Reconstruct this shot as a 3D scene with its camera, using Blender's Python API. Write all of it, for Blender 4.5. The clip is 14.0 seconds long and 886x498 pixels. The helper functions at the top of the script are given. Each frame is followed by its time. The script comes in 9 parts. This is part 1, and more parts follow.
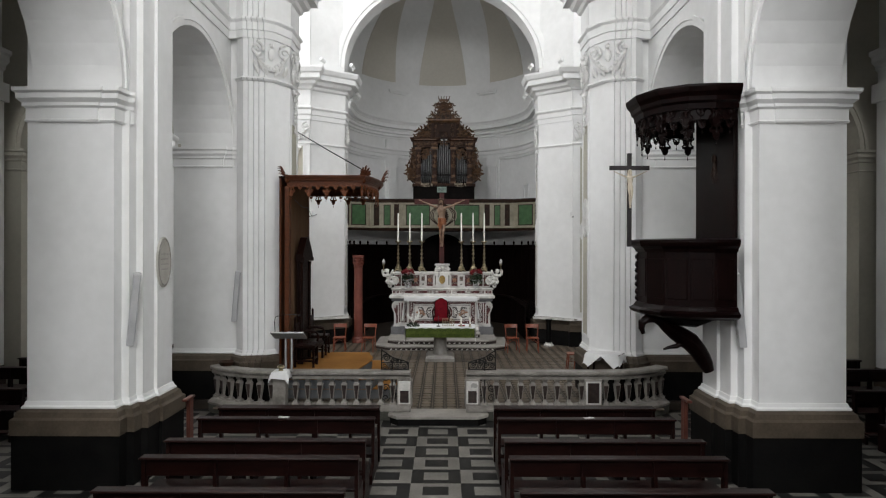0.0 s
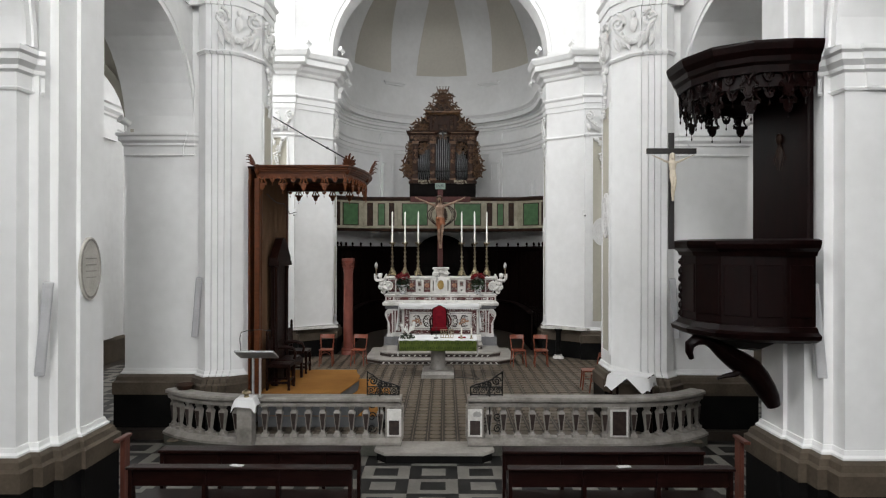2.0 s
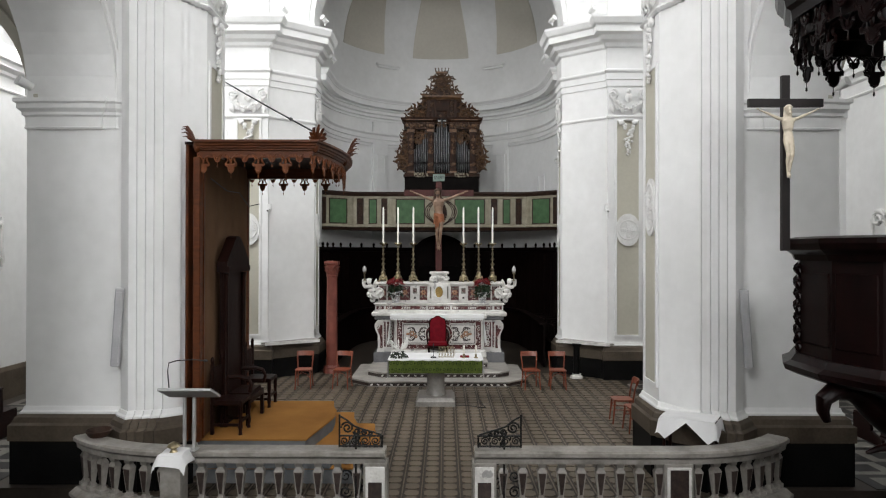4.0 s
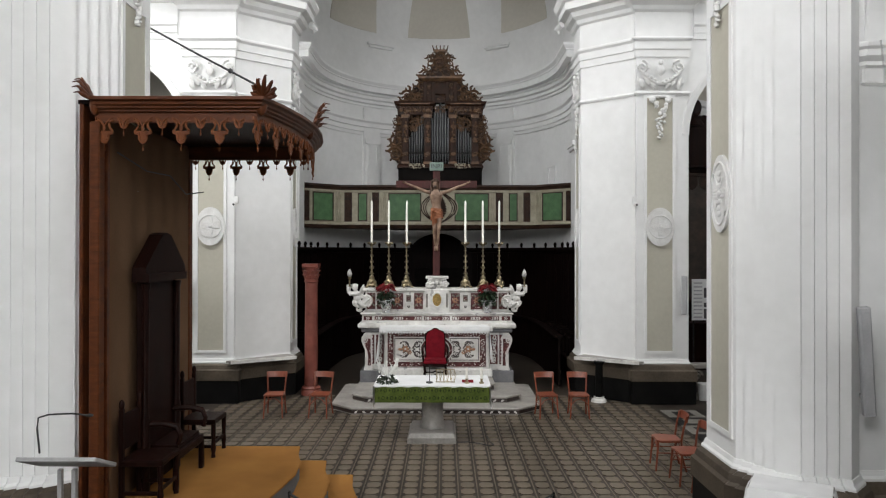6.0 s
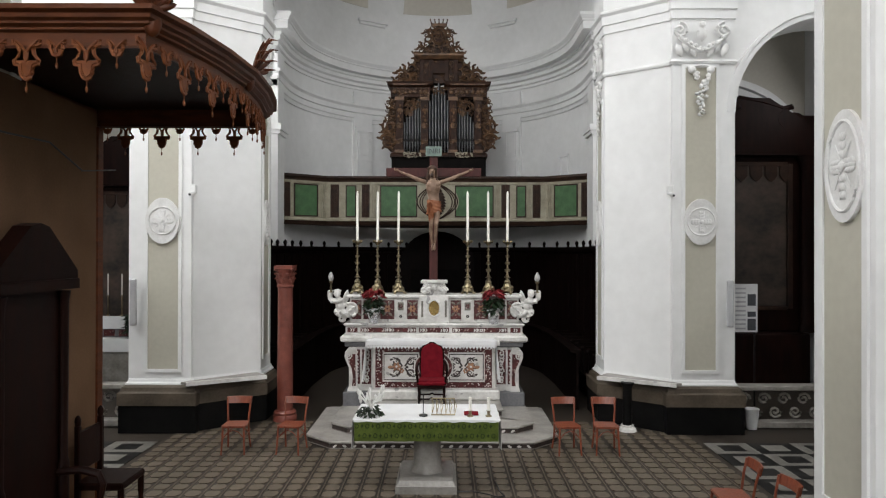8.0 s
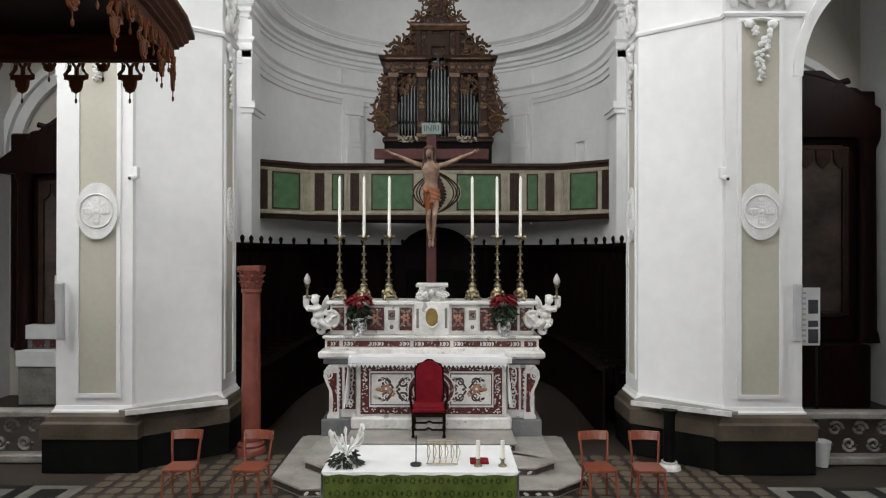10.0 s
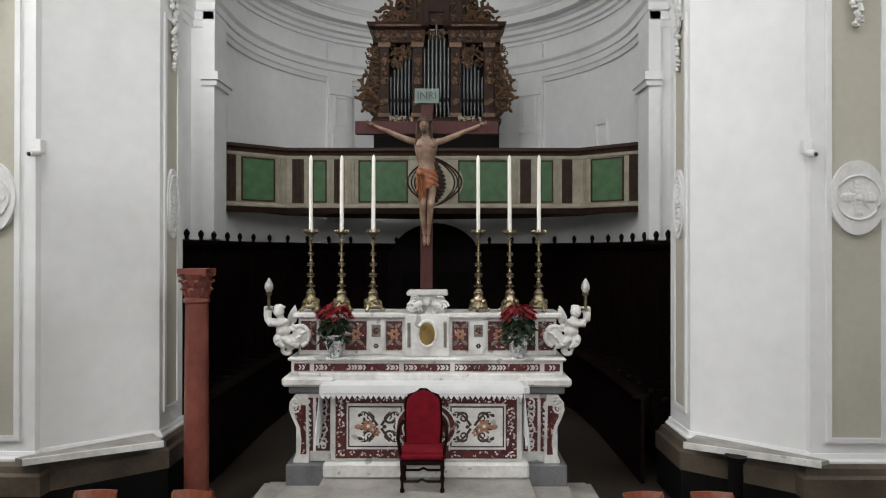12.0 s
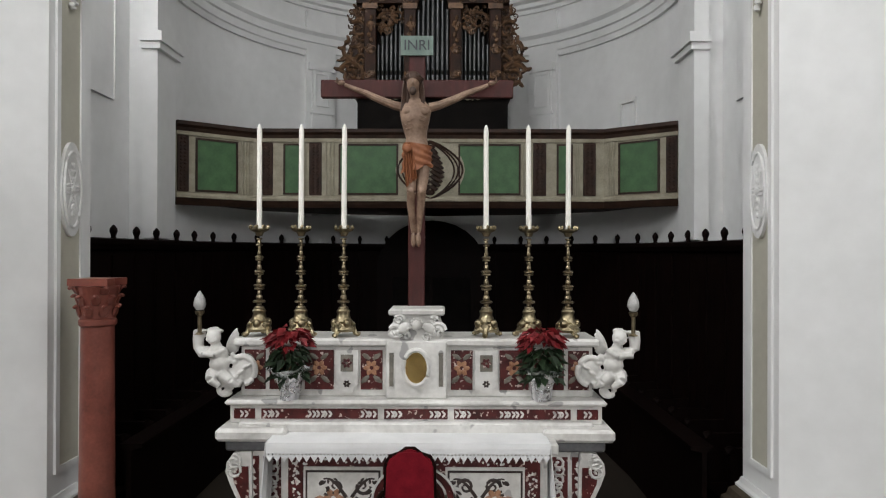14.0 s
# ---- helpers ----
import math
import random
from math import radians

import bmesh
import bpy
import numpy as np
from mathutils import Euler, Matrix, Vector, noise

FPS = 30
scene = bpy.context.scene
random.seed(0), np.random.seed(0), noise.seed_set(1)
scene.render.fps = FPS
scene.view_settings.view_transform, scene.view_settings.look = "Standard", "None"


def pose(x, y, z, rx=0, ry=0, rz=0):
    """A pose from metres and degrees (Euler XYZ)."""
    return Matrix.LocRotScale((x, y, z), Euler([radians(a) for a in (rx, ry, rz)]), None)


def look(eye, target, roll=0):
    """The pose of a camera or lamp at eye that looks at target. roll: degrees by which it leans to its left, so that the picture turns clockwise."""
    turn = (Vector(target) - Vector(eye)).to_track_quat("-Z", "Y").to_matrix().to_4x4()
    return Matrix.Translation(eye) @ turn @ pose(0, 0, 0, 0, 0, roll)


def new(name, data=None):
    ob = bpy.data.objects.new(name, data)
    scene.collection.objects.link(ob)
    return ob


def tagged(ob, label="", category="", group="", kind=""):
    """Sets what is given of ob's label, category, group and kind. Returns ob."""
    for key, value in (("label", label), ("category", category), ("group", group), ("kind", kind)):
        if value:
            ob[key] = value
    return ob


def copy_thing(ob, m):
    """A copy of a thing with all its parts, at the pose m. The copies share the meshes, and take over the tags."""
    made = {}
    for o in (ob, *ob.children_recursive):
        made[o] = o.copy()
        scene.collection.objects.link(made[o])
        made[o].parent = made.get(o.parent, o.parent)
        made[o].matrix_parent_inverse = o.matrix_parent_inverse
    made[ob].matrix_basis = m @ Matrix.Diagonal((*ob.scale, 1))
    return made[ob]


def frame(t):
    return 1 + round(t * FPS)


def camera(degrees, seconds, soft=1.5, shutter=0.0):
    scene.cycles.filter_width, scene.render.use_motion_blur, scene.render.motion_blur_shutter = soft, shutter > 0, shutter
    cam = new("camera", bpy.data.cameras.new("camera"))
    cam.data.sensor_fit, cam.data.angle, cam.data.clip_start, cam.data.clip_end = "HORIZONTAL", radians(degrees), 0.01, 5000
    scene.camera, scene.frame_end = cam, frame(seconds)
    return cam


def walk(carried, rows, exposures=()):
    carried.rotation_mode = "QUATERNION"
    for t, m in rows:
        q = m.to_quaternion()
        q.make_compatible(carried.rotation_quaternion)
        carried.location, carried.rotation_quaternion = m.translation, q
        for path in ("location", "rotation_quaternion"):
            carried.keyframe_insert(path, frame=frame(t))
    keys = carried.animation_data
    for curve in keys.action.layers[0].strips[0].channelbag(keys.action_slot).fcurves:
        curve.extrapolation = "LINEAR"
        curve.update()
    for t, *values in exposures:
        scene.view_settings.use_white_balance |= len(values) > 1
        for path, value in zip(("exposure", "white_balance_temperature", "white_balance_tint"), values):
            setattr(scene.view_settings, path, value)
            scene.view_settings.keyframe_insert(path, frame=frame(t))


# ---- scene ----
cam = camera(68.6, 14.0, soft=1.15)
PATH = [
    (0.0, pose(0.127, -0.122, 3.448, 89.937, -0.120, 0.178)),
    (0.5, pose(0.141, 0.294, 3.447, 89.961, -0.140, 0.195)),
    (1.0, pose(0.153, 0.764, 3.453, 89.990, -0.100, 0.207)),
    (1.5, pose(0.161, 1.324, 3.460, 90.032, -0.100, 0.195)),
    (2.0, pose(0.172, 1.946, 3.464, 90.085, -0.110, 0.189)),
    (2.5, pose(0.178, 2.632, 3.466, 90.121, -0.050, 0.219)),
    (3.0, pose(0.179, 3.374, 3.466, 90.168, -0.110, 0.195)),
    (5.5, pose(0.182, 6.728, 3.489, 90.198, -0.080, 0.089)),
    (6.0, pose(0.193, 7.365, 3.492, 90.198, -0.080, 0.083)),
    (6.5, pose(0.207, 7.965, 3.493, 90.204, -0.100, 0.107)),
    (7.0, pose(0.222, 8.549, 3.494, 90.204, -0.120, 0.118)),
    (7.5, pose(0.227, 9.128, 3.491, 90.198, -0.120, 0.101)),
    (8.0, pose(0.230, 9.701, 3.481, 90.215, -0.130, 0.107)),
    (10.5, pose(0.255, 12.493, 3.441, 90.144, -0.060, 0.237)),
    (11.0, pose(0.262, 13.053, 3.434, 90.144, -0.050, 0.272)),
    (11.5, pose(0.268, 13.628, 3.428, 90.174, -0.050, 0.261)),
    (12.0, pose(0.277, 14.207, 3.424, 90.180, -0.070, 0.278)),
    (12.5, pose(0.283, 14.789, 3.422, 90.174, -0.110, 0.284)),
    (13.0, pose(0.286, 15.365, 3.427, 90.174, -0.120, 0.231)),
    (13.5, pose(0.298, 15.932, 3.437, 90.204, -0.120, 0.249)),
    (14.0, pose(0.307, 16.478, 3.456, 90.198, -0.170, 0.237)),
]
EXPOSURES = [(0.0, -0.48), (0.3, -0.26), (0.7, -0.19), (3.0, -0.16), (5.5, -0.10), (10.5, -0.12), (14.0, -0.22)]
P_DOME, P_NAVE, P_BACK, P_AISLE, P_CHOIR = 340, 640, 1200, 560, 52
walk(cam, PATH, exposures=EXPOSURES)

# ---- light ----
world = bpy.data.worlds.new("sky")
scene.world = world
world.use_nodes = True
wn = world.node_tree
sky = wn.nodes.new("ShaderNodeTexSky")
sky.sky_type, sky.sun_disc = "NISHITA", False
sky.sun_elevation, sky.sun_rotation = radians(48), radians(-60)
wn.links.new(sky.outputs[0], wn.nodes["Background"].inputs[0])
wn.nodes["Background"].inputs[1].default_value = 0.12


def window_light(name, eye, target, wide, high, power, tone=(0.965, 0.97, 0.975)):
    """Daylight put in as an area lamp; no opening is modelled where it stands."""
    lamp = bpy.data.lights.new(name, "AREA")
    lamp.shape, lamp.size, lamp.size_y = "RECTANGLE", wide, high
    lamp.energy, lamp.color = power, tone
    ob = new(name, lamp)
    ob.matrix_world = look(eye, target)
    return ob


# Dome windows are assumed above the view; none is built.
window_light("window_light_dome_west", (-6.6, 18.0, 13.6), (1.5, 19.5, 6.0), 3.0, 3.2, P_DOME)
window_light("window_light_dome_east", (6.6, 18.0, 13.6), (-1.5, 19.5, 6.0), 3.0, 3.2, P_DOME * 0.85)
# Added fill from above the crossing that brightens the apse; no window is seen there.
window_light("fill_light_drum", (-2.6, 15.3, 14.2), (1.2, 28.0, 8.6), 3.0, 2.4, 420)
# Added lamps for assumed, unseen nave and front windows; they brighten the pier fronts.
window_light("window_light_nave_west", (-4.3, 3.0, 10.6), (2.0, 9.0, 2.0), 3.0, 2.6, P_NAVE * 1.35)
window_light("window_light_nave_east", (4.3, 3.0, 10.6), (-2.0, 9.0, 2.0), 3.0, 2.6, P_NAVE)
window_light("window_light_front", (0.0, -7.6, 9.5), (0.0, 12.0, 8.6), 3.4, 4.0, P_BACK)
window_light("window_light_aisle_west", (-9.4, 18.2, 8.2), (-4.0, 18.4, 2.0), 3.0, 3.2, P_AISLE)
window_light("window_light_aisle_east", (9.4, 15.6, 8.2), (4.0, 16.0, 2.0), 2.4, 2.6, P_AISLE * 0.45)
# Weak added fill in the nave aisles, without a known window.
window_light("fill_light_nave_aisle_west", (-9.4, 12.4, 6.4), (-4.0, 12.2, 3.0), 2.0, 2.4, P_AISLE * 0.10)
window_light("fill_light_nave_aisle_east", (9.4, 12.4, 6.4), (4.0, 12.2, 3.0), 2.0, 2.4, P_AISLE * 0.06)

# Added lamps that lift the chapels; their windows are unseen, presumed from the pale vault.
window_light("window_light_chapel_east", (9.3, 24.4, 7.6), (6.4, 24.8, 6.0), 1.2, 1.4, 34)
window_light("window_light_chapel_west", (-9.3, 24.4, 7.6), (-6.4, 24.8, 3.0), 1.2, 1.4, 34)
# Added fill for the apse walls; the choir windows beside it are blind.
window_light("fill_light_choir_west", (-4.2, 24.1, 7.6), (2.4, 30.0, 6.0), 1.1, 1.9, P_CHOIR * 1.25)
window_light("fill_light_choir_east", (4.2, 24.1, 6.9), (-2.4, 30.0, 5.6), 1.1, 1.9, P_CHOIR * 0.32)

# ---- materials ----


def ramp_stops(node, stops):
    el = node.color_ramp.elements
    while len(el) < len(stops):
        el.new(0.5)
    for e, (p, c) in zip(el, stops):
        e.position, e.color = p, (*c, 1)


def mat(name, a, b, rough=0.6, metal=0.0, scale=3.0, fine=40.0, bump=0.15, spec=0.5, jitter=0.0, stretch=(1, 1, 1), coat=0.0, rough2=None, depth=0.01):
    """A surface that varies between colours a and b at two scales, with fine relief."""
    m = bpy.data.materials.new(name)
    m.use_nodes = True
    nt = m.node_tree
    n, l = nt.nodes, nt.links
    bsdf = n["Principled BSDF"]
    tc = n.new("ShaderNodeTexCoord")
    mp = n.new("ShaderNodeMapping")
    mp.inputs["Scale"].default_value = stretch
    l.new(tc.outputs["Object"], mp.inputs[0])
    big, small = n.new("ShaderNodeTexNoise"), n.new("ShaderNodeTexNoise")
    for t, s, d in ((big, scale, 5.0), (small, fine, 4.0)):
        t.inputs["Scale"].default_value, t.inputs["Detail"].default_value = s, d
        l.new(mp.outputs[0], t.inputs["Vector"])
    add = n.new("ShaderNodeMath")
    add.operation = "MULTIPLY_ADD"
    l.new(small.outputs[0], add.inputs[0])
    add.inputs[1].default_value = 0.4
    l.new(big.outputs[0], add.inputs[2])
    ramp = n.new("ShaderNodeValToRGB")
    ramp_stops(ramp, [(0.45, a), (0.95, b)])
    l.new(add.outputs[0], ramp.inputs[0])
    col = ramp.outputs[0]
    if jitter:
        info = n.new("ShaderNodeObjectInfo")
        hsv = n.new("ShaderNodeHueSaturation")
        mr = n.new("ShaderNodeMapRange")
        mr.inputs["To Min"].default_value, mr.inputs["To Max"].default_value = 1 - jitter, 1 + jitter
        l.new(info.outputs["Random"], mr.inputs[0])
        l.new(mr.outputs[0], hsv.inputs["Value"])
        l.new(col, hsv.inputs["Color"])
        col = hsv.outputs[0]
    l.new(col, bsdf.inputs["Base Color"])
    rr = n.new("ShaderNodeMapRange")
    rr.inputs["To Min"].default_value, rr.inputs["To Max"].default_value = rough, rough2 if rough2 is not None else min(1, rough + 0.15)
    l.new(big.outputs[0], rr.inputs[0])
    l.new(rr.outputs[0], bsdf.inputs["Roughness"])
    bsdf.inputs["Metallic"].default_value = metal
    bsdf.inputs["Specular IOR Level"].default_value = spec
    bsdf.inputs["Coat Weight"].default_value = coat
    if bump:
        bp = n.new("ShaderNodeBump")
        bp.inputs["Strength"].default_value, bp.inputs["Distance"].default_value = bump, depth
        l.new(small.outputs[0], bp.inputs["Height"])
        l.new(bp.outputs[0], bsdf.inputs["Normal"])
    return m


PLASTER = mat("white_plaster", (0.71, 0.71, 0.70), (0.84, 0.84, 0.835), 0.75, scale=0.5, fine=5, bump=0.08, spec=0.25)
STUCCO = mat("white_stucco_relief", (0.62, 0.61, 0.59), (0.82, 0.82, 0.81), 0.7, scale=4, fine=30, bump=0.2, spec=0.25)
SAGE = mat("sage_plaster", (0.44, 0.42, 0.35), (0.53, 0.51, 0.43), 0.8, scale=0.7, fine=12, bump=0.12, spec=0.2)
# Part of the aisle's shade is put into this darker beige.
AISLE = mat("beige_shaded_aisle_plaster", (0.40, 0.38, 0.32), (0.50, 0.48, 0.41), 0.8, scale=0.5, fine=10, bump=0.1, spec=0.2)
WEB = mat("beige_vault_plaster", (0.54, 0.51, 0.45), (0.64, 0.61, 0.54), 0.8, scale=0.4, fine=10, bump=0.1, spec=0.2)
BASE = mat("brown_grey_stone", (0.050, 0.038, 0.027), (0.115, 0.091, 0.066), 0.5, spec=0.3, scale=2, fine=25, bump=0.15)
PLINTH = mat("black_stone", (0.003, 0.003, 0.0032), (0.008, 0.0075, 0.007), 0.5, scale=3, fine=30, bump=0.08, spec=0.1)
DARKWOOD = mat("dark_walnut", (0.0042, 0.0013, 0.0009), (0.0165, 0.0048, 0.003), 0.42, spec=0.10, scale=2, fine=30, bump=0.2, stretch=(6, 6, 1))
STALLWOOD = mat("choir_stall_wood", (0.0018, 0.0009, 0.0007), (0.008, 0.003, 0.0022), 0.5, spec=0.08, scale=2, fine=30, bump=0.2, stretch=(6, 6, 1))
PEWWOOD = mat("mahogany_pew", (0.0035, 0.0012, 0.001), (0.017, 0.0045, 0.0034), 0.30, spec=0.16, scale=3, fine=40, bump=0.1, stretch=(1, 8, 8))
PULPITWOOD = mat("polished_black_walnut", (0.0016, 0.0006, 0.0006), (0.0075, 0.002, 0.0017), 0.24, spec=0.11, scale=2, fine=30, bump=0.04, stretch=(6, 6, 1))
CHAIRWOOD = mat("orange_beech", (0.13, 0.030, 0.014), (0.25, 0.064, 0.030), 0.3, scale=5, fine=40, bump=0.1, stretch=(6, 6, 1))
CANOPYWOOD = mat("carved_chestnut", (0.035, 0.009, 0.003), (0.125, 0.034, 0.009), 0.36, spec=0.25, scale=4, fine=40, bump=0.3)
CANOPYLIGHT = mat("carved_chestnut_frame", (0.048, 0.012, 0.003), (0.120, 0.033, 0.008), 0.42, spec=0.25, scale=4, fine=40, bump=0.2, stretch=(1, 1, 5))
TASSELWOOD = mat("carved_orange_chestnut", (0.075, 0.020, 0.0055), (0.19, 0.056, 0.015), 0.40, spec=0.25, scale=6, fine=40, bump=0.2)
TAN = mat("tan_hanging_cloth", (0.120, 0.068, 0.038), (0.168, 0.100, 0.059), 0.9, scale=1.5, fine=60, bump=0.2, spec=0.1)
RAILSTONE = mat("grey_white_marble", (0.14, 0.127, 0.111), (0.34, 0.319, 0.291), 0.35, scale=3, fine=20, bump=0.08)
KERBSTONE = mat("green_grey_kerb_stone", (0.040, 0.041, 0.033), (0.105, 0.104, 0.086), 0.45, scale=2.2, fine=24, bump=0.1, spec=0.3)
MARBLE = mat("white_altar_marble", (0.46, 0.445, 0.42), (0.76, 0.745, 0.715), 0.28, scale=4.0, fine=20, bump=0.05)
GREYMARBLE = mat("grey_step_marble", (0.172, 0.160, 0.145), (0.325, 0.308, 0.285), 0.32, scale=2.5, fine=20, bump=0.06)
STEPTOP = mat("worn_step_marble", (0.215, 0.200, 0.180), (0.40, 0.378, 0.345), 0.35, scale=3.0, fine=18, bump=0.06)
DARKINLAY = mat("dark_marble_inlay", (0.012, 0.008, 0.007), (0.055, 0.036, 0.03), 0.3, scale=12, fine=60, bump=0.05)
REDMARBLE = mat("red_jasper_inlay", (0.030, 0.005, 0.005), (0.105, 0.015, 0.014), 0.25, scale=8, fine=50, bump=0.04)


def fleck(m, colour, scale, cut):
    """Pale irregular flecks let into a stone."""
    nt = m.node_tree
    bsdf = nt.nodes["Principled BSDF"]
    src = bsdf.inputs["Base Color"].links[0].from_socket
    tc = nt.nodes.new("ShaderNodeTexCoord")
    nz = nt.nodes.new("ShaderNodeTexNoise")
    nz.inputs["Scale"].default_value, nz.inputs["Detail"].default_value = scale, 2.0
    rp = nt.nodes.new("ShaderNodeValToRGB")
    ramp_stops(rp, [(cut, (0, 0, 0)), (cut + 0.03, (1, 1, 1))])
    mx = nt.nodes.new("ShaderNodeMix")
    mx.data_type = "RGBA"
    nt.links.new(tc.outputs["Object"], nz.inputs["Vector"])
    nt.links.new(nz.outputs[0], rp.inputs[0])
    nt.links.new(rp.outputs[0], mx.inputs[0])
    nt.links.new(src, mx.inputs[6])
    mx.inputs[7].default_value = (*colour, 1)
    nt.links.new(mx.outputs[2], bsdf.inputs["Base Color"])


fleck(REDMARBLE, (0.50, 0.42, 0.38), 26.0, 0.63)
fleck(MARBLE, (0.33, 0.32, 0.31), 5.0, 0.66)
ORANGEMARBLE = mat("orange_marble_inlay", (0.20, 0.08, 0.042), (0.40, 0.22, 0.125), 0.25, scale=14, fine=50, bump=0.04)
LEAFINLAY = mat("grey_green_marble_inlay", (0.09, 0.085, 0.07), (0.22, 0.20, 0.165), 0.3, scale=14, fine=50, bump=0.04)
FOOTSTONE = mat("dark_grey_marble", (0.075, 0.075, 0.08), (0.17, 0.17, 0.175), 0.4, scale=3, fine=25, bump=0.06)
PORPHYRY = mat("red_verona_marble", (0.11, 0.027, 0.019), (0.24, 0.072, 0.05), 0.3, scale=4, fine=40, bump=0.08)
GOLD = mat("gilded_brass", (0.18, 0.142, 0.082), (0.47, 0.40, 0.262), 0.26, metal=1.0, scale=8, fine=60, bump=0.15)
BRASS = mat("aged_brass", (0.135, 0.106, 0.063), (0.42, 0.35, 0.235), 0.26, metal=1.0, scale=8, fine=60, bump=0.15)
WAX = mat("ivory_wax", (0.80, 0.78, 0.70), (0.88, 0.86, 0.80), 0.45, scale=4, fine=30, bump=0.03)
VELVET = mat("crimson_velvet", (0.12, 0.004, 0.010), (0.21, 0.010, 0.018), 0.9, scale=6, fine=90, bump=0.2, spec=0.15)
LINEN = mat("white_linen", (0.66, 0.66, 0.66), (0.78, 0.78, 0.78), 0.85, scale=3, fine=120, bump=0.15, spec=0.15)
GREENCLOTH = mat("green_brocade", (0.05, 0.075, 0.012), (0.115, 0.15, 0.03), 0.8, scale=5, fine=60, bump=0.15, spec=0.2)
GREENDARK = mat("dark_green_brocade", (0.015, 0.03, 0.008), (0.04, 0.06, 0.015), 0.8, scale=5, fine=60, bump=0.15, spec=0.2)
CARPET = mat("ochre_carpet", (0.23, 0.105, 0.026), (0.33, 0.155, 0.042), 0.95, scale=2, fine=150, bump=0.25, spec=0.1)
IRON = mat("black_wrought_iron", (0.006, 0.006, 0.006), (0.022, 0.022, 0.022), 0.45, metal=0.6, scale=6, fine=60, bump=0.2)
ORGANWOOD = mat("organ_case_walnut", (0.008, 0.0034, 0.0018), (0.042, 0.016, 0.0075), 0.5, spec=0.2, scale=5, fine=40, bump=0.25)
ORGANGILT = mat("organ_gilt_carving", (0.022, 0.010, 0.0045), (0.15, 0.076, 0.033), 0.38, metal=0.3, scale=7, fine=50, bump=0.3)
PIPE = mat("tin_organ_pipe", (0.035, 0.036, 0.037), (0.11, 0.112, 0.115), 0.24, metal=0.95, scale=3, fine=30, bump=0.05)
# Near-black timber: the shade inside case, pipe mouths and doorway is in its colour.
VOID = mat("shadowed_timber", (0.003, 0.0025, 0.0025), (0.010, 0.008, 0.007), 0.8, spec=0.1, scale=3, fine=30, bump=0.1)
GALGREEN = mat("green_painted_panel", (0.024, 0.076, 0.024), (0.056, 0.136, 0.0496), 0.5, scale=5, fine=30, bump=0.1)
GALCREAM = mat("cream_painted_wood", (0.208, 0.184, 0.128), (0.352, 0.32, 0.24), 0.5, scale=5, fine=40, bump=0.1)
GALBROWN = mat("brown_carved_wood", (0.012, 0.006, 0.0035), (0.045, 0.021, 0.012), 0.5, spec=0.25, scale=6, fine=40, bump=0.25)
HAIR = mat("painted_wood_hair", (0.03, 0.014, 0.008), (0.09, 0.045, 0.026), 0.55, scale=8, fine=50, bump=0.2)
DOORGOLD = mat("burnished_gold_door", (0.30, 0.19, 0.06), (0.62, 0.43, 0.17), 0.14, metal=1.0, scale=6, fine=40, bump=0.05)
FLESH = mat("painted_wood_figure", (0.12, 0.066, 0.04), (0.32, 0.215, 0.15), 0.5, scale=6, fine=40, bump=0.1)
CROSSWOOD = mat("red_brown_cross_wood", (0.032, 0.008, 0.007), (0.075, 0.019, 0.016), 0.45, spec=0.25, scale=3, fine=40, bump=0.15, stretch=(5, 5, 1))
BLACKWOOD = mat("ebonised_wood", (0.006, 0.005, 0.005), (0.018, 0.014, 0.013), 0.3, scale=3, fine=40, bump=0.1)
IVORY = mat("ivory_figure", (0.42, 0.36, 0.27), (0.62, 0.55, 0.44), 0.45, scale=6, fine=40, bump=0.1)
OLDGILT = mat("faded_bronze_halo", (0.16, 0.12, 0.08), (0.30, 0.24, 0.17), 0.4, metal=0.5, scale=6, fine=40, bump=0.1)
PLASTIC = mat("white_plastic", (0.70, 0.70, 0.69), (0.78, 0.78, 0.77), 0.4, scale=4, fine=40, bump=0.02)
GREYMETAL = mat("grey_loudspeaker", (0.40, 0.40, 0.41), (0.50, 0.50, 0.51), 0.5, scale=4, fine=60, bump=0.1)
BLACKPLASTIC = mat("black_plastic", (0.01, 0.01, 0.011), (0.03, 0.03, 0.032), 0.4, scale=4, fine=60, bump=0.05)
STEEL = mat("grey_lectern_steel", (0.30, 0.30, 0.30), (0.48, 0.48, 0.48), 0.35, metal=0.3, scale=4, fine=60, bump=0.05)
LEAF = mat("poinsettia_leaf", (0.008, 0.022, 0.007), (0.022, 0.048, 0.015), 0.5, scale=8, fine=60, bump=0.15, jitter=0.3)
BRACT = mat("poinsettia_bract", (0.10, 0.0015, 0.004), (0.22, 0.004, 0.008), 0.55, scale=8, fine=60, bump=0.15, jitter=0.2)
FROST = mat("frosted_lamp_glass", (0.26, 0.255, 0.25), (0.52, 0.515, 0.50), 0.3, scale=14, fine=60, bump=0.3)
FOIL = mat("crumpled_silver_foil", (0.6, 0.6, 0.62), (0.8, 0.8, 0.82), 0.2, metal=1.0, scale=20, fine=90, bump=0.6)
PETAL = mat("white_flower", (0.66, 0.66, 0.62), (0.82, 0.82, 0.80), 0.6, scale=8, fine=60, bump=0.1)
PAPER = mat("printed_paper", (0.55, 0.55, 0.55), (0.66, 0.66, 0.66), 0.8, scale=3, fine=60, bump=0.02)
INK = mat("printed_ink", (0.03, 0.03, 0.035), (0.07, 0.07, 0.08), 0.7, scale=3, fine=60, bump=0.02)
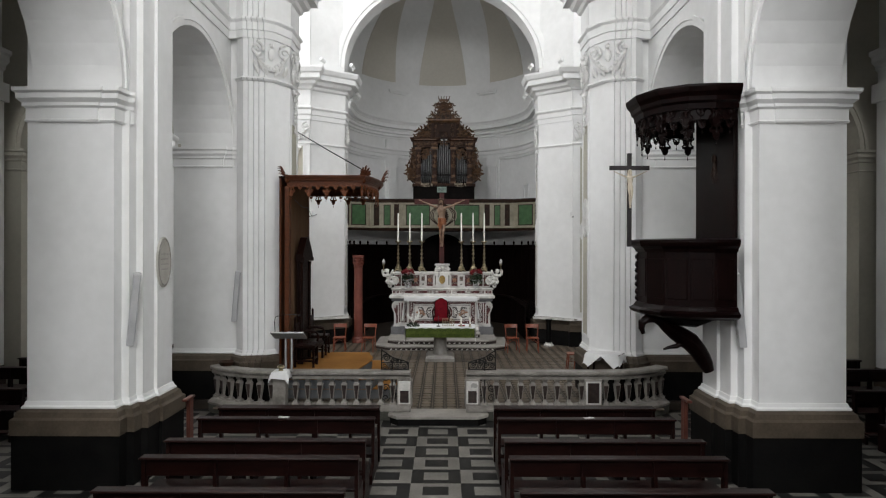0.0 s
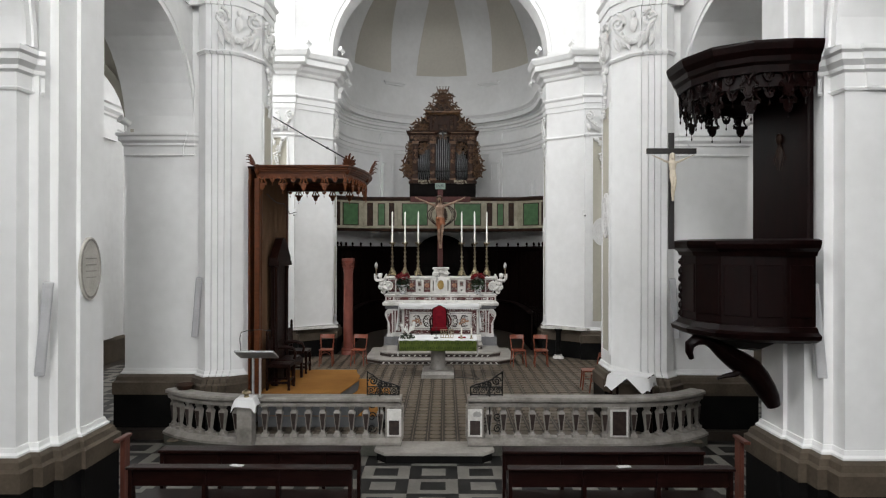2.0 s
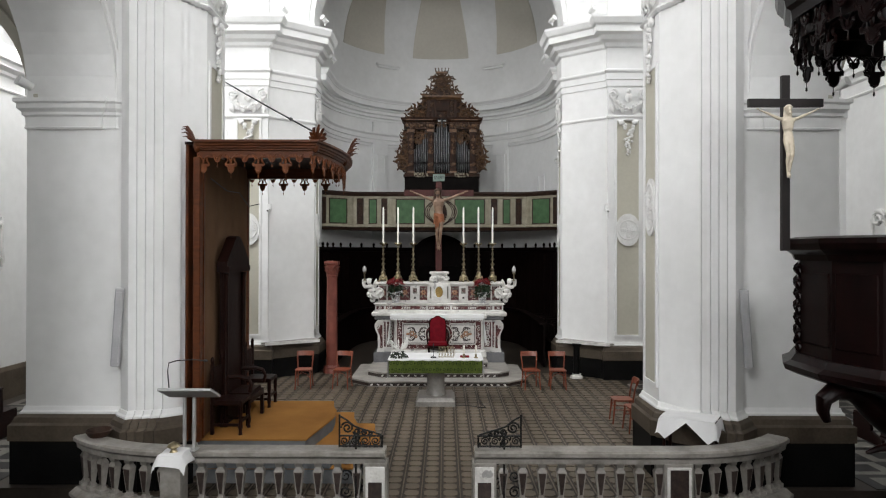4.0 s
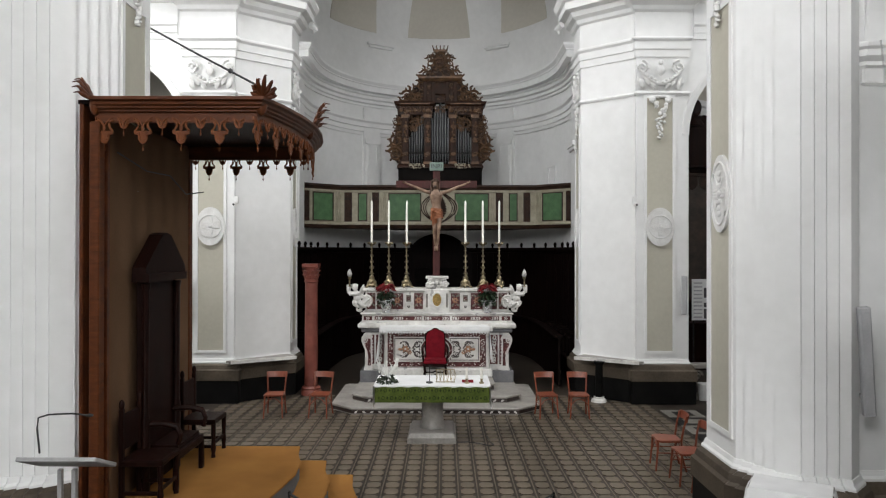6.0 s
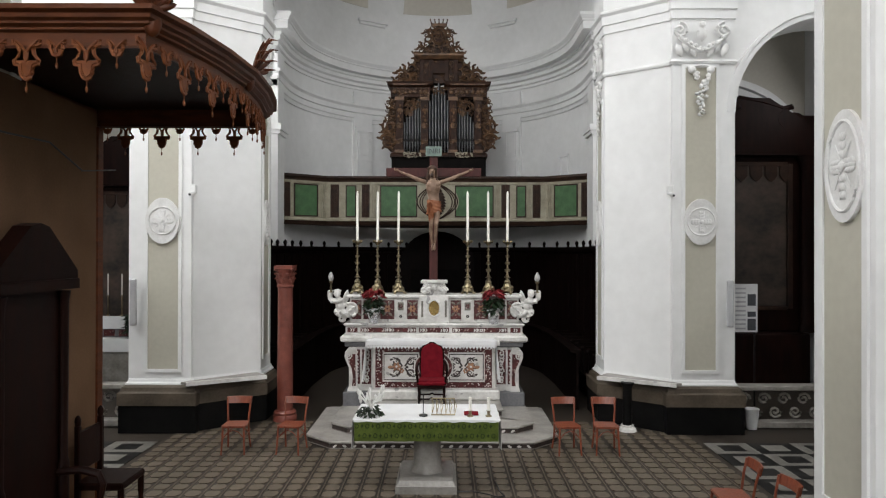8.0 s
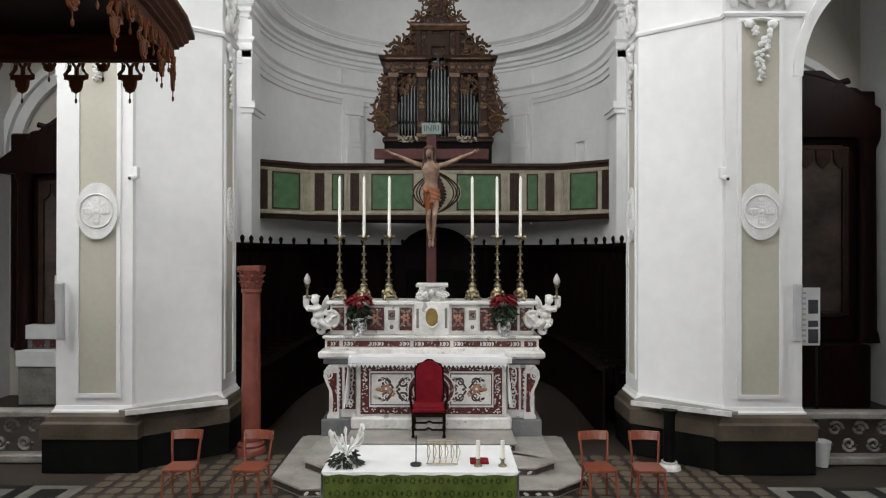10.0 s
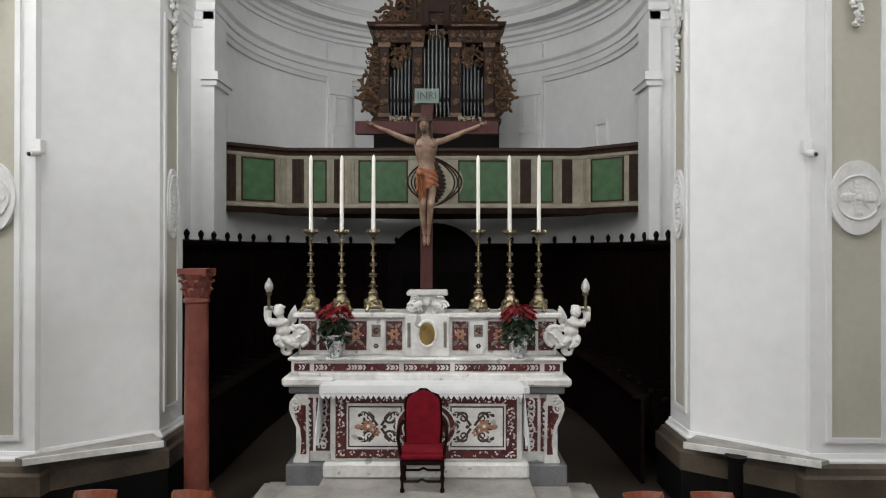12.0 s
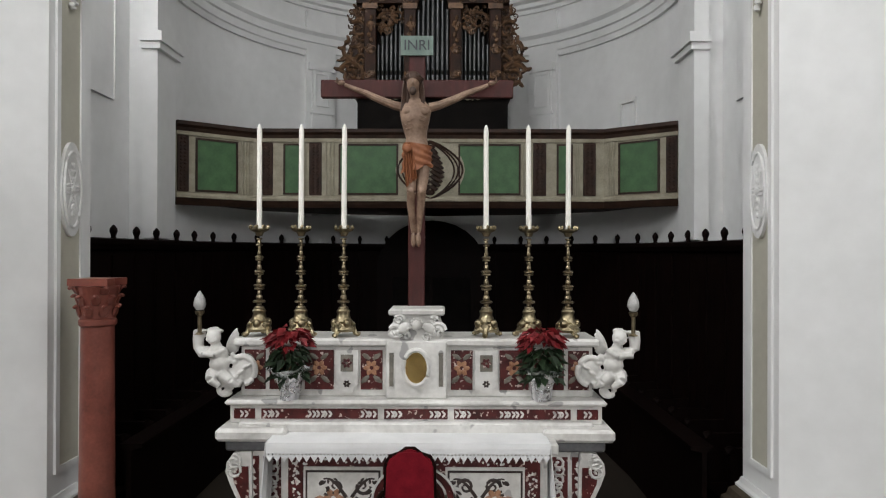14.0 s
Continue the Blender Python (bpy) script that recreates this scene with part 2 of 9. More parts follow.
PAINTING = mat("dark_oil_painting", (0.015, 0.012, 0.010), (0.09, 0.06, 0.045), 0.4, scale=3, fine=14, bump=0.1)
TILE_LIGHT = mat("grey_cement_tile", (0.084, 0.066, 0.048), (0.156, 0.126, 0.094), 0.42, spec=0.3, scale=0.9, fine=18, bump=0.06, jitter=0.12)
TILE_DARK = mat("brown_cement_border", (0.023, 0.018, 0.0145), (0.050, 0.040, 0.031), 0.45, spec=0.25, scale=0.9, fine=18, bump=0.06)
NAVE_LIGHT = mat("pale_marble_slab", (0.110, 0.103, 0.090), (0.215, 0.205, 0.184), 0.38, spec=0.3, scale=1.5, fine=15, bump=0.05, jitter=0.1)
NAVE_DARK = mat("black_slate_slab", (0.006, 0.006, 0.006), (0.02, 0.019, 0.018), 0.40, spec=0.22, scale=1.5, fine=15, bump=0.05, jitter=0.15)

# ---- helpers for meshes ----


def mesh_object(name, bm, material, smooth=False):
    bmesh.ops.recalc_face_normals(bm, faces=bm.faces[:])
    me = bpy.data.meshes.new(name)
    if smooth:
        for f in bm.faces:
            f.smooth = True
        for e in bm.edges:
            if len(e.link_faces) == 2 and e.calc_face_angle(0) > 0.6:
                e.smooth = False
    bm.to_mesh(me)
    bm.free()
    me.materials.append(material)
    return new(name, me)


def part(name, bm, material, parent=None, label="", smooth=False):
    ob = mesh_object(name, bm, material, smooth)
    if parent is not None:
        ob.parent = parent
    if label:
        tagged(ob, label)
    return ob


def thing(name, label, category, m=None, group="", kind=""):
    ob = new(name)
    ob.empty_display_size = 0.2
    if m is not None:
        ob.matrix_basis = m
    return tagged(ob, label, category, group, kind)


def structure(name, bm, material, label="", smooth=False):
    return tagged(part(name, bm, material, None, "", smooth), label, "", "", "structure")


def piece(name, data, parent, m):
    ob = new(name, data)
    ob.parent, ob.matrix_basis = parent, m
    return ob


def box(bm, x0, x1, y0, y1, z0, z1, m=None):
    vs = [bm.verts.new((x, y, z)) for z in (z0, z1) for x, y in ((x0, y0), (x1, y0), (x1, y1), (x0, y1))]
    for f in ((3, 2, 1, 0), (4, 5, 6, 7), (0, 1, 5, 4), (1, 2, 6, 5), (2, 3, 7, 6), (3, 0, 4, 7)):
        bm.faces.new([vs[i] for i in f])
    if m is not None:
        bmesh.ops.transform(bm, matrix=m, verts=vs)
    return vs


def bevel(bm, width, seg=1):
    bmesh.ops.bevel(bm, geom=bm.edges[:], offset=width, segments=seg, affect="EDGES", clamp_overlap=True)
    return bm


def bbox(x0, x1, y0, y1, z0, z1, width=0.01, seg=1):
    bm = bmesh.new()
    box(bm, x0, x1, y0, y1, z0, z1)
    return bevel(bm, width, seg)


def prism(bm, pts, z0, z1):
    """A plan outline raised from z0 to z1."""
    lo = [bm.verts.new((x, y, z0)) for x, y in pts]
    hi = [bm.verts.new((x, y, z1)) for x, y in pts]
    k = len(pts)
    for i in range(k):
        bm.faces.new((lo[i], lo[(i + 1) % k], hi[(i + 1) % k], hi[i]))
    bm.faces.new(lo[::-1])
    bm.faces.new(hi)
    return lo + hi


def slab(bm, pts, y0, y1):
    """An outline in x and z with thickness from y0 to y1."""
    vs = prism(bm, pts, 0, 1)
    for v in vs:
        x, z, f = v.co
        v.co = (x, y0 + (y1 - y0) * f, z)
    return vs


def sweep(bm, path, profile, closed=False):
    """A moulding: profile points (out, z) carried along a plan line, out to its right."""
    k = len(path)
    rings = []
    for i, p in enumerate(path):
        p = Vector(p)
        d0 = (p - Vector(path[i - 1])).normalized() if i or closed else None
        d1 = (Vector(path[(i + 1) % k]) - p).normalized() if i < k - 1 or closed else None
        d0, d1 = d0 or d1, d1 or d0
        n0, n1 = Vector((d0.y, -d0.x)), Vector((d1.y, -d1.x))
        n = (n0 + n1)
        n = n / max(0.25, n.dot(n0)) if n.length > 1e-6 else n0
        rings.append([bm.verts.new((p.x + n.x * o, p.y + n.y * o, z)) for o, z in profile])
    m = len(profile)
    for i in range(k if closed else k - 1):
        a, b = rings[i], rings[(i + 1) % k]
        for j in range(m):
            bm.faces.new((a[j], a[(j + 1) % m], b[(j + 1) % m], b[j]))
    if not closed:
        bm.faces.new(rings[0])
        bm.faces.new(rings[-1][::-1])
    return [v for r in rings for v in r]


def lathe(bm, profile, seg=16, m=None):
    """Profile points (radius, z) turned round the z axis."""
    rings, out = [], []
    for r, z in profile:
        if r < 1e-5:
            rings.append([bm.verts.new((0, 0, z))])
        else:
            rings.append([bm.verts.new((r * math.cos(2 * math.pi * i / seg), r * math.sin(2 * math.pi * i / seg), z)) for i in range(seg)])
        out += rings[-1]
    for a, b in zip(rings, rings[1:]):
        for i in range(seg):
            j = (i + 1) % seg
            if len(a) == 1 and len(b) > 1:
                bm.faces.new((a[0], b[i], b[j]))
            elif len(b) == 1 and len(a) > 1:
                bm.faces.new((a[i], a[j], b[0]))
            elif len(a) > 1:
                bm.faces.new((a[i], a[j], b[j], b[i]))
    for r in (rings[0], rings[-1]):
        if len(r) > 1:
            bm.faces.new(r)
    if m is not None:
        bmesh.ops.transform(bm, matrix=m, verts=out)
    return out


def tube(bm, pts, radius, seg=8, taper=None):
    """A round rod along points in space."""
    pts = [Vector(p) for p in pts]
    rings, up = [], Vector((0, 0, 1))
    for i, p in enumerate(pts):
        d = (pts[min(i + 1, len(pts) - 1)] - pts[max(i - 1, 0)]).normalized()
        a = d.cross(up if abs(d.z) < 0.9 else Vector((1, 0, 0))).normalized()
        b = d.cross(a)
        r = radius if taper is None else radius + (taper - radius) * i / (len(pts) - 1)
        rings.append([bm.verts.new(p + (a * math.cos(2 * math.pi * j / seg) + b * math.sin(2 * math.pi * j / seg)) * r) for j in range(seg)])
    for a, b in zip(rings, rings[1:]):
        for j in range(seg):
            bm.faces.new((a[j], a[(j + 1) % seg], b[(j + 1) % seg], b[j]))
    bm.faces.new(rings[0][::-1])
    bm.faces.new(rings[-1])
    return [v for r in rings for v in r]


def blob(bm, at, size, sub=2, m=None):
    r = bmesh.ops.create_icosphere(bm, subdivisions=sub, radius=1)
    t = Matrix.Translation(at) @ (m or Matrix()) @ Matrix.Diagonal((*size, 1))
    bmesh.ops.transform(bm, matrix=t, verts=r["verts"])
    return r["verts"]


def spiral(cx, cz, r0, r1, turns, start, n=22, y=0.0):
    """Points of a scroll in the plane of x and z."""
    return [(cx + (r0 + (r1 - r0) * i / n) * math.cos(start + turns * 2 * math.pi * i / n), y, cz + (r0 + (r1 - r0) * i / n) * math.sin(start + turns * 2 * math.pi * i / n)) for i in range(n + 1)]


def mirror_x(pts, s):
    """Plan points for the right half, mirrored for s = -1 with the same sense of turning."""
    q = [(s * x, y) for x, y in pts]
    return q if s > 0 else q[::-1]

# ---- the large structure ----
SANCT = 0.18
APSE_Y, APSE_R = 27.0, 4.1


def arch_wall(bm, u0, u1, spring, top, c, r, v0, v1, foot=None, axis="y", seg=20):
    """A wall over a round arch: u along the wall, v across it."""
    def put(u, v, z):
        return (v, u, z) if axis == "y" else (u, v, z)
    us = [c - r * math.cos(math.pi * i / seg) for i in range(seg + 1)]
    zs = [spring + r * math.sin(math.pi * i / seg) for i in range(seg + 1)]
    if foot is None:
        foot = spring
    us, zs = [u0, us[0]] + us + [us[-1], u1], [foot, foot] + zs + [foot, foot]
    lo = [[bm.verts.new(put(u, v, z)) for u, z in zip(us, zs)] for v in (v0, v1)]
    hi = [[bm.verts.new(put(u, v, top)) for u in us] for v in (v0, v1)]
    n = len(us)
    for i in range(n - 1):
        if abs(us[i + 1] - us[i]) > 1e-6:
            for w in (0, 1):
                bm.faces.new((lo[w][i], lo[w][i + 1], hi[w][i + 1], hi[w][i]))
            bm.faces.new((hi[0][i], hi[0][i + 1], hi[1][i + 1], hi[1][i]))
        if abs(us[i + 1] - us[i]) > 1e-6 or abs(zs[i + 1] - zs[i]) > 1e-6:
            bm.faces.new((lo[0][i], lo[0][i + 1], lo[1][i + 1], lo[1][i]))
    for i in (0, n - 1):
        bm.faces.new((lo[0][i], lo[1][i], hi[1][i], hi[0][i]))


def archivolt(bm, c, spring, r, v, out, axis="y", width=0.16, seg=24):
    """The raised band round an arch, on the wall face at v."""
    prof = [(0.0, 0.0), (0.0, out), (width * 0.55, out), (width * 0.6, out * 1.8), (width, out * 1.8), (width, 0.0)]
    rings = []
    for i in range(seg + 1):
        a = math.pi * i / seg
        rings.append([bm.verts.new(((v + o, c - (r + w) * math.cos(a), spring + (r + w) * math.sin(a)) if axis == "y" else (c - (r + w) * math.cos(a), v + o, spring + (r + w) * math.sin(a)))) for w, o in prof])
    for a, b in zip(rings, rings[1:]):
        for j in range(len(prof)):
            bm.faces.new((a[j], a[(j + 1) % len(prof)], b[(j + 1) % len(prof)], b[j]))
    bm.faces.new(rings[0])
    bm.faces.new(rings[-1])


def base_profile(h, f):
    """Stone base: plain block, moulding, up to height h over a floor at f."""
    return [(-0.05, f + h - 0.42), (0.16, f + h - 0.42), (0.16, f + h - 0.20), (0.12, f + h - 0.17), (0.10, f + h - 0.10), (0.05, f + h - 0.06), (-0.05, f + h - 0.06)]


def white_toe(h, f):
    return [(-0.05, f + h - 0.06), (0.055, f + h - 0.06), (0.055, f + h - 0.035), (0.03, f + h - 0.01), (0.015, f + h + 0.04), (-0.05, f + h + 0.04)]


IMPOST = [(-0.05, 0.0), (0.02, 0.0), (0.035, 0.03), (0.02, 0.05), (0.02, 0.22), (0.06, 0.25), (0.06, 0.30), (0.12, 0.36), (0.12, 0.44), (0.16, 0.47), (0.16, 0.53), (-0.05, 0.55)]
ENTABLATURE = [(-0.05, 0.0), (0.03, 0.0), (0.03, 0.16), (0.055, 0.17), (0.055, 0.33), (0.10, 0.38), (0.10, 0.42), (0.03, 0.45), (0.03, 0.98), (0.09, 1.02), (0.12, 1.10), (0.22, 1.16), (0.26, 1.26), (0.40, 1.30), (0.40, 1.46), (0.46, 1.50), (0.52, 1.62), (0.52, 1.68), (-0.05, 1.74)]


def lifted(profile, z, k=1.0):
    return [(o * k, h * k + z) for o, h in profile]


def acanthus(bm, x, y, z, w, h, yaw, seed):
    """A stucco capital: leaf curls, scrolls and a swag on one face."""
    rnd = random.Random(seed)
    at = Matrix.Translation((x, y, z)) @ Matrix.Rotation(yaw, 4, "Z")
    start = len(bm.verts)
    for s in (-1, 1):
        tube(bm, spiral(s * w * 0.40, h * 0.72, h * 0.20, 0.02, 1.6 * s, math.pi / 2, y=-0.05), 0.035, 6, 0.02)
        for i in range(3):
            blob(bm, (s * w * (0.16 + 0.13 * i), -0.04, h * (0.22 + 0.10 * (i % 2))), (w * 0.07, 0.05, h * 0.20), 1, Matrix.Rotation(s * 0.35, 4, "Y"))
        tube(bm, [(s * w * 0.42 * (1 - i / 8), -0.06, h * (0.55 - 0.35 * math.sin(math.pi / 2 * i / 8))) for i in range(9)], 0.04, 6)
        for i in range(5):
            blob(bm, (s * w * (0.38 - 0.085 * i), -0.075, h * (0.50 - 0.07 * i) + rnd.uniform(-.02, .02)), (0.045, 0.04, 0.05), 1)
    blob(bm, (0, -0.06, h * 0.62), (w * 0.10, 0.06, h * 0.20), 1)
    blob(bm, (0, -0.08, h * 0.85), (w * 0.07, 0.05, h * 0.09), 1)
    bm.verts.ensure_lookup_table()
    bmesh.ops.transform(bm, matrix=at, verts=bm.verts[start:])


def swag_drop(bm, x, y, z, yaw, h=0.85, w=0.32):
    """Hanging stucco bunch below a bracketed cap."""
    at = Matrix.Translation((x, y, z)) @ Matrix.Rotation(yaw, 4, "Z")
    start = len(bm.verts)
    tube(bm, [(-w / 2 + w * i / 8, -0.02, 0.04 * math.sin(math.pi * i / 8)) for i in range(9)], 0.03, 6)
    for s in (-1, 1):
        tube(bm, spiral(s * w * 0.36, -0.03, 0.07, 0.015, 1.3 * s, math.pi / 2, y=-0.02), 0.022, 6)
    rnd = random.Random(4)
    for i in range(34):
        f = i / 34
        r = 0.048 * (1.1 - 0.5 * f)
        blob(bm, (rnd.uniform(-1, 1) * w * 0.30 * (1 - 0.75 * f), -0.03 - 0.02 * rnd.random(), -0.10 - f * (h - 0.15)), (r, 0.035, r * rnd.uniform(0.7, 1.2)), 1)
    for q in (-1, 1):
        blob(bm, (q * w * 0.34, -0.03, -0.04), (0.075, 0.045, 0.07), 2)
    bm.verts.ensure_lookup_table()
    bmesh.ops.transform(bm, matrix=at, verts=bm.verts[start:])


def medallion(bm, x, y, z, yaw, rx, rz):
    """An oval stucco plaque with a thin ring and a leafy cross in low relief."""
    at = Matrix.Translation((x, y, z)) @ Matrix.Rotation(yaw, 4, "Z")
    start = len(bm.verts)
    n = 32
    ring = [(rx * math.cos(2 * math.pi * i / n), rz * math.sin(2 * math.pi * i / n)) for i in range(n)]
    slab(bm, ring, -0.035, 0.02)
    kx = 0.80
    kz = kx * (rx / rz if rz < rx * 1.5 else 1.0)
    pts = [(a * kx, -0.036, b * kz) for a, b in ring]
    tube(bm, pts + pts[:2], 0.015, 6)
    rnd = random.Random(int(z * 100))
    for i in range(4):
        a = math.pi / 2 * i
        dx, dz = math.cos(a), math.sin(a)
        for q in (-1, 0, 1):
            for k in (0.26, 0.46, 0.64):
                px, pz = dx * k + q * 0.10 * dz, dz * k + q * 0.10 * dx
                blob(bm, (px * rx * kx, -0.038, pz * rz * kz), (rx * (0.09 + 0.08 * abs(dx)) , 0.014, rx * (0.09 + 0.08 * abs(dz))), 1, Matrix.Rotation(q * 0.5 + rnd.uniform(-0.2, 0.2), 4, "Y"))
        tube(bm, [(f * rx * kx * math.cos(a + math.pi / 4), -0.036, f * rz * kz * math.sin(a + math.pi / 4)) for f in (0.2, 0.5, 0.72)], 0.012, 5, 0.006)
    blob(bm, (0, -0.045, 0), (0.045, 0.022, 0.045), 1)
    bm.verts.ensure_lookup_table()
    bmesh.ops.transform(bm, matrix=at, verts=bm.verts[start:])


def pier(name, plan, floor_z, top, label, h=1.1, foot=None):
    """A plastered pier on a stone base and a black plinth; foot is the open run of the base where it is built against."""
    ob = thing(name, label, "pier", kind="structure")
    run, whole = foot or plan, foot is None
    bm = bmesh.new()
    prism(bm, plan, floor_z + h - 0.05 if whole else floor_z, top)
    part("shaft", bm, PLASTER, ob)
    bm = bmesh.new()
    sweep(bm, run, white_toe(h, floor_z), whole)
    part("toe_moulding", bm, PLASTER, ob)
    bm = bmesh.new()
    sweep(bm, run, base_profile(h, floor_z), whole)
    part("stone_base", bm, BASE, ob, "brown-grey moulded stone base")
    bm = bmesh.new()
    sweep(bm, run, [(-0.05, floor_z), (0.14, floor_z), (0.14, floor_z + h - 0.42), (-0.05, floor_z + h - 0.42)], whole)
    part("plinth", bm, PLINTH, ob, "black polished stone plinth")
    return ob


# plans of the right-hand piers, counter-clockwise
NAVE_PLAN = [(4.37, 10.57), (4.37, 10.02), (4.42, 10.02), (4.42, 9.64), (4.52, 9.64), (4.52, 9.42), (4.63, 9.42), (4.63, 9.20), (5.88, 9.20), (5.88, 10.45), (4.60, 10.45), (4.60, 10.57)]
OBLIQUE = [(3.36 + 0.782 * u - 0.624 * o, 14.42 - 0.624 * u - 0.782 * o) for u, o in ((0, 0), (0.10, 0), (0.10, 0.05), (0.21, 0.05), (0.21, 0.10), (0.32, 0.10), (0.32, 0.15), (0.43, 0.15), (0.43, 0.20), (0.66, 0.20), (0.66, 0.15), (0.77, 0.15), (0.77, 0.10), (0.87, 0.10), (0.87, 0.05), (0.97, 0.05), (0.97, 0), (1.07, 0))]
CROSS_PLAN = [(3.36, 15.20)] + OBLIQUE + [(4.38, 13.92), (4.38, 14.05), (5.80, 14.05), (5.80, 15.60), (4.00, 15.60)]
APSE_PLAN = [(3.38, 23.2), (3.38, 22.48), (4.40, 21.68), (4.40, 21.58), (5.52, 21.58), (5.52, 23.0), (4.6, 23.2)]

sides = ((1, "east"), (-1, "west"))
for s, side in sides:
    p = pier("pier_nave_" + side, mirror_x(NAVE_PLAN, s), 0, 13.0, "white plastered nave pier on a dark stone base", 1.2)
    bm = bmesh.new()
    sweep(bm, mirror_x([(4.50, 9.50), (4.61, 9.42), (4.63, 9.20), (4.86, 9.20), (4.86, 9.17), (5.66, 9.17), (5.66, 9.20), (5.88, 9.20), (5.88, 10.45), (4.60, 10.45)], s), lifted(IMPOST, 5.25, 0.9))
    part("impost", bm, PLASTER, p)

    p = pier("pier_crossing_" + side, mirror_x(CROSS_PLAN, s), SANCT, 14.0, "white plastered crossing pier with pilasters and capitals", 1.03, None if s > 0 else mirror_x(CROSS_PLAN[8:-1], s))
    bm = bmesh.new()
    sweep(bm, mirror_x([(4.40, 14.14), (4.52, 14.05), (4.72, 14.05), (4.72, 14.02), (5.62, 14.02), (5.62, 14.05), (5.80, 14.05), (5.80, 15.60)], s), lifted(IMPOST, 5.20, 0.8))
    part("impost", bm, PLASTER, p)
    bm = bmesh.new()
    sweep(bm, mirror_x(CROSS_PLAN[:len(OBLIQUE) + 2], s), [(-0.05, 7.04), (0.03, 7.04), (0.06, 7.08), (0.03, 7.12), (-0.05, 7.12)])
    part("astragal", bm, PLASTER, p)
    bm = bmesh.new()
    for u, w, seed in ((0.55, 0.80, 2),):
        o = 0.20
        acanthus(bm, s * (3.36 + 0.782 * u - 0.624 * o), 14.42 - 0.624 * u - 0.782 * o, 7.12, w, 0.80, -s * 0.674, seed)
    acanthus(bm, s * 3.35, 14.78, 7.12, 0.60, 0.80, -s * math.pi / 2, 4)
    swag_drop(bm, s * 3.35, 14.79, 7.00, -s * math.pi / 2, 1.0)
    part("capital", bm, STUCCO, p, "stucco composite capital with leaf scrolls", True)
    bm = bmesh.new()
    sweep(bm, mirror_x([(4.0, 15.20)] + CROSS_PLAN[:len(OBLIQUE) + 1] + [(4.36, 13.84), (4.55, 13.84), (4.55, -7.9)], s), lifted(ENTABLATURE, 7.95))
    part("entablature", bm, PLASTER, p)
    bm = bmesh.new()
    x0, x1 = sorted((s * 3.352, s * 3.40))
    box(bm, x0, x1, 14.54, 15.04, 1.50, 6.25)
    part("panel", bm, SAGE, p, "sage green sunk wall panel")
    bm = bmesh.new()
    for a, b, c, d in ((14.48, 14.54, 1.44, 6.31), (15.04, 15.10, 1.44, 6.31), (14.54, 15.04, 1.44, 1.50), (14.54, 15.04, 6.25, 6.31)):
        x0, x1 = sorted((s * 3.335, s * 3.40))
        box(bm, x0, x1, a, b, c, d)
    part("panel_frame", bm, PLASTER, p)
    bm = bmesh.new()
    medallion(bm, s * 3.355, 14.74, 4.15, -s * math.pi / 2, 0.25, 0.44)
    part("medallion", bm, STUCCO, p, "oval white stucco medallion", True)

    p = pier("pier_apse_" + side, mirror_x(APSE_PLAN, s), SANCT, 14.0, "white plastered apse pier with a sage green panel", 0.92)
    bm = bmesh.new()
    sweep(bm, mirror_x(APSE_PLAN[:5] + [(5.52, 22.4)], s), lifted(ENTABLATURE, 7.75))
    part("entablature", bm, PLASTER, p)
    bm = bmesh.new()
    sweep(bm, mirror_x(APSE_PLAN[:5] + [(5.52, 22.4)], s), [(-0.05, 6.92), (0.03, 6.92), (0.05, 6.96), (0.03, 7.0), (-0.05, 7.0)])
    part("astragal", bm, PLASTER, p)
    bm = bmesh.new()
    acanthus(bm, s * 4.91, 21.56, 7.0, 1.0, 0.72, 0, 5)
    acanthus(bm, s * 3.37, 22.8, 7.0, 0.5, 0.72, -s * math.pi / 2, 6)
    swag_drop(bm, s * 4.91, 21.56, 6.84, 0, 0.95, 0.5)
    swag_drop(bm, s * 3.37, 22.8, 6.84, -s * math.pi / 2, 1.1)
    part("capital", bm, STUCCO, p, "stucco composite capital with a hanging swag", True)
    bm = bmesh.new()
    x0, x1 = sorted((s * 4.63, s * 5.19))
    box(bm, x0, x1, 21.573, 21.62, 1.32, 6.85)
    y0, y1 = 22.64, 22.98
    a0, a1 = sorted((s * 3.373, s * 3.42))
    box(bm, a0, a1, y0, y1, 1.4, 6.45)
    part("panel", bm, SAGE, p, "sage green sunk wall panel")
    bm = bmesh.new()
    for a, b, c, d in ((4.57, 4.63, 1.26, 6.91), (5.19, 5.25, 1.26, 6.91), (4.63, 5.19, 1.26, 1.32), (4.63, 5.19, 6.85, 6.91)):
        x0, x1 = sorted((s * a, s * b))
        box(bm, x0, x1, 21.555, 21.62, c, d)
    for a, b, c, d in ((22.58, 22.64, 1.34, 6.51), (22.98, 23.04, 1.34, 6.51), (22.64, 22.98, 1.34, 1.40), (22.64, 22.98, 6.45, 6.51)):
        x0, x1 = sorted((s * 3.355, s * 3.42))
        box(bm, x0, x1, a, b, c, d)
    part("panel_frame", bm, PLASTER, p)
    bm = bmesh.new()
    medallion(bm, s * 4.91, 21.56, 4.03, 0, 0.31, 0.42)
    medallion(bm, s * 3.375, 22.81, 4.05, -s * math.pi / 2, 0.18, 0.46)
    part("medallion", bm, STUCCO, p, "oval white stucco medallion", True)

    # arcade walls over the arches, aisle shell, transept wall with its chapel arch
    bm = bmesh.new()
    v0, v1 = sorted((s * 4.55, s * 5.80))
    arch_wall(bm, 10.22, 14.10, 5.66, 13.0, 12.15, 1.90, v0, v1)
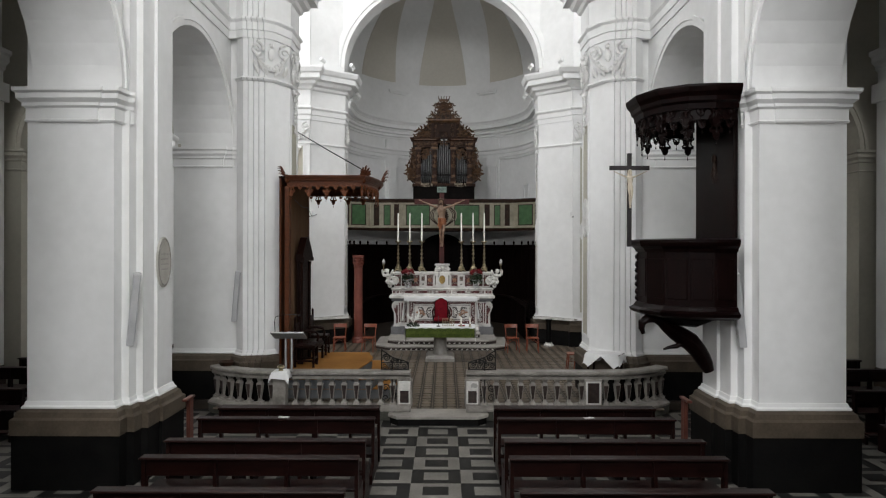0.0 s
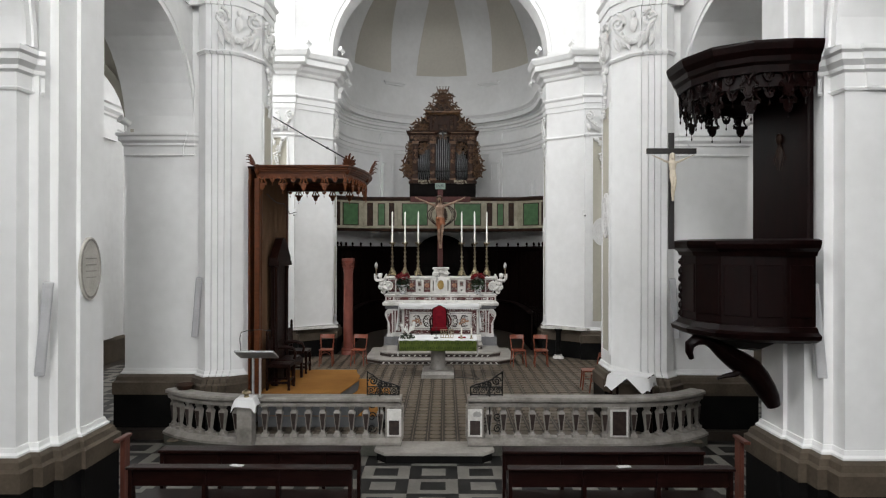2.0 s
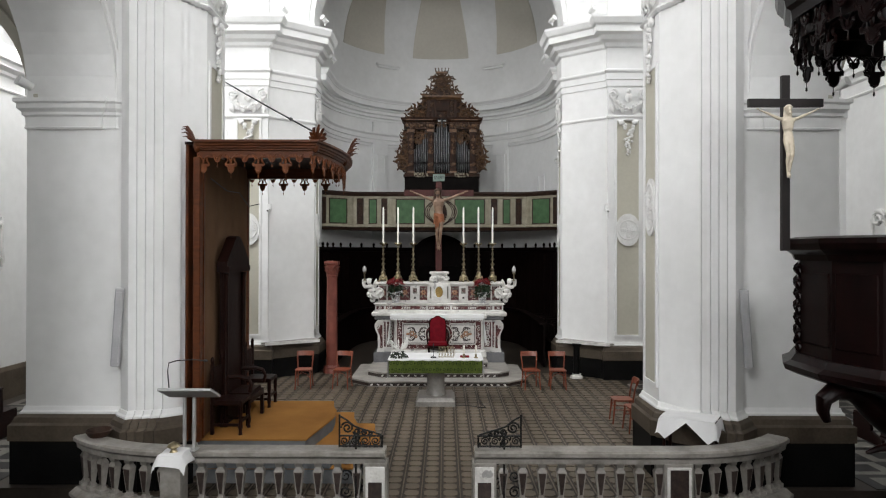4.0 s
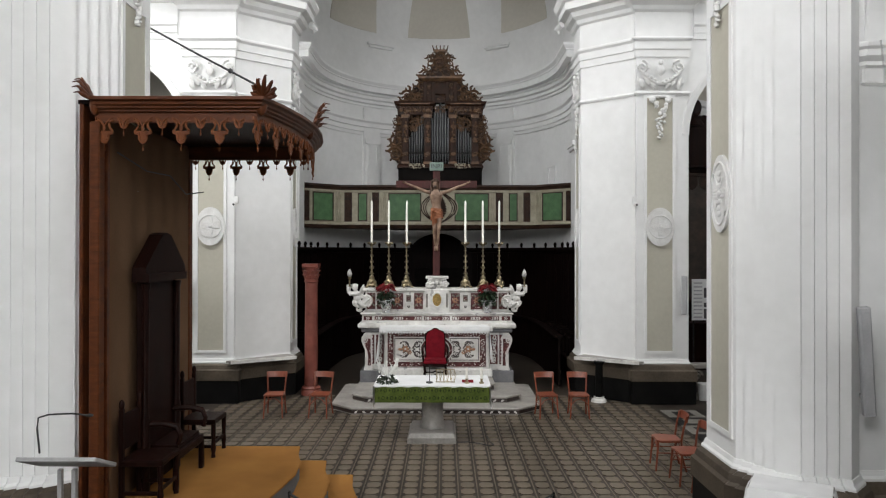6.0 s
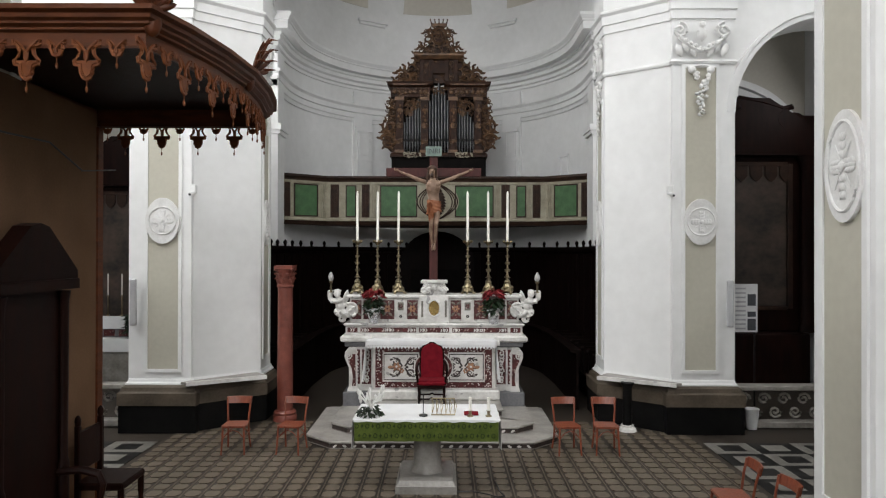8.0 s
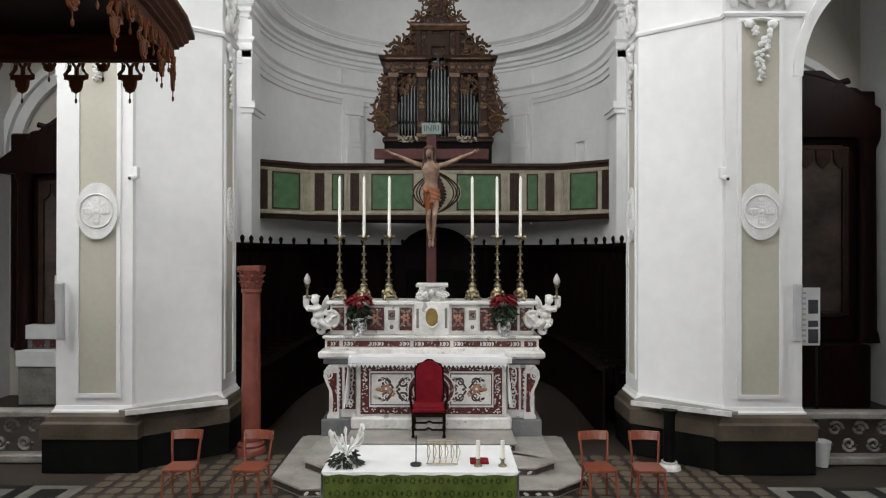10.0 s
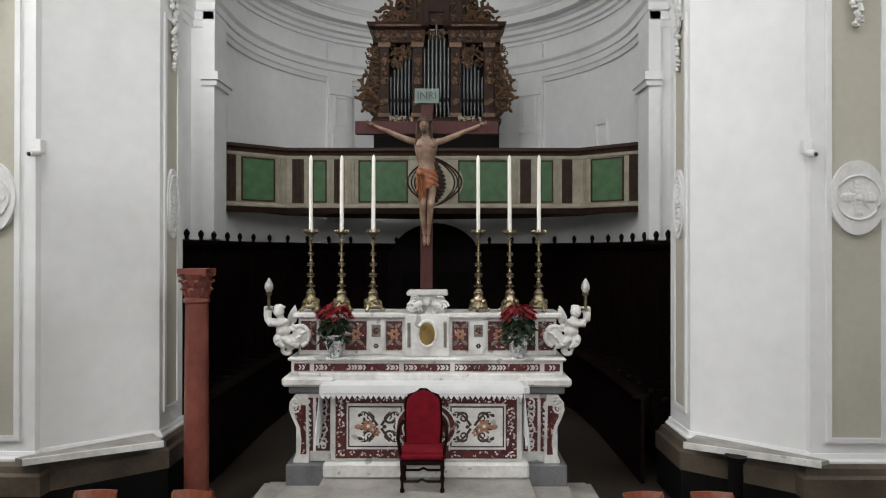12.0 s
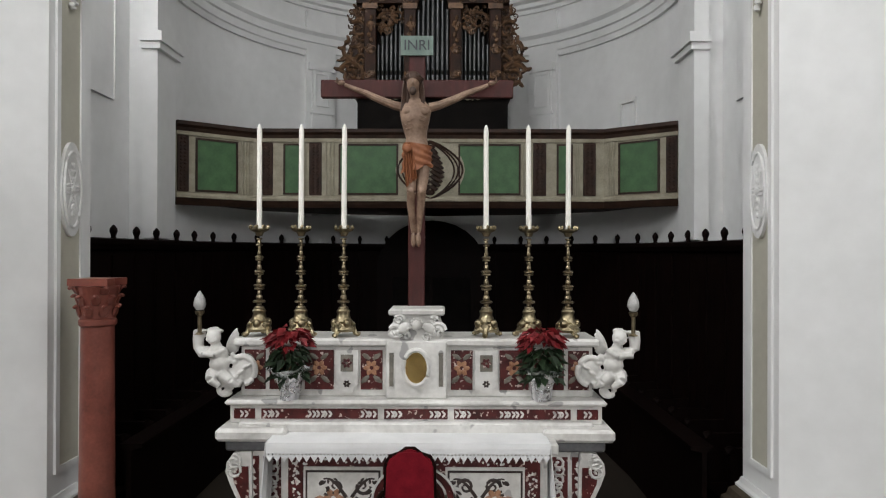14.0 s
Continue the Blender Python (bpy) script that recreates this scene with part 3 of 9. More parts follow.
    structure("wall_arcade_" + side, bm, PLASTER, "white plastered wall over a round arch")
    bm = bmesh.new()
    arch_wall(bm, 5.20, 9.24, 5.76, 13.0, 7.25, 1.95, v0, v1)
    structure("wall_arcade_entrance_" + side, bm, PLASTER, "white plastered wall over a round arch")
    bm = bmesh.new()
    archivolt(bm, 12.15, 5.66, 1.90, s * 4.55, -s * 0.03)
    structure("trim_arcade_" + side, bm, PLASTER, "white moulded band round the nave arch")
    bm = bmesh.new()
    archivolt(bm, 7.25, 5.76, 1.95, s * 4.55, -s * 0.03)
    structure("trim_arcade_entrance_" + side, bm, PLASTER, "white moulded band round the nave arch")
    # arch across the aisle, in line with the crossing pier
    bm = bmesh.new()
    u0, u1 = sorted((s * 5.80, s * 9.6))
    arch_wall(bm, u0, u1, 5.62, 9.4, s * 7.49, 1.69, 14.10, 15.55, axis="x")
    structure("wall_aisle_arch_" + side, bm, AISLE, "beige plastered round arch across the aisle, toned down for shade")
    bm = bmesh.new()
    box(bm, *sorted((s * 9.18, s * 9.6)), 14.10, 15.55, 0, 5.62)
    structure("pilaster_aisle_" + side, bm, AISLE, "beige plastered pilaster under the aisle arch, toned down for shade")
    bm = bmesh.new()
    archivolt(bm, s * 7.49, 5.62, 1.69, 14.10, -0.03, axis="x")
    sweep(bm, mirror_x([(9.6, 15.55), (9.18, 15.55), (9.18, 14.10), (9.6, 14.10)], s), lifted(IMPOST, 5.13, 0.9))
    structure("trim_aisle_arch_" + side, bm, AISLE, "beige moulded band and impost of the aisle arch, toned down for shade")
    p = pier("pier_entrance_" + side, mirror_x([(4.37, 5.3), (4.37, 4.1), (5.88, 4.1), (5.88, 5.3)], s), 0, 13.0, "white plastered nave pier on a dark stone base", 1.2)
    bm = bmesh.new()
    x0, x1 = sorted((s * 4.7, s * 5.8))
    box(bm, x0, x1, -8.0, 4.1, 0, 13.0)
    structure("wall_nave_" + side, bm, PLASTER, "plain white plastered nave wall")
    bm = bmesh.new()
    x0, x1 = sorted((s * 9.6, s * 10.0))
    box(bm, x0, x1, -8.0, 27.0, 0, 9.4)
    structure("wall_aisle_" + side, bm, PLASTER, "white plastered outer aisle wall")
    bm = bmesh.new()
    if s > 0:
        arch_wall(bm, 5.52, 9.6, 6.05, 16.0, 7.32, 1.76, 21.62, 22.4, axis="x", foot=0.18)
    else:
        arch_wall(bm, -9.6, -5.52, 6.05, 16.0, -7.32, 1.76, 21.62, 22.4, axis="x", foot=0.18)
    archivolt(bm, s * 7.32, 6.05, 1.76, 21.62, -0.03, axis="x")
    structure("wall_transept_" + side, bm, PLASTER, "white wall with a round chapel arch")
    bm = bmesh.new()
    sweep(bm, mirror_x([(5.66, 21.62), (9.6, 21.62)], s), lifted(ENTABLATURE, 8.15, 0.8))
    structure("trim_transept_" + side, bm, PLASTER, "white moulded cornice")
    bm = bmesh.new()
    x0, x1 = sorted((s * 5.0, s * 9.6))
    box(bm, x0, x1, 26.6, 27.0, 0, 9.4)
    structure("wall_chapel_" + side, bm, WEB, "dim plastered chapel end wall")

# wall over the apse arch
bm = bmesh.new()
n = 28
for v0, v1 in ((22.45, 23.2),):
    pts = [(-3.38 * math.cos(math.pi * i / n), 9.7 + 2.95 * math.sin(math.pi * i / n)) for i in range(n + 1)]
    for a, b in zip(pts, pts[1:]):
        vs = [bm.verts.new((x, v, z)) for v in (v0, v1) for x, z in (a, b, (b[0], 16), (a[0], 16))]
        bm.faces.new(vs[0:4])
        bm.faces.new(vs[7:3:-1])
        bm.faces.new((vs[0], vs[1], vs[5], vs[4]))
    for s in (-1, 1):
        x0, x1 = sorted((s * 3.38, s * 9.6))
        box(bm, x0, x1, v0, v1, 9.4, 16)
structure("wall_apse_arch", bm, PLASTER, "white wall over the apse arch")
bm = bmesh.new()
prof = [(0.0, 0.0), (0.0, 0.05), (0.12, 0.05), (0.14, 0.10), (0.34, 0.10), (0.36, 0.0)]
rings = []
for i in range(n + 1):
    a = math.pi * i / n
    rings.append([bm.verts.new((-(3.38 + w) * math.cos(a), 22.45 - o, 9.7 + (2.95 + w) * math.sin(a))) for w, o in prof])
for a, b in zip(rings, rings[1:]):
    for j in range(len(prof)):
        bm.faces.new((a[j], a[(j + 1) % len(prof)], b[(j + 1) % len(prof)], b[j]))
structure("trim_apse_arch", bm, PLASTER, "white moulded arch band")
for s, side in sides:
    bm = bmesh.new()
    for x, w in ((4.5, 0.22), (5.2, 0.22)):
        x0, x1 = sorted((s * (x - w), s * (x + w)))
        box(bm, x0, x1, 22.33, 22.45, 9.45, 13.0)
    sweep(bm, mirror_x([(3.9, 22.40), (6.2, 22.40)], s), [(-0.03, 11.0), (0.10, 11.0), (0.14, 11.06), (0.20, 11.2), (0.24, 11.3), (-0.03, 11.34)])
    structure("trim_attic_" + side, bm, PLASTER, "white attic pilasters over the cornice")

# apse: curved wall, choir vault and half dome
bm = bmesh.new()
n = 48
arc = [(APSE_R * math.cos(math.pi * i / n), APSE_Y + APSE_R * math.sin(math.pi * i / n)) for i in range(n + 1)]
run = [(4.45, 23.1), (4.45, 26.2), (4.1, 26.2)] + arc + [(-4.1, 26.2), (-4.45, 26.2), (-4.45, 23.1)]
sweep(bm, run, [(0.0, 0.0), (0.35, 0.0), (0.35, 11.2), (0.0, 11.2)])
structure("wall_apse", bm, PLASTER, "pale plastered curved apse wall", True)
inner = [(-x, y) for x, y in run]
bm = bmesh.new()
APSE_CORNICE = [(-0.03, 8.58), (0.05, 8.58), (0.05, 8.66), (0.11, 8.69), (0.11, 8.78), (0.19, 8.82), (0.19, 8.92), (0.23, 8.95), (0.23, 9.01), (0.44, 9.015), (0.44, 9.20), (0.47, 9.22), (0.47, 9.25), (0.54, 9.33), (0.54, 9.40), (-0.03, 9.44)]
APSE_ARCHITRAVE = [(-0.03, 7.56), (0.05, 7.56), (0.07, 7.66), (0.10, 7.68), (0.10, 7.82), (0.14, 7.84), (0.14, 7.98), (0.20, 8.04), (0.20, 8.10), (-0.03, 8.13)]
sweep(bm, inner, APSE_CORNICE)
sweep(bm, inner, APSE_ARCHITRAVE)
structure("trim_apse", bm, PLASTER, "pale moulded cornice round the apse", True)
bm = bmesh.new()
for ang in (-36, 36):
    m = Matrix.Translation((0, APSE_Y, 0)) @ Matrix.Rotation(radians(ang), 4, "Z")
    box(bm, -0.33, 0.33, APSE_R - 0.12, APSE_R + 0.05, 4.2, 8.5, m)
    box(bm, -0.22, 0.22, APSE_R - 0.17, APSE_R + 0.05, 4.2, 7.3, m)
    box(bm, -0.30, 0.30, APSE_R - 0.20, APSE_R + 0.05, 7.25, 7.4, m)
for s in (-1, 1):
    x0, x1 = sorted((s * 3.98, s * 4.2))
    box(bm, x0, x1, 26.1, 26.75, 3.64, 8.5)
    x0, x1 = sorted((s * 3.88, s * 4.2))
    box(bm, x0, x1, 26.0, 26.85, 6.55, 6.70)
    box(bm, *sorted((s * 3.92, s * 4.2)), 26.05, 26.8, 6.45, 6.55)
for ang in (-31, 31):
    m = Matrix.Translation((0, APSE_Y, 0)) @ Matrix.Rotation(radians(ang), 4, "Z")
    box(bm, -0.5, 0.5, APSE_R - 0.16, APSE_R + 0.05, 10.78, 10.86, m)
    box(bm, -0.44, 0.44, APSE_R - 0.10, APSE_R + 0.05, 10.70, 10.78, m)
for ang in (-36, 36):
    m = Matrix.Translation((0, APSE_Y, 0)) @ Matrix.Rotation(radians(ang), 4, "Z")
    for a, b, c, d in ((-0.17, -0.14, 6.50, 7.20), (0.14, 0.17, 6.50, 7.20), (-0.14, 0.14, 6.50, 6.53), (-0.14, 0.14, 7.17, 7.20)):
        box(bm, a, b, APSE_R - 0.19, APSE_R - 0.10, c, d, m)
    box(bm, -0.26, 0.26, APSE_R - 0.185, APSE_R + 0.05, 6.34, 6.40, m)
m = Matrix.Translation((0, APSE_Y, 0)) @ Matrix.Rotation(radians(-66), 4, "Z")
for a, b, c, d in ((-0.22, -0.17, 5.6, 6.3), (0.17, 0.22, 5.6, 6.3), (-0.22, 0.22, 6.25, 6.32)):
    box(bm, a, b, APSE_R - 0.05, APSE_R + 0.05, c, d, m)
structure("trim_apse_pilasters", bm, PLASTER, "flat pale pilasters on the apse wall")


def dome_point(az, el, r):
    return (r * math.cos(el) * math.sin(az), APSE_Y + r * math.cos(el) * math.cos(az), 11.0 + r * math.sin(el) * 1.15)


bm = bmesh.new()
n, k = 40, 14
grid = [[bm.verts.new(dome_point(-math.pi / 2 + math.pi * i / n, math.pi / 2 * j / k, APSE_R)) for j in range(k + 1)] for i in range(n + 1)]
for i in range(n):
    for j in range(k):
        bm.faces.new((grid[i][j], grid[i + 1][j], grid[i + 1][j + 1], grid[i][j + 1]))
bars = []
for i in range(17):
    a = math.pi * i / 16
    bars.append([bm.verts.new((-APSE_R * math.cos(a), y, 11.0 + APSE_R * 1.15 * math.sin(a))) for y in (23.1, 27.0)])
for a, b in zip(bars, bars[1:]):
    bm.faces.new((a[0], b[0], b[1], a[1]))
bmesh.ops.remove_doubles(bm, verts=bm.verts[:], dist=1e-4)
structure("ceiling_apse", bm, PLASTER, "white plastered half dome of the apse", True)
bm = bmesh.new()
for az0, az1 in ((-16, 16), (-62, -33), (33, 62)):
    rows = []
    for j in range(11):
        el = radians(3 + 62 * j / 10)
        f = 1 - 0.62 * (j / 10) ** 1.3
        mid, half = radians((az0 + az1) / 2), radians((az1 - az0) / 2) * f
        rows.append([[bm.verts.new(dome_point(mid + half * (2 * q / 8 - 1), el, APSE_R - d)) for q in range(9)] for d in (0.03, -0.03)])
    for a, b in zip(rows, rows[1:]):
        for q in range(8):
            bm.faces.new((a[0][q], a[0][q + 1], b[0][q + 1], b[0][q]))
        for q in (0, 8):
            bm.faces.new((a[0][q], b[0][q], b[1][q], a[1][q]))
    for r in (rows[0], rows[-1]):
        for q in range(8):
            bm.faces.new((r[0][q], r[0][q + 1], r[1][q + 1], r[1][q]))
structure("ceiling_apse_web", bm, WEB, "beige plastered web between the dome ribs", True)

# ceilings and closing walls
bm = bmesh.new()
box(bm, -6.1, 6.1, -8.0, 14.6, 13.0, 13.4)
structure("ceiling_nave", bm, PLASTER, "plain white nave ceiling")
bm = bmesh.new()
box(bm, -10.0, 10.0, 14.6, 23.0, 16.0, 16.4)
box(bm, -10.0, 10.0, 14.2, 14.6, 13.0, 16.4)
for s in (-1, 1):
    x0, x1 = sorted((s * 9.6, s * 10.0))
    box(bm, x0, x1, 14.6, 23.0, 9.4, 16.4)
structure("ceiling_crossing", bm, PLASTER, "plain white crossing vault")
for s, side in sides:
    bm = bmesh.new()
    x0, x1 = sorted((s * 6.1, s * 10.0))
    box(bm, x0, x1, -8.0, 14.6, 9.4, 9.8)
    structure("ceiling_aisle_" + side, bm, AISLE, "plain beige aisle vault, toned down for shade")
    bm = bmesh.new()
    box(bm, *sorted((s * 4.75, s * 10.0)), 22.4, 27.0, 9.4, 9.8)
    structure("ceiling_chapel_" + side, bm, PLASTER, "plain white chapel vault")
bm = bmesh.new()
box(bm, -10.0, 10.0, -8.4, -8.0, 0, 13.4)
structure("wall_entrance", bm, PLASTER, "plain white entrance wall")
bm = bmesh.new()
box(bm, -10.0, 10.0, -8.4, 13.9, -0.35, -0.012)
structure("floor_nave", bm, NAVE_DARK, "black and pale stone slabs laid in framed squares")
EDGE = [(3.15, 12.96)] + [(3.15 + 1.55 * math.sin(0.9 * i / 8) / math.sin(0.9), 12.96 + 0.62 * (1 - math.cos(0.9 * i / 8)) / (1 - math.cos(0.9))) for i in range(1, 9)] + [(4.72, 13.80), (10.0, 13.80)]
bm = bmesh.new()
prism(bm, [(-x, y) for x, y in EDGE[::-1]] + EDGE + [(10.0, 32.0), (-10.0, 32.0)], -0.3, SANCT - 0.012)
structure("floor_sanctuary", bm, TILE_DARK, "grey patterned cement tiles with brown borders")

# arched windows high in the choir's side walls
for k, (s, side) in enumerate(sides):
    w = thing("window_choir_" + side, "round-arched blind window in the choir wall", "window", pose(s * 4.44, 24.9, 5.6, 0, 0, -s * 90), kind="structure")
    arch = [(-0.8, 0.0), (0.8, 0.0), (0.8, 1.5)] + [(0.8 * math.cos(math.pi * i / 14), 1.5 + 0.8 * math.sin(math.pi * i / 14)) for i in range(1, 14)] + [(-0.8, 1.5)]
    bm = bmesh.new()
    slab(bm, arch, -0.01, 0.01)
    part("pane", bm, PLASTER, w)
    bm = bmesh.new()
    for a, b in zip(arch, arch[1:]):
        slab(bm, [(a[0], a[1]), (b[0], b[1]), (b[0] * 1.03, b[1] + 0.02), (a[0] * 1.03, a[1] + 0.02)], -0.03, 0.01)
    part("window_frame", bm, PLASTER, w)

# pilasters and stucco on the outer aisle walls
for s, side in sides:
    bm = bmesh.new()
    for y in (10.2, 13.6, 17.0, 20.4):
        box(bm, *sorted((s * 9.45, s * 9.62)), y - 0.35, y + 0.35, 0.9, 6.6)
        box(bm, *sorted((s * 9.38, s * 9.62)), y - 0.42, y + 0.42, 6.6, 7.0)
    sweep(bm, mirror_x([(9.6, 21.6), (9.6, -7.9)], s), lifted(IMPOST, 7.0, 1.4))
    structure("trim_aisle_" + side, bm, PLASTER, "white aisle pilasters under a cornice")
    bm = bmesh.new()
    for y in (11.9, 15.3, 18.7):
        start = len(bm.verts)
        for q in (-1, 1):
            tube(bm, spiral(q * 0.22, 0.2, 0.22, 0.03, 1.5 * q, math.pi / 2, 18), 0.05, 6)
            tube(bm, spiral(q * 0.18, 1.2, 0.20, 0.03, -1.5 * q, 0, 18), 0.045, 6)
            tube(bm, [(q * 0.40, 0, 0.2), (q * 0.34, 0, 0.7), (q * 0.38, 0, 1.2)], 0.05, 6)
        bm.verts.ensure_lookup_table()
        bmesh.ops.transform(bm, matrix=Matrix.Translation((s * 9.58, y, 3.0)) @ Matrix.Rotation(-s * math.pi / 2, 4, "Z"), verts=bm.verts[start:])
    structure("trim_aisle_relief_" + side, bm, STUCCO, "white stucco scroll reliefs on the aisle wall", True)
    bm = bmesh.new()
    sweep(bm, mirror_x([(9.6, 21.6), (9.6, -7.9)], s), [(-0.02, 0.0), (0.10, 0.0), (0.10, 0.80), (0.05, 0.88), (-0.02, 0.88)])
    structure("baseboard_aisle_" + side, bm, BASE, "brown-grey stone aisle base")

# ---- the high altar and what stands on it ----
AX = 0.03


def scroll_strokes(bm, w, h, y, rad, flip=1):
    """Bold flat leafy scrollwork inlay inside a w by h field, centred on the origin."""
    start = len(bm.verts)
    for sx in (-1, 1):
        for sz in (-1, 1):
            tube(bm, spiral(sx * w * 0.20, sz * h * 0.26, h * 0.17, h * 0.035, 1.25 * sx * sz * flip, 0 if sx > 0 else math.pi, 16, y), rad * 1.5, 6, rad * 0.7)
            tube(bm, [(sx * w * (0.04 + 0.34 * i / 8), y, sz * h * (0.04 + 0.38 * math.sin(i / 8 * 1.8))) for i in range(9)], rad * 1.5, 6, rad * 0.6)
            for i in range(4):
                a = 0.5 + 0.55 * i
                blob(bm, (sx * w * (0.20 + 0.055 * i), y, sz * h * (0.40 - 0.02 * i)), (w * 0.040, rad, h * 0.028), 1, Matrix.Rotation(-sx * sz * a, 4, "Y"))
            blob(bm, (sx * w * 0.41, y, sz * h * 0.33), (w * 0.055, rad, h * 0.05), 1, Matrix.Rotation(sx * sz * 0.7, 4, "Y"))
            blob(bm, (sx * w * 0.30, y, sz * h * 0.14), (w * 0.06, rad, h * 0.035), 1, Matrix.Rotation(-sx * sz * 0.6, 4, "Y"))
        blob(bm, (sx * w * 0.11, y, 0), (w * 0.05, rad, h * 0.06), 1)
        tube(bm, spiral(sx * w * 0.37, 0, h * 0.11, h * 0.02, 1.2 * sx, math.pi / 2, 12, y), rad * 1.2, 6, rad * 0.6)
    bm.verts.ensure_lookup_table()
    for v in bm.verts[start:]:
        v.co.y = y + (v.co.y - y) * 0.35


def flower(bm, x, y, z, r, n=6):
    for i in range(n):
        a = 2 * math.pi * i / n
        blob(bm, (x + r * 0.55 * math.cos(a), y, z + r * 0.55 * math.sin(a)), (r * 0.42, 0.006, r * 0.30), 1, Matrix.Rotation(-a, 4, "Y"))


altar = thing("high_altar", "white marble high altar inlaid with red and dark scrollwork", "altar", pose(AX, 22.25, SANCT))
Y0 = 22.25


def abox(name, x0, x1, y0, y1, z0, z1, material, label="", width=0.012, parent=None):
    return part(name, bbox(x0, x1, y0 - Y0, y1 - Y0, z0 - SANCT, z1 - SANCT, width), material, parent or altar, label)


abox("foot_block", -1.78, 1.78, 22.42, 23.35, SANCT, 0.72, FOOTSTONE, "dark grey marble foot block")
abox("front_body", -1.20, 1.20, 22.32, 23.2, 0.80, 1.66, MARBLE)
abox("front_base", -1.28, 1.28, 22.24, 23.2, 0.60, 0.80, MARBLE, width=0.03)
abox("mensa", -1.28, 1.28, 22.22, 22.9, 1.66, 1.753, MARBLE)
for s in (-1, 1):
    x0, x1 = sorted((s * 1.20, s * 1.68))
    abox("side_body", x0, x1, 22.55, 23.3, 0.72, 1.62, MARBLE)
    abox("side_cornice", *sorted((s * 1.18, s * 1.84)), 22.42, 23.3, 1.70, 1.82, MARBLE, width=0.03)
    abox("side_frieze", *sorted((s * 1.18, s * 1.76)), 22.48, 23.3, 1.60, 1.70, FOOTSTONE, width=0.02)
    bm = bmesh.new()
    prof = [(0.0, 0.95), (0.07, 0.93), (0.13, 0.84), (0.14, 0.74), (0.10, 0.62), (0.04, 0.48), (0.02, 0.32), (0.03, 0.16), (0.08, 0.04), (0.08, 0.0), (-0.12, 0.0), (-0.10, 0.95)]
    slab(bm, [(s * (1.62 + a), 0.72 + b * 0.92 - SANCT) for a, b in prof][::s], 22.5 - Y0, 22.66 - Y0)
    for z in (1.50, 1.42):
        tube(bm, spiral(s * 1.68, z - SANCT, 0.075, 0.01, 1.5 * s, math.pi / 2, 16, 22.49 - Y0), 0.016, 6)
    part("scroll_bracket", bm, MARBLE, altar)
    bm = bmesh.new()
    slab(bm, [(s * (1.62 + a), 0.72 + b * 0.92 - SANCT) for a, b in ((-0.01, 0.80), (0.07, 0.76), (0.06, 0.64), (0.0, 0.50), (-0.025, 0.32), (-0.01, 0.12), (-0.085, 0.12), (-0.075, 0.80))][::s], 22.492 - Y0, 22.505 - Y0)
    part("bracket_inlay", bm, REDMARBLE, altar, "red jasper inlay panel")
    bm = bmesh.new()
    for a, b in ((1.24, 1.42), (1.46, 1.58)):
        slab(bm, [(s * a, 0.86 - SANCT), (s * b, 0.86 - SANCT), (s * b, 1.54 - SANCT), (s * a, 1.54 - SANCT)], 22.538 - Y0, 22.56 - Y0)
    part("side_inlay", bm, REDMARBLE, altar, "red jasper inlay panel")
    bm = bmesh.new()
    rnd = random.Random(3)
    for i in range(9):
        z = 0.92 + i * 0.07
        tube(bm, spiral(s * 1.33, z - SANCT, 0.06, 0.012, rnd.choice((-1, 1)) * 1.1, rnd.uniform(0, 6), 10, 22.535 - Y0), 0.014, 5)
        blob(bm, (s * 1.52, 22.535 - Y0, z - SANCT), (0.045, 0.006, 0.022), 1, Matrix.Rotation(rnd.uniform(-1, 1), 4, "Y"))
    tagged(part("side_scrollwork", bm, MARBLE, altar), kind="stuff")
# frontal: red border, pale field, dark scrolls and orange flowers
abox("frontal_border", -1.13, 1.13, 22.300, 22.33, 0.84, 1.62, REDMARBLE, "red jasper frontal border", 0.004)
bm = bmesh.new()
rnd = random.Random(8)
for i in range(150):
    side = i % 4
    u = rnd.uniform(-1, 1)
    x, z = ((u * 1.09, 0.87 + rnd.uniform(0, 0.06)), (u * 1.09, 1.56 + rnd.uniform(-0.03, 0.03)), (-1.06 + rnd.uniform(-.04, .04), 1.23 + u * 0.36), (1.06 + rnd.uniform(-.04, .04), 1.23 + u * 0.36))[side]
    blob(bm, (x, 22.298 - Y0, z - SANCT), (rnd.uniform(0.008, 0.022), 0.003, rnd.uniform(0.006, 0.014)), 1, Matrix.Rotation(rnd.uniform(-1.5, 1.5), 4, "Y"))
tagged(part("border_fleck", bm, MARBLE, altar), kind="stuff")
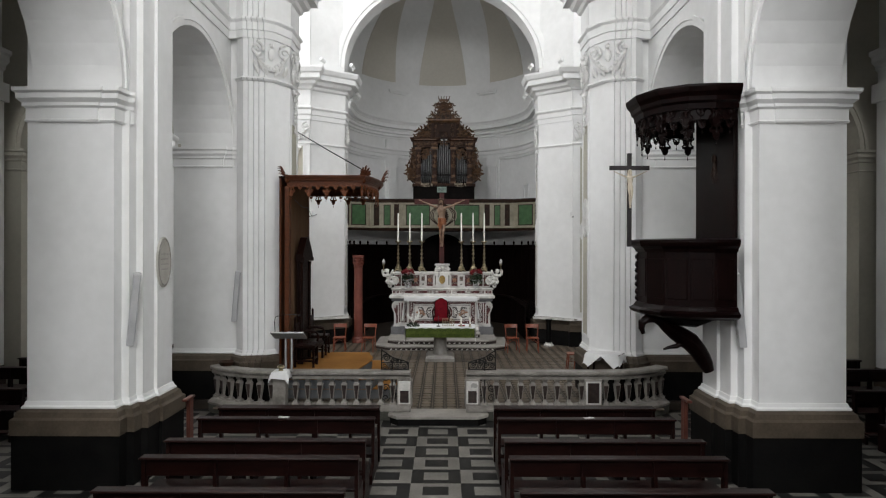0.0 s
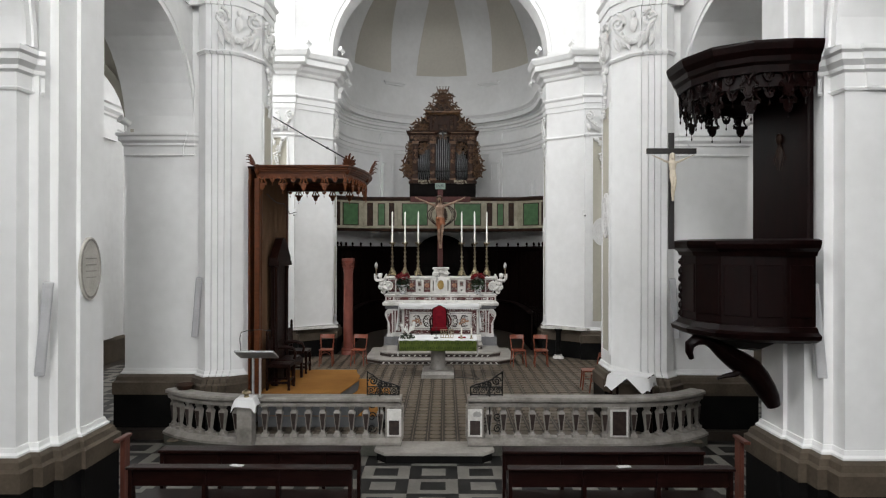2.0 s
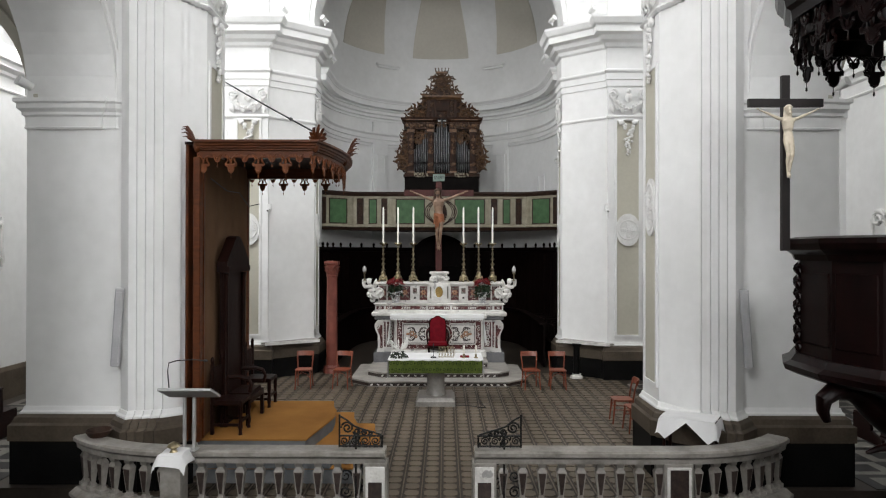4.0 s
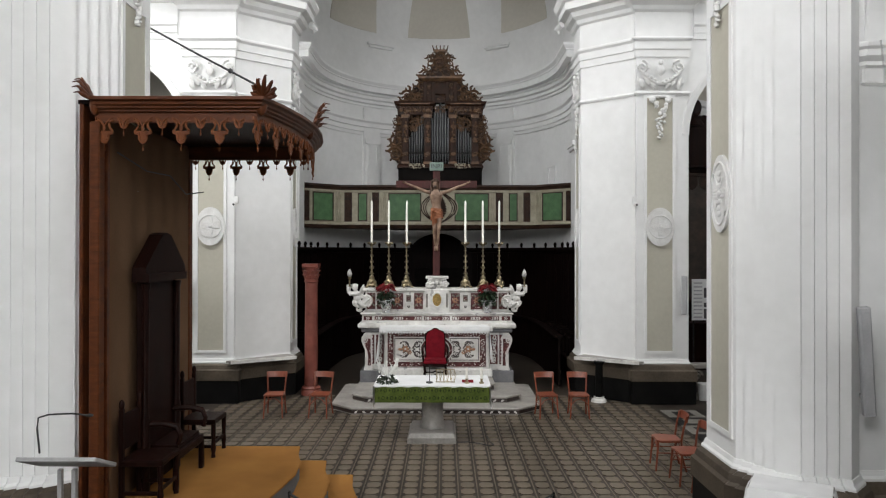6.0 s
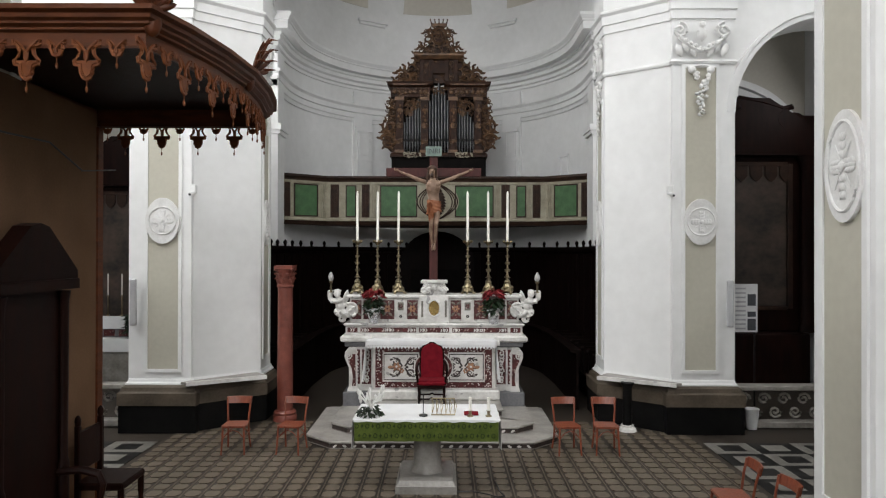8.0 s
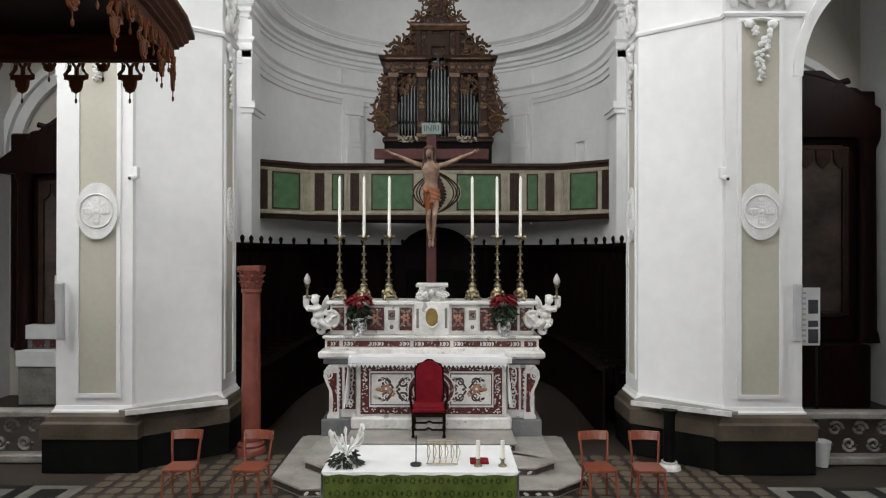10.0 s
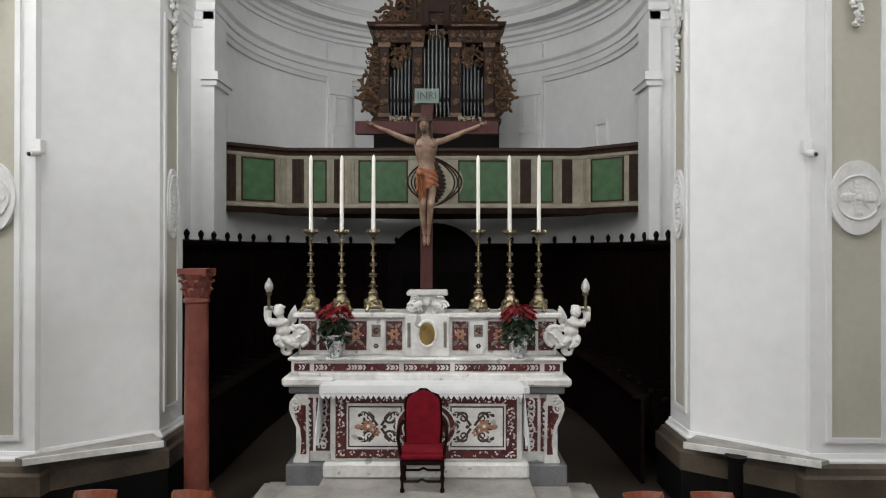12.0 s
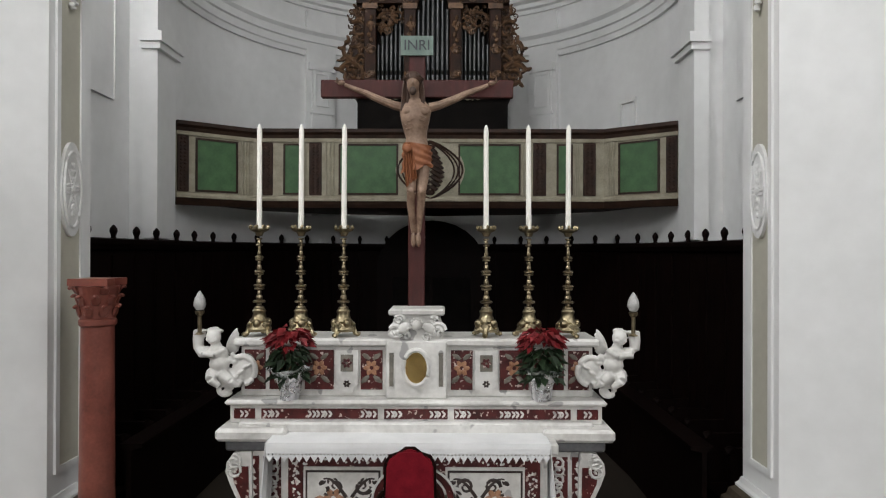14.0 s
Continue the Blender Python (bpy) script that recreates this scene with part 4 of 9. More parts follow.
for s in (-1, 1):
    x0, x1 = sorted((s * 0.30, s * 0.97))
    abox("frontal_band", x0 - 0.02, x1 + 0.02, 22.290, 22.303, 0.955, 1.525, MARBLE, "", 0.003)
    abox("frontal_line", x0, x1, 22.284, 22.292, 0.985, 1.495, DARKINLAY, "thin dark inlaid line", 0.002)
    field = abox("frontal_field", x0 + 0.018, x1 - 0.018, 22.278, 22.286, 1.003, 1.477, MARBLE, "", 0.002)
    bm = bmesh.new()
    scroll_strokes(bm, 0.60, 0.44, 22.278 - Y0, 0.013, s)
    bmesh.ops.translate(bm, verts=bm.verts[:], vec=(s * 0.58, 0, 1.24 - SANCT))
    part("scrollwork", bm, DARKINLAY, altar, "dark leafy scroll inlay")
    bm = bmesh.new()
    flower(bm, s * 0.72, 22.276 - Y0, 1.25 - SANCT, 0.10)
    flower(bm, s * 0.62, 22.276 - Y0, 1.17 - SANCT, 0.06)
    blob(bm, (s * 0.84, 22.276 - Y0, 1.24 - SANCT), (0.06, 0.006, 0.035), 1)
    part("flower_inlay", bm, ORANGEMARBLE, altar, "orange marble flower inlay")
bm = bmesh.new()
n = 30
slab(bm, [(0.36 * math.cos(2 * math.pi * i / n), 1.24 - SANCT + 0.30 * math.sin(2 * math.pi * i / n)) for i in range(n)], 22.272 - Y0, 22.29 - Y0)
part("centre_roundel", bm, REDMARBLE, altar)
bm = bmesh.new()
for k in (0.37, 0.29):
    ring = [(k * math.cos(2 * math.pi * i / n), 22.27 - Y0, 1.24 - SANCT + 0.83 * k * math.sin(2 * math.pi * i / n)) for i in range(n + 2)]
    tube(bm, ring, 0.012, 5)
part("roundel_rim", bm, MARBLE, altar)
# lower shelf with its red band
abox("lower_shelf", -1.76, 1.76, 22.62, 23.3, 1.82, 2.00, MARBLE)
abox("lower_shelf_top", -1.80, 1.80, 22.57, 23.3, 2.00, 2.05, MARBLE, width=0.02)
abox("lower_step", -1.66, 1.66, 22.52, 22.7, 1.725, 1.86, MARBLE, width=0.02)
for x0, x1 in ((-1.72, -1.52), (-1.46, -0.36), (-0.30, 0.30), (0.36, 1.46), (1.52, 1.72)):
    abox("red_band", x0, x1, 22.608, 22.63, 1.87, 1.965, REDMARBLE, "red jasper band", 0.003)
bm = bmesh.new()
for x in (-1.62, -1.40, -1.33, -0.98, -0.90, -0.83, -0.48, -0.41, -0.24, -0.17, 0.17, 0.24, 0.41, 0.48, 0.83, 0.90, 0.98, 1.33, 1.40, 1.62):
    for s in (-1, 1):
        blob(bm, (x + s * 0.022, 22.606 - Y0, 1.917 - SANCT + 0.015 * s), (0.028, 0.005, 0.012), 1, Matrix.Rotation(s * 0.8, 4, "Y"))
        blob(bm, (x + s * 0.022, 22.606 - Y0, 1.917 - SANCT - 0.015 * s), (0.028, 0.005, 0.012), 1, Matrix.Rotation(-s * 0.8, 4, "Y"))
tagged(part("band_ornament", bm, MARBLE, altar), kind="stuff")
# upper shelf with panels
abox("upper_shelf", -1.70, 1.70, 22.76, 23.3, 2.05, 2.54, MARBLE)
abox("upper_shelf_top", -1.76, 1.76, 22.70, 23.3, 2.54, 2.615, MARBLE, width=0.02)
for s in (-1, 1):
    for a, b in ((1.46, 1.66), (1.12, 1.42), (0.80, 1.08), (0.33, 0.54)):
        abox("red_panel", *sorted((s * a, s * b)), 22.742, 22.77, 2.12, 2.50, REDMARBLE, "red jasper panel", 0.003)
        bm = bmesh.new()
        flower(bm, s * (a + b) / 2, 22.738 - Y0, 2.33 - SANCT, 0.085)
        part("flower_inlay", bm, ORANGEMARBLE, altar, "orange marble flower inlay")
        bm = bmesh.new()
        for q in (-1, 1):
            blob(bm, (s * (a + b) / 2 + q * 0.06, 22.738 - Y0, 2.22 - SANCT), (0.06, 0.006, 0.026), 1, Matrix.Rotation(q * 0.7, 4, "Y"))
            blob(bm, (s * (a + b) / 2 + q * 0.05, 22.738 - Y0, 2.44 - SANCT), (0.055, 0.006, 0.024), 1, Matrix.Rotation(-q * 0.6, 4, "Y"))
        tagged(part("leaf_inlay", bm, LEAFINLAY, altar), kind="stuff")
    bm = bmesh.new()
    pts = [(0.56, 2.50), (0.56, 2.18), (0.60, 2.14), (0.62, 2.09), (0.72, 2.09), (0.74, 2.14), (0.78, 2.18), (0.78, 2.50)]
    slab(bm, [(s * x, z - SANCT) for x, z in pts][::s], 22.722 - Y0, 22.77 - Y0)
    part("shield_panel", bm, MARBLE, altar)
    abox("shield_inlay", *sorted((s * 0.61, s * 0.73)), 22.714, 22.724, 2.30, 2.46, LEAFINLAY, "grey marble shield inlay", 0.003)
    bm = bmesh.new()
    flower(bm, s * 0.67, 22.711 - Y0, 2.38 - SANCT, 0.055)
    part("shield_flower", bm, REDMARBLE, altar)
    bm = bmesh.new()
    flower(bm, s * 0.67, 22.719 - Y0, 2.18 - SANCT, 0.04)
    part("shield_pendant", bm, DARKINLAY, altar)
# tabernacle
tab = abox("tabernacle", -0.29, 0.29, 22.66, 23.2, 2.05, 2.60, MARBLE)
bm = bmesh.new()
oval = [(0.108 * math.cos(2 * math.pi * i / n), 2.35 - SANCT + 0.148 * math.sin(2 * math.pi * i / n)) for i in range(n)]
slab(bm, oval, 22.63 - Y0, 22.67 - Y0)
part("tabernacle_door", bm, DOORGOLD, tab, "gilded oval door")
bm = bmesh.new()
ring = [(x * 1.12, 22.645 - Y0, (z - 2.35 + SANCT) * 1.12 + 2.35 - SANCT) for x, z in oval]
tube(bm, ring + ring[:2], 0.026, 6)
part("door_rim", bm, MARBLE, tab)
for sx in (-1, 1):
    bm = bmesh.new()
    slab(bm, [(sx * 0.235 + a, 2.13 - SANCT + b) for a, b in ((-.02, 0.04), (.02, 0.04), (.02, .36), (-.02, .36))], 22.648 - Y0, 22.665 - Y0)
    part("door_side_inlay", bm, LEAFINLAY, tab)
bm = bmesh.new()
slab(bm, [(-0.22, 2.60 - SANCT), (0.22, 2.60 - SANCT), (0.26, 2.68 - SANCT), (0.21, 2.84 - SANCT), (-0.21, 2.84 - SANCT), (-0.26, 2.68 - SANCT)], 22.72 - Y0, 23.1 - Y0)
for sx in (-1, 1):
    tube(bm, spiral(sx * 0.20, 2.70 - SANCT, 0.075, 0.015, 1.5 * sx, 0, 16, 22.70 - Y0), 0.026, 6)
    tube(bm, spiral(sx * 0.17, 2.80 - SANCT, 0.05, 0.012, -1.4 * sx, 0, 14, 22.70 - Y0), 0.022, 6)
    blob(bm, (sx * 0.12, 22.69 - Y0, 2.72 - SANCT), (0.07, 0.03, 0.05), 2, Matrix.Rotation(sx * 0.6, 4, "Y"))
for sx in (-1, 1):
    for i in range(5):
        a = 0.3 + 0.35 * i
        blob(bm, (sx * (0.07 + 0.035 * i), 22.685 - Y0, 2.70 - SANCT + 0.03 * math.sin(3 * a)), (0.035, 0.022, 0.016), 1, Matrix.Rotation(sx * a, 4, "Y"))
    tube(bm, spiral(sx * 0.10, 2.645 - SANCT, 0.045, 0.01, 1.3 * sx, math.pi, 12, 22.69 - Y0), 0.016, 6)
for i in range(9):
    blob(bm, (0.045 * math.cos(i * 0.7), 22.675 - Y0, 2.775 - SANCT + 0.035 * math.sin(i * 0.7)), (0.018, 0.02, 0.016), 1)
blob(bm, (0, 22.67 - Y0, 2.75 - SANCT), (0.045, 0.045, 0.055), 2)
part("tabernacle_crest", bm, MARBLE, tab, "carved white marble crest", True)
part("crest_slab", bbox(-0.27, 0.27, 22.68 - Y0, 23.12 - Y0, 2.84 - SANCT, 2.90 - SANCT, 0.015), MARBLE, tab)

def carve(ob, grain):
    """Fuse the overlapping forms of a carving into one softened skin."""
    fuse = ob.modifiers.new("fuse", "REMESH")
    fuse.mode, fuse.voxel_size, fuse.use_smooth_shade = "VOXEL", grain, True
    soft = ob.modifiers.new("soften", "SMOOTH")
    soft.factor, soft.iterations = 0.5, 3


# carved winged figures with lamps at both ends: one plain mesh each
for s in (-1, 1):
    bm = bmesh.new()

    def limb(a, b, r0, r1, k=6):
        tube(bm, [(a[0] + (b[0] - a[0]) * i / k, a[1] + (b[1] - a[1]) * i / k, a[2] + (b[2] - a[2]) * i / k) for i in range(k + 1)], r0, 8, r1)
    # round head with curls
    blob(bm, (s * 0.06, -0.02, 0.535), (0.070, 0.070, 0.085), 3)
    blob(bm, (s * 0.058, -0.082, 0.525), (0.012, 0.014, 0.016), 2)
    blob(bm, (s * 0.058, -0.078, 0.488), (0.022, 0.016, 0.012), 2)
    for q in (-1, 1):
        blob(bm, (s * 0.06 + q * 0.034, -0.068, 0.510), (0.026, 0.022, 0.024), 2)
        blob(bm, (s * 0.06 + q * 0.028, -0.076, 0.556), (0.020, 0.010, 0.008), 2)
    for i in range(26):
        a, q = i * 2.4, 0.35 + 0.65 * ((i * 0.37) % 1)
        blob(bm, (s * 0.06 + 0.070 * q * math.cos(a), 0.0 + 0.060 * q * math.sin(a), 0.585 + 0.035 * (1 - q * q)), (0.022, 0.022, 0.018), 1)
    # chubby trunk leaning outwards
    tube(bm, [(s * 0.05, 0.0, 0.47), (s * 0.035, 0.0, 0.41), (s * 0.01, 0.0, 0.31), (s * 0.0, 0.0, 0.20)], 0.045, 10, 0.085)
    blob(bm, (s * 0.02, -0.015, 0.36), (0.100, 0.075, 0.085), 3)
    blob(bm, (s * 0.0, -0.03, 0.26), (0.095, 0.085, 0.085), 3)
    blob(bm, (s * 0.02, -0.01, 0.17), (0.110, 0.090, 0.070), 3)
    # horn held up on the outer side, and both arms round it
    tube(bm, [(s * 0.09, -0.06, 0.36), (s * 0.16, -0.05, 0.36), (s * 0.20, -0.03, 0.42), (s * 0.205, -0.02, 0.50), (s * 0.20, 0.0, 0.58)], 0.035, 10, 0.060)
    blob(bm, (s * 0.19, -0.01, 0.595), (0.068, 0.055, 0.016), 2)
    limb((s * -0.05, -0.03, 0.41), (s * 0.03, -0.10, 0.36), 0.040, 0.034)
    limb((s * 0.03, -0.10, 0.36), (s * 0.15, -0.08, 0.37), 0.034, 0.026)
    limb((s * 0.11, 0.0, 0.40), (s * 0.185, -0.06, 0.41), 0.040, 0.030)
    # thighs and legs folded into the scroll
    limb((s * 0.06, -0.05, 0.17), (s * 0.05, -0.13, 0.12), 0.065, 0.050)
    limb((s * 0.05, -0.13, 0.12), (s * -0.02, -0.10, 0.05), 0.046, 0.030)
    limb((s * -0.03, -0.05, 0.17), (s * -0.12, -0.08, 0.10), 0.062, 0.046)
    limb((s * -0.12, -0.08, 0.10), (s * -0.18, -0.05, 0.04), 0.042, 0.024)
    # feathered wing towards the altar
    for i in range(6):
        a = 2.05 + 0.13 * i
        dx, dz = s * math.cos(a), math.sin(a)
        ln = 0.125 - 0.012 * i
        blob(bm, (s * -0.035 + ln * dx, 0.05 + 0.008 * i, 0.40 + ln * dz - 0.012 * i), (ln, 0.016, 0.030), 2, Matrix.Rotation(-math.atan2(dz, dx), 4, "Y"))
    # the great scroll he sits in and the small one below
    cx, cz, rr = -0.21, 0.19, 0.125
    tube(bm, [(s * (cx + rr * math.cos(a)), 0.0, cz + 1.15 * rr * math.sin(a)) for a in [1.0 + 0.22 * i for i in range(17)]], 0.030, 8, 0.026)
    blob(bm, (s * -0.20, 0.01, 0.18), (0.105, 0.030, 0.125), 2)
    blob(bm, (s * -0.09, 0.01, 0.12), (0.12, 0.035, 0.09), 2)
    tube(bm, spiral(s * -0.135, 0.305, 0.05, 0.012, -1.3 * s, math.pi / 2, 14, 0.0), 0.026, 8, 0.016)
    for i in range(7):
        blob(bm, (s * (-0.27 + 0.028 * i), -0.02, 0.24 - 0.03 * i + 0.02 * (i % 2)), (0.040, 0.030, 0.016), 1, Matrix.Rotation(s * 0.8, 4, "Y"))
    tube(bm, spiral(s * -0.035, 0.0, 0.080, 0.018, 1.6 * s, math.pi / 2, 20, 0.0), 0.032, 8, 0.020)
    tube(bm, [(s * -0.20, 0.0, 0.05), (s * -0.12, 0.0, 0.07), (s * 0.0, 0.0, 0.10), (s * 0.07, 0.0, 0.12)], 0.040, 8, 0.050)
    f = tagged(part("statue", bm, MARBLE, None, "", True), "white marble winged figure raising a lamp, seated in a scroll", "statue")
    f.matrix_basis = pose(AX + s * 1.872, 22.68, 2.135) @ Matrix.Diagonal((1.0, 1.0, 0.94, 1))
    carve(f, 0.009)
    torch = thing("torch_lamp", "thin dark lamp stem with a frosted flame-shaped shade", "lamp", pose(AX + s * 2.052, 22.625, 2.655) @ Matrix.Diagonal((1, 1, 0.92, 1)))
    bm = bmesh.new()
    lathe(bm, [(0.0, 0.0), (0.05, 0.01), (0.02, 0.03), (0.02, 0.20), (0.04, 0.22), (0.045, 0.25), (0.0, 0.25)], 12)
    part("stem", bm, BRASS, torch)
    bm = bmesh.new()
    lathe(bm, [(0.0, 0.25), (0.035, 0.26), (0.058, 0.31), (0.05, 0.37), (0.022, 0.43), (0.0, 0.46)], 14)
    part("shade", bm, FROST, torch, "frosted white flame shade", True)

# altar cloth over the mensa
cloth = thing("altar_cloth", "white linen altar cloth with lace edge over the mensa", "cloth", pose(AX - 0.05, Y0, 1.756) @ Matrix.Diagonal((0.955, 1, 1, 1)))
bm = bmesh.new()
box(bm, -1.31, 1.31, -0.06, 0.28, 0, 0.012)
part("cloth_top", bm, LINEN, cloth)
bm = bmesh.new()
nx = 152
rowsv = []
for j in range(5):
    rowsv.append([])
    for i in range(nx + 1):
        x = -1.31 + 2.62 * i / nx
        drop = (0.012, -0.035, -0.082, -0.098, -0.106 - 0.026 * (2 - abs(i % 4 - 2)))[j]
        sway = 0.004 * math.sin(x * 17) * j / 4
        rowsv[-1].append((bm.verts.new((x, -0.060 - 0.006 * (j > 0) - sway, drop)), bm.verts.new((x, -0.054 - sway, drop))))
for j, (a, b) in enumerate(zip(rowsv, rowsv[1:])):
    for i in range(nx):
        if j == 2 and i % 2:
            continue
        for q in (0, 1):
            bm.faces.new((a[i][q], a[i + 1][q], b[i + 1][q], b[i][q]))
part("lace_edge", bm, LINEN, cloth, "white lace border")
for s in (-1, 1):
    bm = bmesh.new()
    cols = []
    for j in range(15):
        z = 0.012 - 0.80 * j / 14
        cols.append([])
        for i in range(11):
            y = -0.075 + 0.35 * i / 10
            x = s * (1.315 + 0.03 * math.sin(i * 1.4) * j / 14 + 0.06 * j / 14)
            zz = z - (0.02 * math.sin(i * 2.2) if j == 14 else 0) + (0.14 * (i / 10) if j == 14 else 0.14 * i / 10 * j / 14)
            cols[-1].append((bm.verts.new((x, y, zz)), bm.verts.new((x - s * 0.008, y, zz))))
    for a, b in zip(cols, cols[1:]):
        for i in range(10):
            for q in (0, 1):
                bm.faces.new((a[i][q], a[i + 1][q], b[i + 1][q], b[i][q]))
        for i in (0, 10):
            bm.faces.new((a[i][0], b[i][0], b[i][1], a[i][1]))
    part("hanging_end", bm, LINEN, cloth, "hanging lace end", True)

# six candlesticks
stick = thing("altar_candlestick", "tall gilded brass candlestick with a white candle", "candlestick", pose(0, 0, 0), "candlesticks on the altar")
bm = bmesh.new()
for i in range(3):
    m = Matrix.Rotation(2 * math.pi * i / 3 + math.pi / 2, 4, "Z")
    st = len(bm.verts)
    tube(bm, [(0.05, 0, 0.15), (0.09, 0, 0.12), (0.10, 0, 0.07), (0.12, 0, 0.03), (0.15, 0, 0.02)], 0.03, 6, 0.024)
    blob(bm, (0.145, 0, 0.025), (0.03, 0.03, 0.025), 1)
    blob(bm, (0.085, 0, 0.10), (0.04, 0.055, 0.05), 1)
    bm.verts.ensure_lookup_table()
    bmesh.ops.transform(bm, matrix=m, verts=bm.verts[st:])
lathe(bm, [(0.0, 0.04), (0.115, 0.05), (0.125, 0.075), (0.105, 0.10), (0.085, 0.13), (0.095, 0.15), (0.075, 0.17), (0.06, 0.22), (0.068, 0.25), (0.05, 0.27), (0.0, 0.28)], 12)
for i in range(3):
    a = 2 * math.pi * i / 3 - math.pi / 2
    blob(bm, (0.085 * math.cos(a), 0.085 * math.sin(a), 0.13), (0.04, 0.04, 0.045), 2)
part("foot", bm, GOLD, stick, "", True)
bm = bmesh.new()
prof = [(0.0, 0.26)]
z = 0.26
for r, h in ((0.050, 0.035), (0.026, 0.03), (0.062, 0.03), (0.034, 0.05), (0.022, 0.05), (0.050, 0.03), (0.058, 0.025), (0.026, 0.05), (0.018, 0.04), (0.046, 0.025), (0.052, 0.025), (0.024, 0.05), (0.018, 0.04), (0.040, 0.025), (0.044, 0.025), (0.020, 0.045), (0.016, 0.05), (0.034, 0.022), (0.018, 0.04), (0.030, 0.02)):
    prof += [(r * 0.86, z + 0.002), (r, z + h * 0.3), (r, z + h * 0.6), (r * 0.8, z + h * 0.95)]
    z += h
prof += [(0.0, z)]
lathe(bm, prof, 12)
part("stem", bm, BRASS, stick, "turned brass stem", True)
bm = bmesh.new()
lathe(bm, [(0.0, 0.98), (0.03, 0.985), (0.045, 1.02), (0.09, 1.04), (0.095, 1.055), (0.05, 1.06), (0.0, 1.06)], 14)
for i in range(8):
    a = 2 * math.pi * i / 8
    blob(bm, (0.088 * math.cos(a), 0.088 * math.sin(a), 1.07), (0.018, 0.018, 0.026), 1)
part("drip_pan", bm, GOLD, stick, "", True)
bm = bmesh.new()
lathe(bm, [(0.0, 1.06), (0.027, 1.06), (0.024, 2.02), (0.021, 2.05), (0.008, 2.085), (0.0, 2.09)], 14)
part("candle", bm, WAX, stick, "white wax candle", True)
for i, x in enumerate((-1.56, -1.15, -0.73, 0.68, 1.10, 1.48)):
    at = pose(AX + x, 22.88, 2.617, random.Random(i).uniform(-0.5, 0.5), random.Random(i + 9).uniform(-0.4, 0.4), i * 17)
    if i == 0:
        stick.matrix_basis = at
    else:
        copy_thing(stick, at)

# altar cross with its carved figure
cross = thing("altar_cross", "tall red-brown wooden altar cross with a name board", "cross", pose(AX - 0.02, 23.12, 2.62))
part("upright", bbox(-0.085, 0.085, -0.04, 0.04, 0.0, 3.02, 0.008), CROSSWOOD, cross)
part("crossbar", bbox(-0.98, 0.98, -0.045, 0.035, 2.40, 2.58, 0.008), CROSSWOOD, cross)
board = part("name_board", bbox(-0.165, 0.165, -0.07, -0.045, 2.82, 3.02, 0.004), mat("verdigris_board", (0.10, 0.145, 0.125), (0.18, 0.235, 0.205), 0.6, scale=6), cross, "pale green name board")


def lettering(text, size, m, material, parent, label="", name="lettering", depth=0.003):
    cu = bpy.data.curves.new(name, "FONT")
    cu.body, cu.size, cu.extrude, cu.align_x, cu.align_y = text, size, depth, "CENTER", "CENTER"
    tmp = bpy.data.objects.new(name, cu)
    scene.collection.objects.link(tmp)
    me = bpy.data.meshes.new_from_object(tmp.evaluated_get(bpy.context.evaluated_depsgraph_get()))
    bpy.data.objects.remove(tmp)
    me.materials.clear()
    me.materials.append(material)
    ob = new(name, me)
    ob.parent, ob.matrix_basis = parent, m
    if label:
        tagged(ob, label)
    return ob


lettering("INRI", 0.145, pose(0, -0.073, 2.92, 90, 0, 0), INK, board, "dark painted letters")
FIG = bmesh.new()


